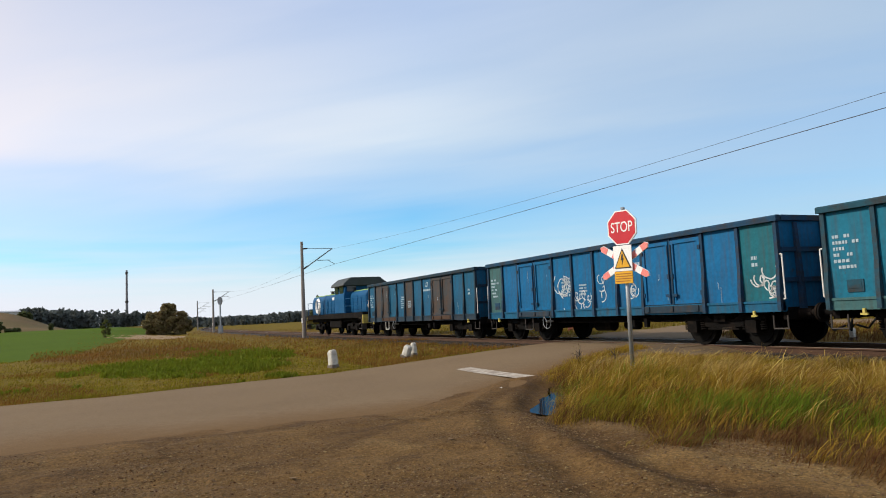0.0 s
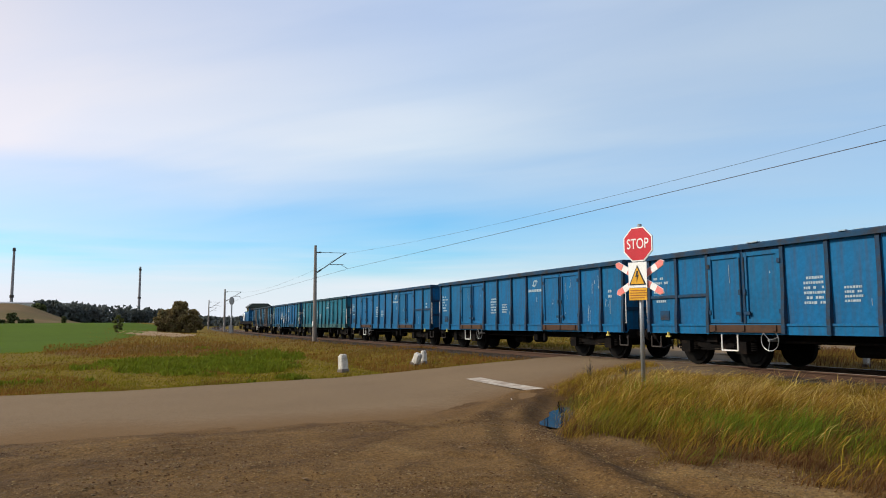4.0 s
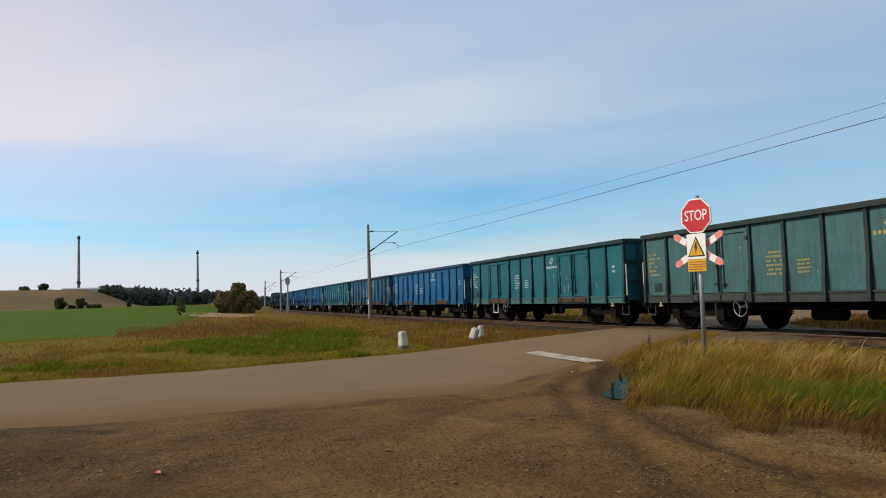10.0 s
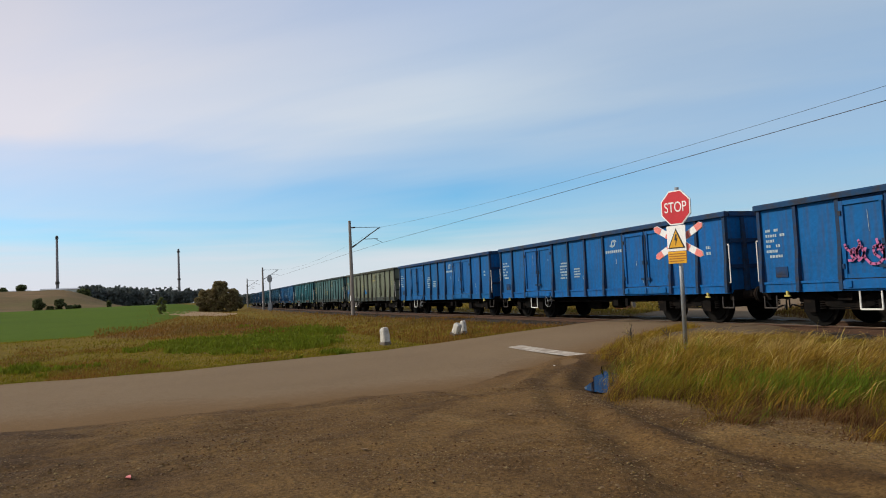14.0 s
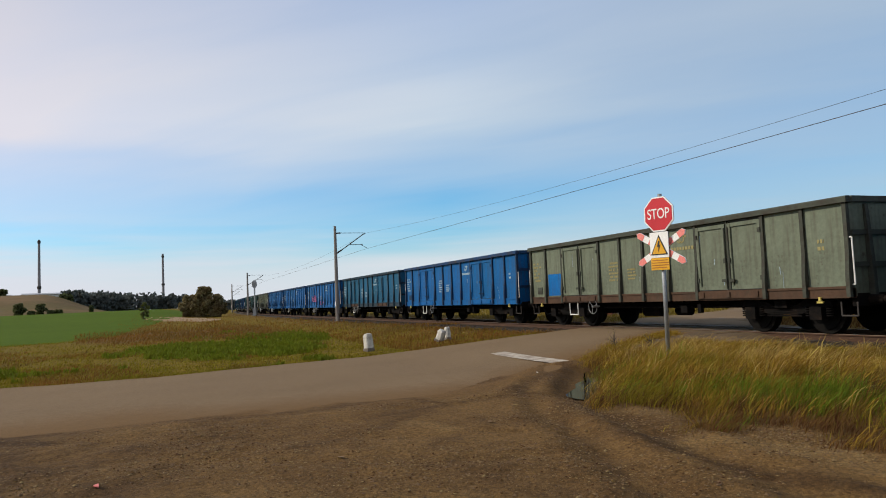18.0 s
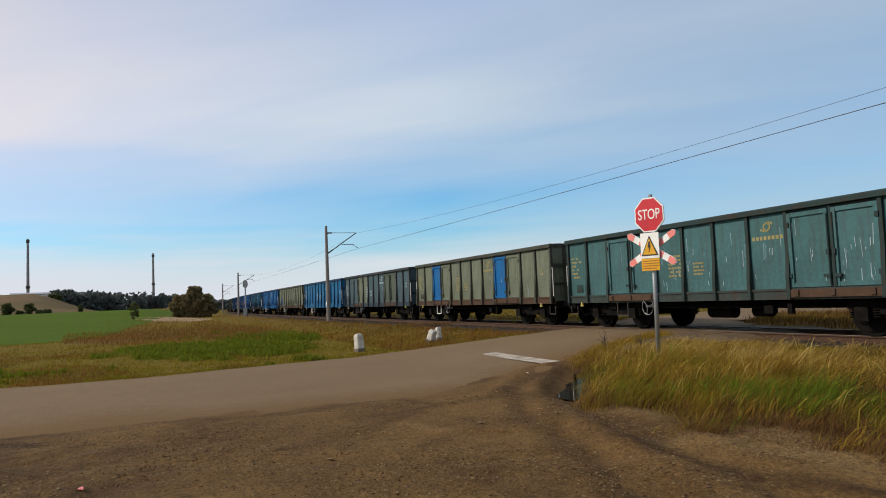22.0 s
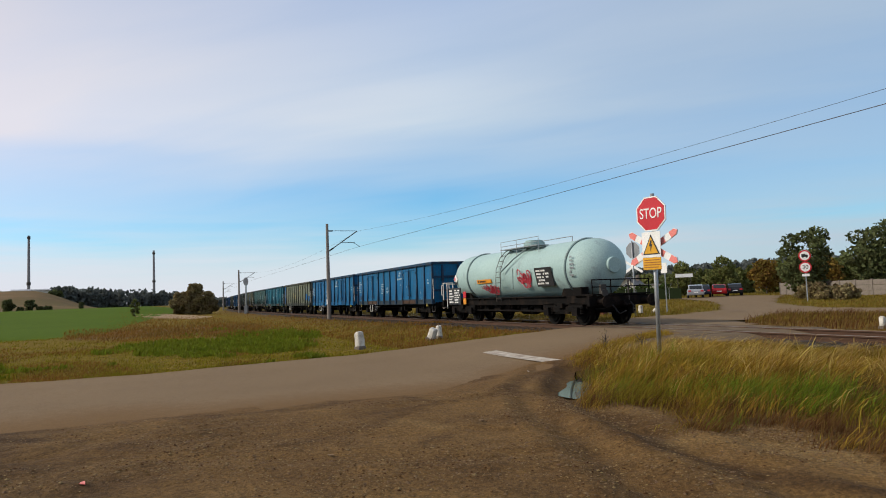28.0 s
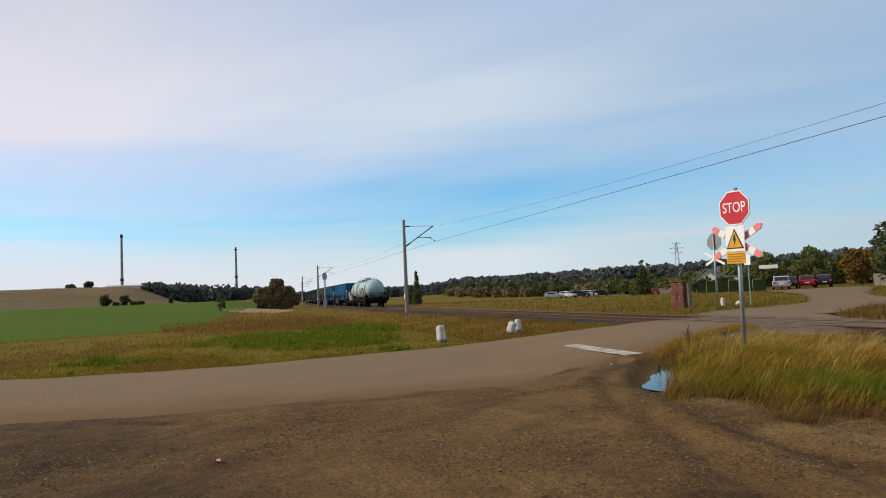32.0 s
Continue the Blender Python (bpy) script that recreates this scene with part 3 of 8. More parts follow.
def sheet(name, verts, faces, material, label="", category="", kind="", smooth=False):
    me = bpy.data.meshes.new(name)
    me.from_pydata(verts, [], faces)
    me.materials.append(material)
    if smooth:
        me.shade_smooth()
    return tagged(new(name, me), label, category, "", kind)


def smooth_step(a, b, v):
    t = min(1.0, max(0.0, (v - a) / (b - a)))
    return t * t * (3 - 2 * t)


def along(xs, ys, v):
    return float(np.interp(v, xs, ys))


# ---------------------------------------------------------------- plan
RAIL = 0.30             # rail tops above the lot where the camera stands
TRACK_Y = 14.40         # centre line of the straight track
BEND_X, BEND = -40.0, 0.00030


def track_y(x):
    return TRACK_Y + (BEND * (BEND_X - x) ** 2 if x < BEND_X else 0.0)


_xs = np.arange(460.0, -720.0, -1.0)
_ys = np.array([track_y(x) for x in _xs])
_arc = np.concatenate([[0], np.cumsum(np.hypot(np.diff(_xs), np.diff(_ys)))])


def on_track(s):
    """Place and heading (degrees) on the track, s metres along x, straight for s > BEND_X."""
    a = 460.0 - s
    x = float(np.interp(a, _arc, _xs))
    slope = -2 * BEND * (BEND_X - x) if x < BEND_X else 0.0
    return x, track_y(x), math.degrees(math.atan(slope))


ROAD_LEFT = ((-60, -6, -3.2, 0.0, 4.1, 7.4, 11.1, 14.0, 17.0), (-24, -17.4, -16.8, -16.7, -17.9, -18.45, -18.7, -19.8, -21.8))
ROAD_RIGHT = ((-60, -6, -1.9, 0.7, 3.9, 5.3, 6.75, 9.0, 11.65, 14.0, 17.0), (-16, -10.6, -10.0, -10.0, -9.9, -10.5, -11.4, -12.8, -14.2, -14.8, -15.4))


def road_z(y):
    return RAIL * smooth_step(4.5, 12.5, y)


def ground_z(x, y):
    d = math.hypot(x, y)
    yc = track_y(x)
    z = 0.24 * smooth_step(yc - 7.5, yc - 2.6, y) - 0.05
    if y > yc:
        z = 0.22
    left = smooth_step(yc - 5, yc - 22, y)
    z += left * 1.75 * smooth_step(55, 190, d)
    if x < -1:
        z += 9.0 * smooth_step(0.045, 0.13, y / x) * smooth_step(185, 380, d) * (1 if x < 0 else 0)
    if y > yc + 5 and x < -1:
        z -= 1.05 * smooth_step(78, 150, d) * smooth_step(-0.80, -0.68, y / x) * (1 - smooth_step(210, 300, d))
    if d < 160:
        z += 0.05 * noise.noise((x * 0.35, y * 0.35, 0.3)) * smooth_step(3, 12, d)
    if d > 250:
        z += 3.0 * smooth_step(250, 900, d) * (0.5 + 0.5 * noise.noise((x * 0.004, y * 0.004, 2.0)))
    return z


def in_poly(x, y, poly):
    hit = False
    for (x0, y0), (x1, y1) in zip(poly, poly[1:] + poly[:1]):
        if (y0 > y) != (y1 > y) and x < (x1 - x0) * (y - y0) / (y1 - y0) + x0:
            hit = not hit
    return hit


FAR_ROAD = [(-20.6, 15.6), (-22.6, 16.4), (-25.3, 19.9), (-25.7, 22.4), (-28.0, 27.0), (-34.0, 33.0), (-44.7, 42.3), (-58, 51.5), (-66, 56), (-68, 69),
            (-55, 62), (-45, 50), (-33.1, 36.7), (-24.4, 30.0), (-12.0, 31.5), (0.0, 35.0), (0.0, 30.0), (-12.0, 26.6), (-20.8, 23.6), (-19.6, 21.0), (-17.2, 17.6), (-14.8, 15.6)]
BANK_FRONT = [(-11.6, 7.8), (-10.25, 6.95), (-9.2, 6.15), (-8.1, 5.45), (-7.6, 5.05), (-7.1, 4.88), (-6.85, 5.15), (-6.35, 5.35), (-5.75, 4.95), (-5.3, 4.72), (-5.15, 5.0), (-5.35, 5.45),
              (-5.0, 5.62), (-4.6, 5.42), (-4.2, 5.22), (-3.4, 5.1), (2.0, 3.4), (9.0, 3.8)]
BANK = BANK_FRONT + [(9.0, 11.6), (-14.2, 11.6), (-12.8, 9.2)]


def near_spot(x, y, cx, cy, rx, ry):
    return math.exp(-(((x - cx) / rx) ** 2 + ((y - cy) / ry) ** 2))


def is_green(x, y):
    """Where the near meadow is lush."""
    return max(near_spot(x, y, -27, 2.6, 7.0, 3.6), 0.85 * near_spot(x, y, -34, 5.0, 8.0, 2.5), 0.5 * near_spot(x, y, -21, -1.5, 3.0, 3.0)) + 0.45 * noise.noise((x * 0.16, y * 0.40, 2)) + 0.30 * noise.noise((x * 0.6, y * 1.3, 6)) - 0.05


def is_rusty(x, y):
    """The stand of dead weeds on the near verge, and the taller one before the crop."""
    near = 0.70 * near_spot(x, y, -23.5, -6.4, 6.5, 2.0)
    tall = smooth_step(-36.5, -39.5, x + 2.0 * noise.noise((y * 0.5, 3, 1))) * smooth_step(-64, -50, x) * smooth_step(0.10, 0.075, y / min(x, -1)) * smooth_step(-0.20, -0.10, y / min(x, -1))
    return max(near, tall) + 0.25 * noise.noise((x * 0.3, y * 0.5, 9))


def lay(ob, attr, value):
    """Store a value for every vertex, read by the material."""
    a = ob.data.attributes.new(attr, "FLOAT", "POINT")
    a.data.foreach_set("value", [value(v.co.x, v.co.y) for v in ob.data.vertices])


def build_ground():
    """One sheet from under the camera to the horizon, finer where it is looked at."""
    mid = 156.0
    az = sorted({*[mid + a * 0.6 for a in range(-90, 91)], *[mid + 54 + a * 9 for a in range(1, 28)]})
    radii = [0.0]
    r = 0.7
    while r < 3600:
        radii.append(r)
        r *= 1.045 if r < 400 else 1.12
    verts, faces = [], []
    n = len(az)
    for r in radii:
        for a in az:
            x, y = r * math.cos(radians(a)), r * math.sin(radians(a))
            z = ground_z(x, y)
            if abs(y - track_y(x)) < 2.9:
                z -= 0.12
            if -12.6 < x < 5 and -9 < y < 7.4 and x > along(*ROAD_RIGHT, y) - 0.5:
                z -= 0.12
            if along(*ROAD_LEFT, y) - 0.1 < x < along(*ROAD_RIGHT, y) + 0.1 and y < 16:
                z = min(z, road_z(y)) - 0.10
            if y > 15 and in_poly(x, y, FAR_ROAD):
                z -= 0.10
            verts.append((x, y, z))
    for i in range(len(radii) - 1):
        for j in range(n):
            k = (j + 1) % n
            faces.append((i * n + j, (i + 1) * n + j, (i + 1) * n + k, i * n + k))
    land = sheet("ground", verts, faces, M["grass_ground"], "rough meadow ground of dry grass and weeds", "ground", "structure", True)
    lay(land, "lush", lambda x, y: 0.75 * is_green(x, y) if math.hypot(x, y) < 90 else 0.2)
    lay(land, "rust", lambda x, y: 0.7 * max(is_rusty(x, y), smooth_step(7.5, 3.0, abs(track_y(x) - y)) * 0.8) if math.hypot(x, y) < 160 else 0.2)


def polar_field(name, ratios, near, far, material, label, step=24):
    """A field draped on the ground between two edges, given over the slope y / x seen from the lot."""
    verts, faces = [], []
    m = 90
    for i in range(m + 1):
        q = ratios[0] + (ratios[-1] - ratios[0]) * i / m
        d0, d1 = along(ratios, near, q), along(ratios, far, q)
        d0 += 1.5 * noise.noise((q * 60, 0.0, 1.0))
        for j in range(step + 1):
            d = d0 * (d1 / d0) ** (j / step)
            x = -d / math.hypot(1, q)
            y = x * q
            verts.append((x, y, ground_z(x, y) + (0.025 if j else -0.05) + d * 0.0004))
    w = step + 1
    for i in range(m):
        for j in range(step):
            faces.append((i * w + j, i * w + j + 1, (i + 1) * w + j + 1, (i + 1) * w + j))
    return sheet(name, verts, faces, material, label, "field", "structure", True)


build_ground()
polar_field("field_green", (-0.055, -0.03, 0.0, 0.04, 0.076, 0.187, 0.42), (150, 112, 76, 50, 43, 42, 38), (195, 195, 195, 190, 180, 170, 170),
            M["green_field"], "bright green young crop field")
polar_field("field_brown", (0.035, 0.06, 0.10, 0.19, 0.45), (205, 196, 190, 182, 176), (330, 380, 420, 430, 430), M["brown_field"],
            "brown stubble field on a low rise")


polar_field("sand_patch", (-0.085, -0.06, -0.03, 0.0, 0.012), (92, 84, 88, 92, 100), (98, 108, 116, 112, 104), M["pale_sand"], "pale bare sand at the field edge", 6)
polar_field("far_track", (-0.74, -0.62, -0.51, -0.38), (110, 148, 190, 290), (124, 168, 216, 330), M["sandy"], "sandy track across the far meadow", 6)


def strip(name, ys, left, right, zf, material, label, cat, across=14, lift=0.0):
    verts, faces = [], []
    for y in ys:
        a, b = left(y), right(y)
        for i in range(across + 1):
            x = a + (b - a) * i / across
            crown = 0.03 * (1 - (2 * i / across - 1) ** 2)
            verts.append((x, y, zf(y) + crown + lift))
    w = across + 1
    for r in range(len(ys) - 1):
        for i in range(across):
            faces.append((r * w + i, r * w + i + 1, (r + 1) * w + i + 1, (r + 1) * w + i))
    return sheet(name, verts, faces, material, label, cat, "structure", True)


def ragged(xs, seed):
    return lambda y: along(*xs, y) + 0.16 * noise.noise((y * 0.9, seed, 0)) + 0.07 * noise.noise((y * 4.0, seed, 5))


road = strip("road", [-60 + 3 * i for i in range(16)] + [-12 + 0.25 * i for i in range(99)], ragged(ROAD_LEFT, 3.0), lambda y: along(*ROAD_RIGHT, y) + 1.6 * (y < 5) + 0.4, road_z,
      M["asphalt"], "grey worn asphalt road rising to the crossing", "road", 40)
# Dust thickens at both edges; the last term browns the y < 2 stretch.
lay(road, "dust", lambda x, y: 0.80 * smooth_step(-1.9, 0.1, x - along(*ROAD_RIGHT, y) + 0.5 * noise.noise((x * 0.4, y * 0.6, 14))) + 0.22 * smooth_step(0.7, 0.0, x - along(*ROAD_LEFT, y)) + 0.02 + 0.18 * smooth_step(2.0, -4.0, y))
lay(road, "wheel_path", lambda x, y: 0.30 * math.exp(-((abs(x - 0.5 * (along(*ROAD_LEFT, y) + along(*ROAD_RIGHT, y)) - 1.5 * (1 if x > 0.5 * (along(*ROAD_LEFT, y) + along(*ROAD_RIGHT, y)) else -1)) - 0.0) / 0.5) ** 2))


def shoulder():
    """Earth shoulder that falls from the road's edge to the bank."""
    verts, faces = [], []
    n, m = 60, 6
    for i in range(n + 1):
        y = 8.6 + 4.2 * i / n
        x0 = along(*ROAD_RIGHT, y) + 0.3
        for j in range(m + 1):
            x = x0 + 1.5 * j / m
            z = (road_z(y) + 0.004) * (1 - smooth_step(0, 1, j / m)) + (ground_z(x, y) - 0.05) * smooth_step(0, 1, j / m)
            verts.append((x, y, z + 0.012 * noise.noise((x * 2, y * 2, 8))))
    for i in range(n):
        for j in range(m):
            k = i * (m + 1) + j
            faces.append((k, k + 1, k + m + 2, k + m + 1))
    sheet("road_shoulder", verts, faces, M["panel_concrete"], "earth shoulder between road and grass bank", "ground", "structure", True)


shoulder()


def build_far_road():
    step = 0.8
    verts, faces, idx = [], [], {}
    for i in range(100):
        for j in range(80):
            x, y = -77 + i * step, 15.6 + j * step
            x1, y1 = x + 0.5 * noise.noise((x * 0.4, y * 0.4, 9)), y + 0.5 * noise.noise((x * 0.4, y * 0.4, 4))
            idx[i, j] = len(verts)
            verts.append((x1, y1, RAIL - 0.025 - 0.045 * smooth_step(16.6, 19.0, y1) + 0.010 * noise.noise((x * 0.3, y * 0.3, 7))))
    for i in range(99):
        for j in range(79):
            x, y = -77 + (i + 0.5) * step, 15.6 + (j + 0.5) * step
            if in_poly(x, y, FAR_ROAD):
                faces.append((idx[i, j], idx[i + 1, j], idx[i + 1, j + 1], idx[i, j + 1]))
    used = sorted({k for f in faces for k in f})
    remap = {k: i for i, k in enumerate(used)}
    sheet("road_beyond", [verts[k] for k in used], [tuple(remap[k] for k in f) for f in faces], M["asphalt"],
          "worn asphalt road and yard beyond the tracks", "road", "structure", True)


build_far_road()

RUTS = [[(-2.0, 3.6), (-4.2, 4.2), (-6.6, 4.7), (-8.6, 5.3), (-10.6, 6.6)], [(-2.2, 2.6), (-4.8, 3.5), (-7.4, 4.3), (-9.6, 5.4), (-11.6, 7.0)],
        [(-3.0, -3.0), (-5.5, -0.9), (-7.6, 1.4), (-9.0, 3.6), (-10.2, 5.6)], [(-3.0, -4.6), (-6.0, -2.2), (-8.4, -0.2), (-10.4, 2.4)],
        [(-4.0, 6.0), (-5.6, 2.6), (-7.6, -0.8), (-9.2, -4.0)], [(-5.4, 5.0), (-7.0, 2.2), (-8.8, -1.0), (-10.2, -4.6)]]


def seg_dist(x, y, line):
    best = 9.0
    for (x0, y0), (x1, y1) in zip(line, line[1:]):
        dx, dy = x1 - x0, y1 - y0
        t = min(1, max(0, ((x - x0) * dx + (y - y0) * dy) / (dx * dx + dy * dy)))
        best = min(best, math.hypot(x - x0 - t * dx, y - y0 - t * dy))
    return best


PUDDLE = [(-8.75, 5.45), (-9.1, 5.80), (-9.6, 6.16), (-10.0, 6.6), (-10.65, 6.9), (-11.0, 7.35), (-10.8, 7.5), (-10.3, 7.25), (-9.7, 6.85), (-9.0, 6.4), (-8.3, 5.9), (-7.95, 5.6), (-8.05, 5.32), (-8.5, 5.27)]


def dirt_z(x, y):
    sd = x - along(*ROAD_RIGHT, y) + 0.55 * noise.noise((x * 0.35, y * 0.35, 1.7)) + 0.14 * noise.noise((x * 1.3, y * 1.3, 3.1))
    z = road_z(y) + 0.030 + max(-0.10, min(0.045, 0.05 * sd))
    lumpy = smooth_step(-0.2, 1.2, sd) * (0.45 + 0.55 * smooth_step(-0.25, 0.35, noise.noise((x * 0.7, y * 0.7, 44))))
    z += 0.012 * noise.noise((x * 0.6, y * 0.6, 0.2)) * smooth_step(0, 1.5, sd) + (0.004 + 0.014 * lumpy) * noise.noise((x * 3.5, y * 3.5, 0.9)) + (0.003 + 0.013 * lumpy) * noise.noise((x * 8, y * 8, 0.5))
    if sd > -1.2:
        for k, line in enumerate(RUTS):
            d = seg_dist(x, y, line)
            if d < 0.8:
                z += (1.0 if k < 2 else 0.3) * (-0.045 * math.exp(-(d / 0.16) ** 2) + 0.026 * math.exp(-((d - 0.36) / 0.13) ** 2))
    dp = seg_dist(x, y, [(-8.35, 5.5), (-9.5, 6.3), (-10.8, 7.3)])
    w = math.exp(-(dp / 0.46) ** 4)
    return z * (1 - w) - 0.035 * w


MUD = [([(-11.6, 7.2), (-9.2, 5.6), (-8.4, 5.2), (-7.4, 4.78), (-6.6, 4.72), (-5.95, 4.7), (-5.5, 4.45)], 0.24, 0.62),
       ([(-5.6, 4.1), (-4.7, 4.12), (-4.0, 4.2), (-3.5, 4.33), (-2.8, 4.4)], 0.20, 0.66), ([(-6.6, 4.5), (-5.9, 4.35), (-5.2, 4.2)], 0.30, 0.48),
       ([(-9.75, -1.9), (-9.3, -1.5), (-8.75, -1.0)], 0.27, 0.72), ([(-10.8, -1.1), (-10.0, 0.2), (-9.4, 1.0), (-9.3, 2.0), (-9.9, 2.9), (-10.3, 4.1), (-11.0, 5.5)], 0.30, 0.47),
       ([(-8.8, 5.0), (-8.7, 4.3), (-8.6, 3.6), (-8.2, 2.6)], 0.22, 0.42), ([(-11.3, 7.0), (-10.4, 6.0), (-9.6, 5.2), (-8.6, 4.4)], 0.26, 0.52),
       ([(-9.0, 5.6), (-7.6, 4.6), (-6.2, 3.9), (-4.6, 3.3)], 0.13, 0.45), ([(-7.6, -0.6), (-6.4, 0.2)], 0.25, 0.35), ([(-6.4, -2.6), (-6.9, -1.2)], 0.3, 0.4),
       ([(-8.0, 2.9), (-7.3, 2.2), (-6.9, 1.3)], 0.16, 0.40), ([(-6.6, 2.8), (-6.2, 2.4)], 0.20, 0.44), ([(-10.4, 3.6), (-9.6, 3.4), (-8.9, 3.5)], 0.16, 0.50)]


def build_dirt():
    xs = np.concatenate([np.arange(-13.2, -2.0, 0.085), np.arange(-2.0, 6.0, 0.4)])
    ys = np.concatenate([np.arange(-14.0, -4.0, 0.3), np.arange(-4.0, 8.2, 0.085)])
    verts = [(x, y, dirt_z(x, y)) for x in xs for y in ys]
    n = len(ys)
    faces = [(i * n + j, (i + 1) * n + j, (i + 1) * n + j + 1, i * n + j + 1) for i in range(len(xs) - 1) for j in range(n - 1)]
    lot = sheet("dirt_lot", verts, faces, M["dirt"], "bare rutted brown dirt lot with gravel", "ground", "structure", True)

    def damp_and_falloff(x, y):
        # Mud and damp; the two smooth_step terms paint lens falloff into the near corners.
        v = 0.06 + 0.34 * noise.noise((x * 0.45, y * 0.6, 12)) + 0.30 * noise.noise((x * 1.5, y * 1.9, 31)) + 0.12 * noise.noise((x * 5, y * 5, 3)) + 0.56 * smooth_step(1.4, -2.4, y - 0.2 * (x + 8)) + 0.30 * smooth_step(-5.4, -3.2, x) * smooth_step(4.6, 4.0, y)
        for line, wd, amt in MUD:
            v = max(v, amt * math.exp(-(seg_dist(x, y, line) / wd) ** 2))
        return v

    def sand(x, y):
        d = min(seg_dist(x, y, [(-5.2, 4.5), (-4.95, 4.75), (-4.5, 4.95), (-4.1, 4.95), (-3.0, 4.85)]) / 0.30, seg_dist(x, y, [(-7.1, 4.95), (-6.4, 5.1)]) / 0.20, seg_dist(x, y, [(-7.6, 2.7), (-7.0, 2.9)]) / 0.25)
        return 0.50 * math.exp(-d * d) + 0.16 * noise.noise((x * 0.6, y * 0.6, 21))
    lay(lot, "damp_and_falloff", damp_and_falloff)
    lay(lot, "edge_dust", lambda x, y: 0.75 * smooth_step(1.5, -0.1, x - along(*ROAD_RIGHT, y) + 0.4 * noise.noise((x * 0.5, y * 0.5, 1.7))))
    lay(lot, "sand", sand)


build_dirt()


def stones(name, n, sampler, size, material, label, seed):
    rng = random.Random(seed)
    base = [(1, 0, 0), (-1, 0, 0), (0, 1, 0), (0, -1, 0), (0, 0, 1), (0, 0, -0.6)]
    tri = [(0, 2, 4), (2, 1, 4), (1, 3, 4), (3, 0, 4), (2, 0, 5), (1, 2, 5), (3, 1, 5), (0, 3, 5)]
    verts, faces = [], []
    for _ in range(n):
        x, y, z = sampler(rng)
        s = rng.uniform(*size)
        a = rng.uniform(0, 6.3)
        k = len(verts)
        for bx, by, bz in base:
            u, w = bx * rng.uniform(0.7, 1.3), by * rng.uniform(0.6, 1.1)
            verts.append((x + s * (u * math.cos(a) - w * math.sin(a)), y + s * (u * math.sin(a) + w * math.cos(a)), z + s * (bz * rng.uniform(0.3, 0.6) + 0.1)))
        faces += [tuple(k + i for i in f) for f in tri]
    return sheet(name, verts, faces, material, label, "stones", "stuff")


def lot_spot(rng):
    while True:
        x, y = rng.uniform(-10.6, -2.0), rng.uniform(-3.8, 6.4)
        if x > along(*ROAD_RIGHT, y) + 0.2 + 1.4 * rng.random() and not in_poly(x, y, BANK) and noise.noise((x * 0.8, y * 0.8, 8)) > rng.uniform(-0.35, 0.45):
            return x, y, dirt_z(x, y)


def bank_foot(rng):
    i = rng.randrange(3, 16)
    (x0, y0), (x1, y1) = BANK_FRONT[i], BANK_FRONT[i + 1]
    t = rng.random()
    x, y = x0 + (x1 - x0) * t + rng.gauss(0, 0.25), y0 + (y1 - y0) * t - abs(rng.gauss(0.1, 0.35))
    return x, y, dirt_z(x, y)


stones("gravel", 17000, lot_spot, (0.003, 0.012), M["stone"], "loose gravel on the dirt lot", 1)
stones("pebbles", 1100, lot_spot, (0.010, 0.024), M["stone"], "scattered pebbles on the dirt lot", 7)
stones("clods", 5200, lot_spot, (0.005, 0.017), M["clod"], "crumbs and clods of dark earth on the lot", 9)
stones("gravel_edge", 2600, bank_foot, (0.004, 0.015), M["stone"], "pale gravel along the foot of the grass bank", 2)


bm = bmesh.new()
ctr = bm.verts.new((-9.4, 6.2, 0))
rim = PUDDLE
for _ in range(3):
    rim = [(a[0] + (b[0] - a[0]) * f, a[1] + (b[1] - a[1]) * f) for a, b in zip(rim, rim[1:] + rim[:1]) for f in (0.25, 0.75)]
loop = [bm.verts.new((x + 0.06 * noise.noise((x * 4, y * 4, 1)), y + 0.06 * noise.noise((x * 5, y * 5, 4)), 0)) for x, y in rim]
for i in range(len(loop)):
    bm.faces.new((ctr, loop[i], loop[(i + 1) % len(loop)]))
single("puddle", bm, M["water"], pose(0, 0, 0.018), "muddy rain puddle mirroring the sky", "puddle", kind="structure")


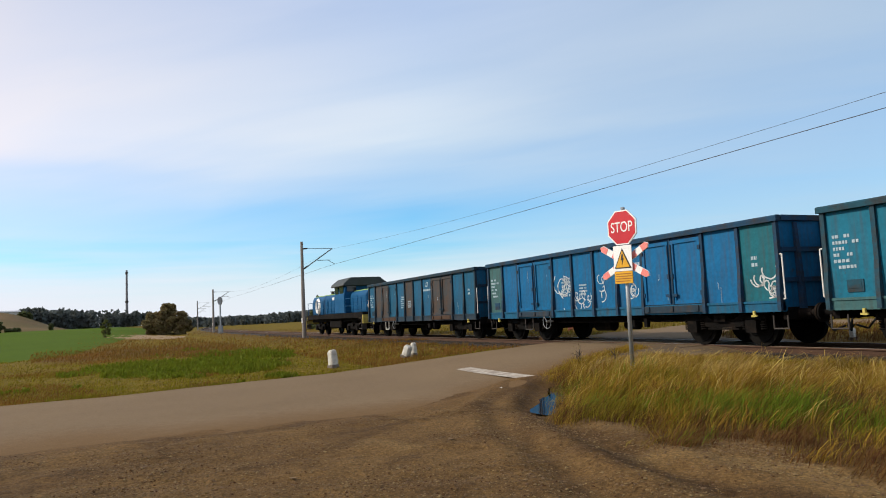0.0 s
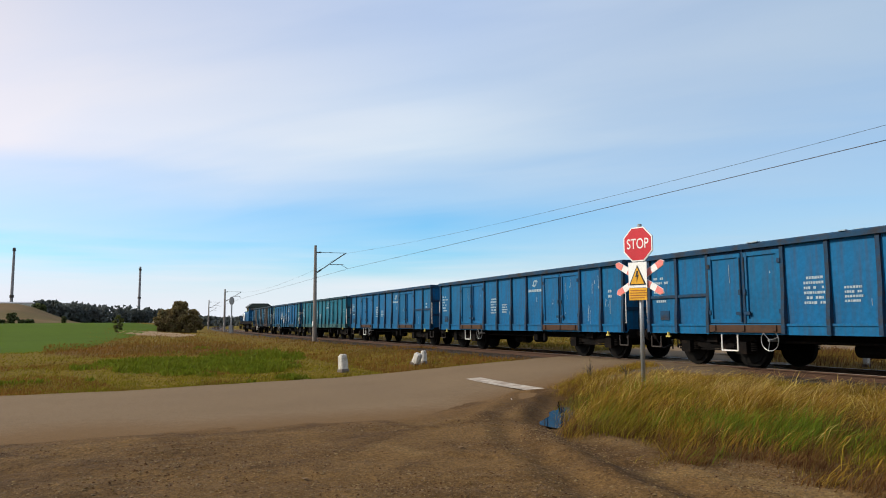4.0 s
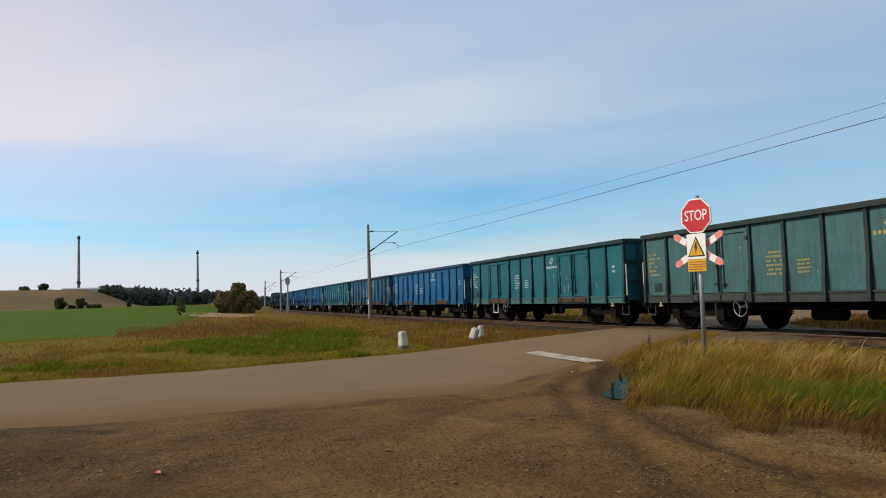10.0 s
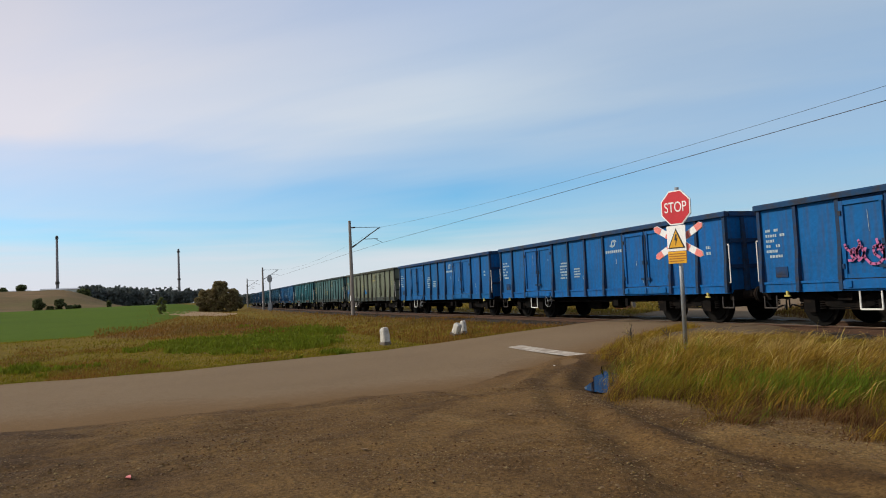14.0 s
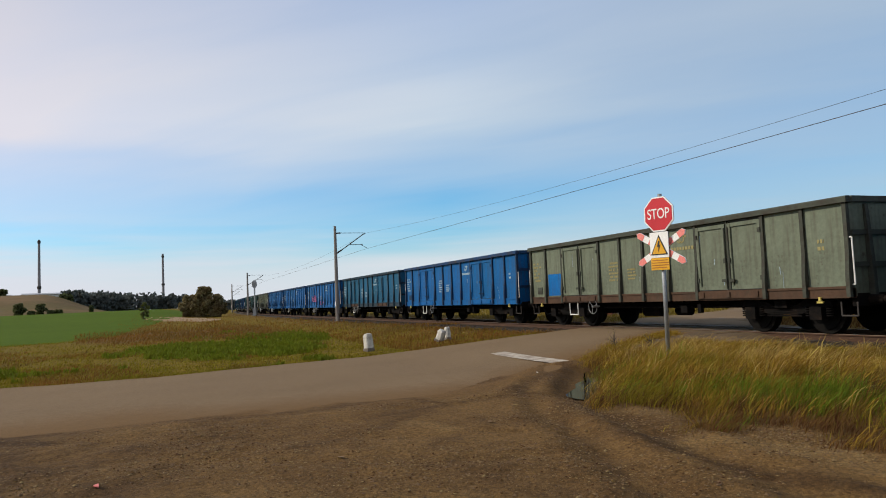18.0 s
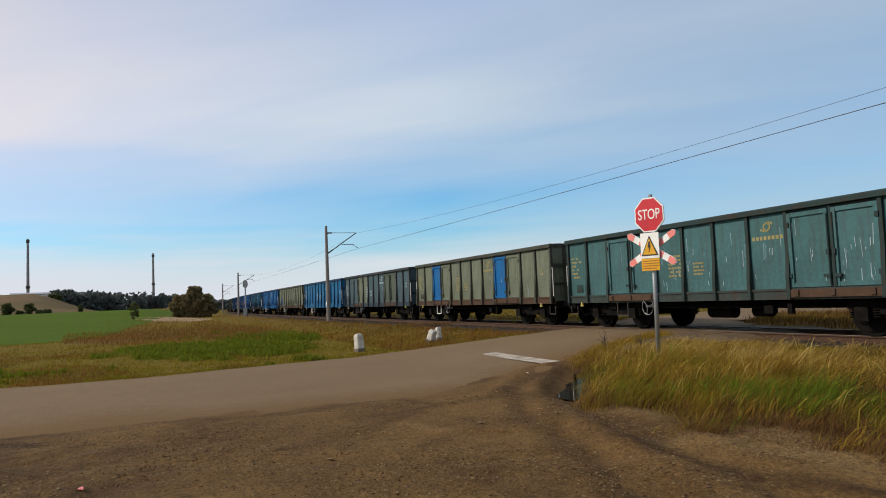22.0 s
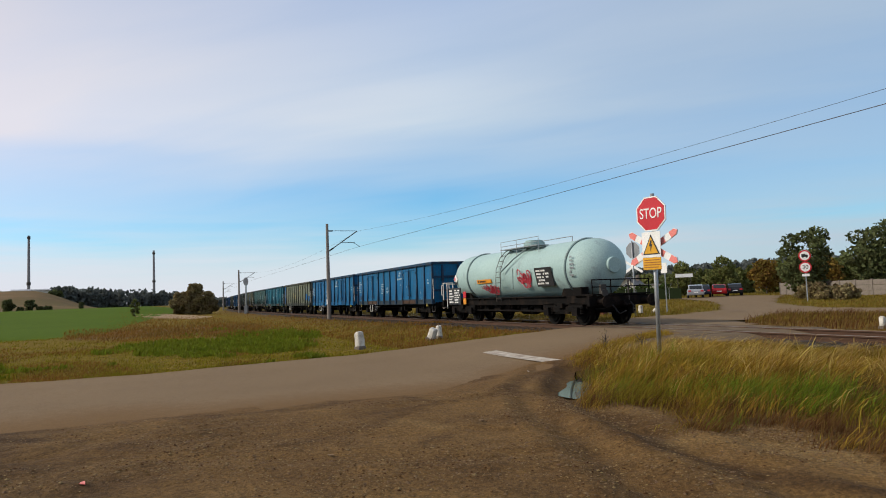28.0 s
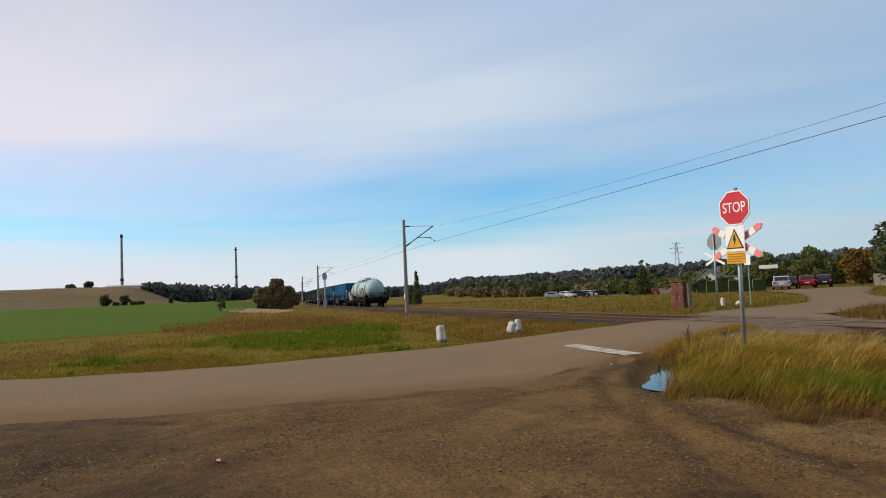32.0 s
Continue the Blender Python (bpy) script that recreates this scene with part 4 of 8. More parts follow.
# ---------------------------------------------------------------- railway
def build_track():
    track = thing("railway_track", pose(0, 0, 0), "single railway track with rusty rails on brown ballast", "railway track")
    tagged(track, kind="structure")
    # ballast bed
    ss = list(np.arange(420, -60, -4.0)) + list(np.arange(-60, -640, -10.0))
    prof = [(-2.75, -0.36), (-1.65, -0.14), (1.65, -0.14), (2.75, -0.36)]
    verts, faces = [], []
    for s in ss:
        x, y, a = on_track(s)
        nx, ny = -math.sin(radians(a)), math.cos(radians(a))
        for u, w in prof:
            verts.append((x + nx * u, y + ny * u, RAIL - 0.02 + w))
    for i in range(len(ss) - 1):
        for j in range(3):
            faces.append((i * 4 + j, i * 4 + j + 1, i * 4 + 5 + j, i * 4 + 4 + j))
    me = bpy.data.meshes.new("ballast")
    me.from_pydata(verts, [], faces)
    me.materials.append(M["ballast_bed"])
    b = new("ballast", me)
    b.parent = track
    # rails: head, web and foot
    outline = [(-0.065, -0.17), (0.065, -0.17), (0.065, -0.155), (0.012, -0.13), (0.012, -0.045), (0.036, -0.035), (0.036, -0.004), (-0.036, -0.004), (-0.036, -0.035),
               (-0.012, -0.045), (-0.012, -0.13), (-0.065, -0.155)]
    for side in (-0.7535, 0.7535):
        for nm, prf, mt in (("rail", outline, M["rail_rust"]), ("rail_head", [(-0.032, -0.006), (0.032, -0.006), (0.030, 0.0), (-0.030, 0.0)], M["rail_top"])):
            bm = bmesh.new()
            prev = None
            for s in ss:
                x, y, a = on_track(s)
                nx, ny = -math.sin(radians(a)), math.cos(radians(a))
                row = [bm.verts.new((x + nx * (side + u), y + ny * (side + u), RAIL + w)) for u, w in prf]
                if prev:
                    for j in range(len(row)):
                        bm.faces.new((prev[j], prev[(j + 1) % len(row)], row[(j + 1) % len(row)], row[j]))
                prev = row
            part(nm, bm, mt, track)
    # sleepers
    bm = bmesh.new()
    prism(bm, [(-0.13, -0.3), (0.13, -0.3), (0.13, -0.155), (0.09, -0.135), (-0.09, -0.135), (-0.13, -0.155)], "Y", -1.25, 1.25)
    first = None
    bulk = []
    s = 30.0
    while s > -330:
        x, y, a = on_track(s)
        m = pose(x, y, RAIL, 0, 0, a)
        if not -20.4 < x < -13.9:
            if -75 < x < 20:
                if first is None:
                    first = part("sleeper", bm, M["sleeper"], track, at=m)
                else:
                    again(first, m)
            elif x < -75:
                bulk.append(m)
        s -= 0.6
    bm = bmesh.new()
    for m in bulk:
        box(bm, (0, 0, -0.21), (0.24, 2.5, 0.15))
        bm.verts.ensure_lookup_table()
        for v in bm.verts[-8:]:
            v.co = m @ v.co
    part("sleepers_far", bm, M["sleeper"], track)["kind"] = "stuff"

    # concrete panels of the level crossing
    for rows_y, w in ((0.0, 1.28), (-1.28, 0.86), (1.28, 0.86)):
        bm = bmesh.new()
        box(bm, (0, 0, -0.09), (1.17, w, 0.16))
        finish(bm, 0.012)
        one = None
        for i in range(5):
            m = pose(-19.35 + i * 1.19 - 0.3 * rows_y, TRACK_Y + rows_y, RAIL - 0.004 + random.uniform(-0.006, 0.004), 0, random.uniform(-0.3, 0.3), 0)
            if one is None:
                one = part("crossing_panel", bm, M["panel_concrete"], track, "worn grey concrete crossing panel", at=m)
            else:
                again(one, m)

    # packed earth round the open end of the panels, below the rail tops
    n, m = 16, 36
    verts, faces = [], []
    for a in range(n + 1):
        for b in range(m + 1):
            x, y = -15.2 + 3.8 * a / n, TRACK_Y - 2.9 + 5.8 * b / m
            fall = 0.24 * smooth_step(-13.45, -11.6, x) + 0.20 * smooth_step(1.75, 2.9, abs(y - TRACK_Y))
            verts.append((x, y, RAIL - 0.028 - fall + 0.02 * noise.noise((x * 2.5, y * 2.5, 3))))
    for a in range(n):
        for b in range(m):
            k = a * (m + 1) + b
            faces.append((k, k + m + 1, k + m + 2, k + 1))
    me = bpy.data.meshes.new("end_apron")
    me.from_pydata(verts, [], faces)
    me.materials.append(M["panel_concrete"])
    me.shade_smooth()
    ap = new("end_apron", me)
    ap.parent = track

    def bed(rng):
        s_ = rng.uniform(-70, 12)
        x, y, a = on_track(s_)
        u = rng.choice((-1, 1)) * rng.uniform(0.1, 2.6)
        if -20.2 < x < -13.8 and abs(u) < 1.8:
            u = math.copysign(rng.uniform(1.9, 2.6), u)
        return x, y + u, RAIL - 0.15 - 0.2 * max(0, (abs(u) - 1.65) / 1.1)
    stones("ballast_stones", 9000, bed, (0.025, 0.06), M["ballast"], "brown track ballast stones", 4)


build_track()


# ---------------------------------------------------------------- the train
PITCH, BODY, HALF = 14.04, 13.0, 1.40
SILL, SHEET, TOP = 0.78, 0.98, 2.78
BAY = BODY / 12
KINDS = "ppDDppppDDpp"


def wheelset(parent, x, r=0.46):
    bm = bmesh.new()
    for y, s in ((-0.7535, -1), (0.7535, 1)):
        rod(bm, (0, y - 0.065, 0), (0, y + 0.065, 0), r, 28)
        rod(bm, (0, y - s * 0.065, 0), (0, y - s * 0.095, 0), r + 0.03, 28)
        rod(bm, (0, y + s * 0.065, 0), (0, y + s * 0.10, 0), r * 0.80, 24)
        rod(bm, (0, y + s * 0.10, 0), (0, y + s * 0.26, 0), 0.13, 14)
    rod(bm, (0, -0.9, 0), (0, 0.9, 0), 0.08, 10)
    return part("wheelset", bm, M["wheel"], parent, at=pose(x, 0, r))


def bogie(parent, x):
    bm = bmesh.new()
    for s in (-1, 1):
        y = s * 1.0
        prism(bm, [(-1.25, 0.60), (-1.22, 0.72), (-0.55, 0.74), (-0.30, 0.62), (0.30, 0.62), (0.55, 0.74), (1.22, 0.72), (1.25, 0.60), (0.95, 0.56), (0.45, 0.44), (-0.45, 0.44), (-0.95, 0.56)],
              "Y", y - 0.06, y + 0.06)
        for ax in (-0.9, 0.9):
            box(bm, (ax, y + s * 0.06, 0.46), (0.30, 0.20, 0.28))
            for sx in (-0.26, 0.26):
                for k in range(5):
                    ring(bm, (ax + sx, y + s * 0.03, 0.40 + 0.05 * k), 0.065, 0.018, "Z", 10, 4)
        for k in range(4):
            box(bm, (0, y + s * 0.02, 0.40 + 0.045 * k), (0.95 - 0.16 * k, 0.10, 0.035))
        box(bm, (0, y + s * 0.10, 0.66), (0.34, 0.12, 0.16))
    box(bm, (0, 0, 0.66), (0.5, 2.0, 0.2))
    for ax in (-1.3, 1.3):
        box(bm, (ax, 0, 0.62), (0.1, 1.9, 0.12))
        for y in (-0.75, 0.75):
            box(bm, (ax * 0.99 + (0.10 if ax < 0 else -0.10), y, 0.44), (0.07, 0.11, 0.34))
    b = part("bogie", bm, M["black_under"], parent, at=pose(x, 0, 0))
    for ax in (-0.9, 0.9):
        wheelset(b, ax)
    return b


def buffer_gear(parent, x, s, half=0.875, z=0.74):
    """Two buffers and a screw coupling on one end; s is the way out."""
    for y in (-half, half):
        bm = bmesh.new()
        rod(bm, (0, 0, 0), (s * 0.30, 0, 0), 0.11, 12, 0.09)
        rod(bm, (s * 0.28, 0, 0), (s * 0.47, 0, 0), 0.07, 12)
        rod(bm, (s * 0.47, 0, 0), (s * 0.51, 0, 0), 0.20, 16)
        part("buffer", bm, M["black_under"], parent, at=pose(x, y, z))
    bm = bmesh.new()
    box(bm, (s * 0.12, 0, 0), (0.26, 0.10, 0.12))
    part("draw_hook", bm, M["black_under"], parent, at=pose(x, 0, z - 0.05))
    bm = bmesh.new()
    pipe(bm, [(s * 0.2, -0.03, 0), (s * 0.36, -0.03, -0.10), (s * 0.5, 0, -0.05)], 0.025)
    pipe(bm, [(s * 0.2, 0.03, 0), (s * 0.36, 0.03, -0.10), (s * 0.5, 0, -0.05)], 0.025)
    part("coupling", bm, M["black_under"], parent, at=pose(x, 0, z - 0.05))
    bm = bmesh.new()
    pipe(bm, [(s * 0.02, 0.35, 0.02), (s * 0.2, 0.34, -0.12), (s * 0.32, 0.22, -0.34), (s * 0.5, 0.10, -0.26)], 0.022)
    part("brake_hose", bm, M["rubber"], parent, at=pose(x, 0, z - 0.05))
    bm = bmesh.new()
    pipe(bm, [(s * 0.02, -0.45, 0.02), (s * 0.2, -0.44, -0.12), (s * 0.32, -0.32, -0.36), (s * 0.5, -0.18, -0.26)], 0.022)
    part("brake_hose", bm, M["rubber"], parent, at=pose(x, 0, z - 0.05))


def bars(bm, x, y, z, w, h, rows, rng, fill=0.85, gap=0.48):
    """Writing too small to read: rows of short plain bars on a side that faces -y."""
    step = h / rows
    for r in range(rows):
        u = 0.0
        end = w * rng.uniform(0.55, 1.0)
        while u < end:
            l = min(step * rng.uniform(0.3, 0.62), end - u)
            if rng.random() < fill:
                box(bm, (x + u + l / 2, y, z + h - (r + 0.5) * step), (l, 0.006, step * (1 - gap)))
            u += l + step * 0.17


def scribble(bm, x, y, z, w, h, n, rng, r=0.018):
    """Sprayed loops on a side that faces -y."""
    for _ in range(n):
        cx, cz = x + rng.random() * w, z + rng.random() * h
        pts = []
        a, ra = rng.uniform(0, 6), rng.uniform(0.12, 0.34) * h
        for i in range(9):
            a += rng.uniform(0.3, 0.9)
            pts.append((cx + ra * math.cos(a) * 1.1 + 0.02 * i, y, cz + ra * math.sin(a) * 1.2))
        for p, q in zip(pts, pts[1:]):
            d = Vector(q) - Vector(p)
            box(bm, (Vector(p) + Vector(q)) / 2, (d.length + r, 0.006, r * 2), (0, -math.degrees(math.atan2(d.z, d.x)), 0))


def logo_mark(bm, x, y, z, s):
    """Two opposed half rings."""
    for k in range(2):
        for i in range(7):
            a = math.pi * (i / 6) + k * math.pi + 0.5
            b = math.pi * ((i + 1) / 6) + k * math.pi + 0.5
            off = 0.18 * s * (1 if k == 0 else -1)
            p = Vector((x + off + s * 0.5 * math.cos(a), y, z + s * 0.36 * math.sin(a)))
            q = Vector((x + off + s * 0.5 * math.cos(b), y, z + s * 0.36 * math.sin(b)))
            d = q - p
            box(bm, (p + q) / 2, (d.length * 1.1, 0.006, 0.16 * s), (0, -math.degrees(math.atan2(d.z, d.x)), 0))


def build_wagon():
    """An open high-sided bogie wagon, its long sides along x; z = 0 is the rail top."""
    w = thing("open_wagon", pose(0, 0, 0), "wagon", "freight wagon", "open wagons of the train")
    body = LIVERY["blue"]
    bm = bmesh.new()
    box(bm, (0, 0, SHEET + 0.02), (BODY - 0.06, 2 * HALF - 0.14, 0.06))
    part("floor", bm, M["dark_steel"], w)
    # far side, never seen closely: one wall with ribs
    bm = bmesh.new()
    box(bm, (0, HALF - 0.07, (SHEET + TOP) / 2), (BODY - 0.04, 0.05, TOP - SHEET))
    for i in range(13):
        box(bm, (-BODY / 2 + i * BAY, HALF - 0.03, (SILL + TOP) / 2), (0.09, 0.06, TOP - SILL - 0.06))
    part("far_wall", bm, body, w)
    # sheet panels and doors
    panel = bmesh.new()
    box(panel, (0, 0, 0), (BAY - 0.05, 0.04, TOP - SHEET - 0.05))
    pm = to_mesh("side_panel", panel, body)
    z = (SHEET + TOP) / 2
    for i, k in enumerate(KINDS):
        x = -BODY / 2 + (i + 0.5) * BAY
        if k == "p":
            o = new("side_panel", pm)
            o.parent = w
            o.matrix_basis = pose(x, -HALF + 0.075, z)
        else:
            bm = bmesh.new()
            hw, hh = BAY / 2 - 0.04, (TOP - SHEET) / 2 - 0.10
            box(bm, (0, 0.0, 0), (2 * hw, 0.05, 2 * hh))
            for sx in (-1, 1):
                box(bm, (sx * (hw - 0.05), -0.04, 0), (0.09, 0.05, 2 * hh))
            for sz in (-1, 1):
                box(bm, (0, -0.038, sz * (hh - 0.045)), (2 * hw - 0.2, 0.045, 0.09))
            finish(bm)
            door = part("door_leaf", bm, body, w, at=pose(x, -HALF + 0.065, z - 0.04))
            bm = bmesh.new()
            side = 1 if KINDS[:i + 1].count("D") % 2 else -1
            rod(bm, (side * (hw - 0.02), -0.075, -hh + 0.02), (side * (hw - 0.02), -0.075, hh - 0.1), 0.018, 6)
            box(bm, (side * (hw - 0.03), -0.08, -0.1), (0.07, 0.05, 0.12))
            box(bm, (side * (hw - 0.08), -0.08, -hh + 0.22), (0.16, 0.04, 0.07))
            part("lock_bar", bm, M["dark_steel"], door)
            for hz in (-0.55, 0.55):
                bm = bmesh.new()
                box(bm, (-side * (hw - 0.02), -0.07, hz), (0.08, 0.04, 0.10))
                part("hinge", bm, M["dark_steel"], door)
    for i in (2, 8):
        bm = bmesh.new()
        box(bm, (0, 0, 0), (2 * BAY - 0.06, 0.05, 0.16))
        part("door_header", bm, body, w, at=pose(-BODY / 2 + (i + 1) * BAY, -HALF + 0.07, TOP - 0.12))
        bm = bmesh.new()
        box(bm, (0, 0, 0), (2 * BAY + 0.06, 0.05, 0.17))
        for k in (-0.8, 0.0, 0.8):
            box(bm, (k * BAY, -0.03, 0.01), (0.10, 0.05, 0.13))
        part("door_sill", bm, LIVERY["rustband"], w, "rusty brown door sill", at=pose(-BODY / 2 + (i + 1) * BAY, -HALF - 0.012, SHEET - 0.07))
    # ribs, flared at the foot
    rib = bmesh.new()
    prism(rib, [(0.06, SILL + 0.02), (-0.085, SILL + 0.02), (-0.08, SILL + 0.45), (-0.035, SILL + 0.95), (-0.03, TOP - 0.05), (0.06, TOP - 0.05)], "X", -0.045, 0.045)
    rm = to_mesh("side_post", rib, body)
    for i in range(13):
        if i in (3, 9):
            continue
        o = new("side_post", rm)
        o.parent = w
        e = 0.045 if i == 0 else -0.045 if i == 12 else 0
        o.matrix_basis = pose(-BODY / 2 + i * BAY + e, -HALF + 0.03, 0)
    for i in (3, 9):
        bm = bmesh.new()
        box(bm, (0, 0, 0), (0.05, 0.05, TOP - SHEET - 0.1))
        part("door_post", bm, body, w, at=pose(-BODY / 2 + i * BAY, -HALF + 0.04, z))
    # top rim
    for y in (-HALF + 0.03, HALF - 0.03):
        bm = bmesh.new()
        prism(bm, [(-0.075, -0.07), (0.075, -0.07), (0.075, 0.03), (0.045, 0.06), (-0.045, 0.06), (-0.075, 0.03)], "X", -BODY / 2 - 0.05, BODY / 2 + 0.05)
        part("top_rim", bm, body, w, at=pose(0, y, TOP))
    for x in (-BODY / 2, BODY / 2):
        bm = bmesh.new()
        box(bm, (0, 0, 0), (0.12, 2 * HALF - 0.25, 0.12))
        part("top_rim", bm, body, w, at=pose(x, 0, TOP))
    # sills and solebars
    for y in (-HALF + 0.07, HALF - 0.07):
        bm = bmesh.new()
        box(bm, (0, 0, 0), (BODY, 0.10, SHEET - SILL))
        box(bm, (0, 0.0, SHEET - SILL - 0.085), (BODY - 0.06, 0.15, 0.05))
        part("sill", bm, LIVERY["rustband"], w, at=pose(0, y, (SILL + SHEET) / 2))
    bm = bmesh.new()
    for y in (-0.42, 0.42):
        prism(bm, [(-BODY / 2, 0.78), (BODY / 2, 0.78), (BODY / 2, 0.66), (2.9, 0.56), (-2.9, 0.56), (-BODY / 2, 0.66)], "Y", y - 0.05, y + 0.05)
    for i in range(9):
        box(bm, (-5.2 + i * 1.3, 0, 0.80), (0.12, 2 * HALF - 0.4, 0.16))
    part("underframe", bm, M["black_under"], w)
    # ends
    for s in (-1, 1):
        bm = bmesh.new()
        box(bm, (0, 0, (SILL + TOP) / 2), (0.05, 2 * HALF - 0.12, TOP - SILL - 0.06))
        end = part("end_wall", bm, body, w, at=pose(s * (BODY / 2 - 0.03), 0, 0))
        for y in (-0.85, 0, 0.85):
            bm = bmesh.new()
            prism(bm, [(0, SILL), (s * 0.13, SILL), (s * 0.12, SILL + 0.6), (s * 0.05, TOP - 0.1), (0, TOP - 0.1)], "Y", -0.05, 0.05)
            part("end_post", bm, body, end, at=pose(s * 0.026, y, 0))
        for zz in (1.45, 2.1):
            bm = bmesh.new()
            box(bm, (0, 0, 0), (0.06, 2 * HALF - 0.2, 0.10))
            part("end_rail", bm, body, end, at=pose(s * 0.045, 0, zz))
        bm = bmesh.new()
        pipe(bm, [(0, 0, 0), (s * 0.09, -0.03, 0), (s * 0.09, -0.03, 0.95), (0, 0, 0.95)], 0.016)
        part("grab_rail", bm, M["white_paint"], w, "white grab rail", at=pose(s * (BODY / 2 - 0.02), -HALF + 0.05, 1.05))
        bm = bmesh.new()
        pipe(bm, [(0, 0, 0.28), (0, 0, 0), (s * -0.36, 0, 0), (s * -0.36, 0, 0.28)], 0.018)
        part("corner_step", bm, M["dark_steel"], w, at=pose(s * (BODY / 2 + 0.02), -HALF + 0.10, 0.42))
        bm = bmesh.new()
        box(bm, (0, 0, 0), (0.14, 0.05, 0.04))
        box(bm, (0, 0, 0.06), (0.05, 0.05, 0.10))
        part("tow_hook", bm, M["yellow"], w, "yellow towing hook", at=pose(s * (BODY / 2 - 0.75), -HALF + 0.0, 0.70))
        bm = bmesh.new()
        box(bm, (0, 0, 0), (0.14, 2 * HALF - 0.3, 0.26))
        part("buffer_beam", bm, M["black_under"], w, at=pose(s * (BODY / 2 - 0.06), 0, 0.74))
        buffer_gear(w, s * (BODY / 2), s)
        bogie(w, s * 4.5)
    # loading steps, hand wheel, brake gear
    bm = bmesh.new()
    pipe(bm, [(-0.24, 0, 0.44), (-0.24, 0, 0.06), (0.24, 0, 0.06), (0.24, 0, 0.44)], 0.019)
    part("door_step", bm, M["white_paint"], w, "white door step loop", at=pose(-3.75, -HALF + 0.05, 0.34))
    bm = bmesh.new()
    ring(bm, (0, 0, 0), 0.23, 0.008, "Y", 26, 5)
    for k in range(3):
        a = k * math.pi * 2 / 3 + 0.3
        rod(bm, (0, 0, 0), (0.24 * math.cos(a), 0, 0.24 * math.sin(a)), 0.008, 5)
    rod(bm, (0, -0.03, 0), (0, 0.25, 0), 0.03, 8)
    part("brake_wheel", bm, M["steel"], w, "round brake handwheel", at=pose(-2.55, -HALF - 0.02, 0.66))
    bm = bmesh.new()
    rod(bm, (-1.2, -0.4, 0.48), (-0.4, -0.4, 0.48), 0.17, 14)
    rod(bm, (0.4, -0.55, 0.50), (0.9, -0.55, 0.50), 0.14, 14)
    for y in (-1.1, -0.95):
        rod(bm, (-2.4, y, 0.62), (2.9, y, 0.60), 0.02, 6)
    box(bm, (1.4, -1.15, 0.56), (0.25, 0.15, 0.18))
    box(bm, (2.0, -1.2, 0.58), (0.12, 0.10, 0.24))
    part("brake_gear", bm, M["black_under"], w)
    # writing on the side, as bars
    rng = random.Random(11)
    yy = -HALF + 0.05
    for nm, args, mt in (("number_panel", (-BODY / 2 + 4.45 * BAY, yy, 1.40, 0.70, 0.62, 6), M["lettering"]), ("load_table", (-BODY / 2 + 0.18 * BAY, yy, 1.55, 0.55, 0.72, 6), M["lettering"]),
                         ("data_box", (-BODY / 2 + 5.3 * BAY, yy, 1.42, 0.42, 0.36, 4), M["lettering"]), ("side_note", (-BODY / 2 + 11.3 * BAY, yy, 1.75, 0.28, 0.30, 2), M["lettering"])):
        bm = bmesh.new()
        bars(bm, *args, rng)
        tagged(part(nm, bm, mt, w), kind="stuff")
    bm = bmesh.new()
    logo_mark(bm, -BODY / 2 + 7.5 * BAY, yy, 2.42, 0.27)
    for i in range(8):
        box(bm, (-BODY / 2 + 7.5 * BAY - 0.385 + i * 0.110, yy, 2.17), (0.078, 0.006, 0.085))
    tagged(part("emblem", bm, M["lettering"], w, "pale operator emblem"), kind="stuff")
    bm = bmesh.new()
    box(bm, (0, 0, 0), (0.34, 0.02, 0.24))
    box(bm, (0, -0.012, 0), (0.26, 0.012, 0.10))
    part("label_holder", bm, M["dark_steel"], w, at=pose(-BODY / 2 + 0.55 * BAY, -HALF + 0.045, 1.24))
    return w


PAINTED = ("door_header", "far_wall", "side_panel", "door_leaf", "side_post", "door_post", "top_rim", "end_wall", "end_post", "end_rail", "lock_bar", "hinge", "label_holder")
GRIMY = ("side_post", "door_post", "top_rim", "end_post", "end_rail", "door_header", "lock_bar", "hinge", "label_holder")
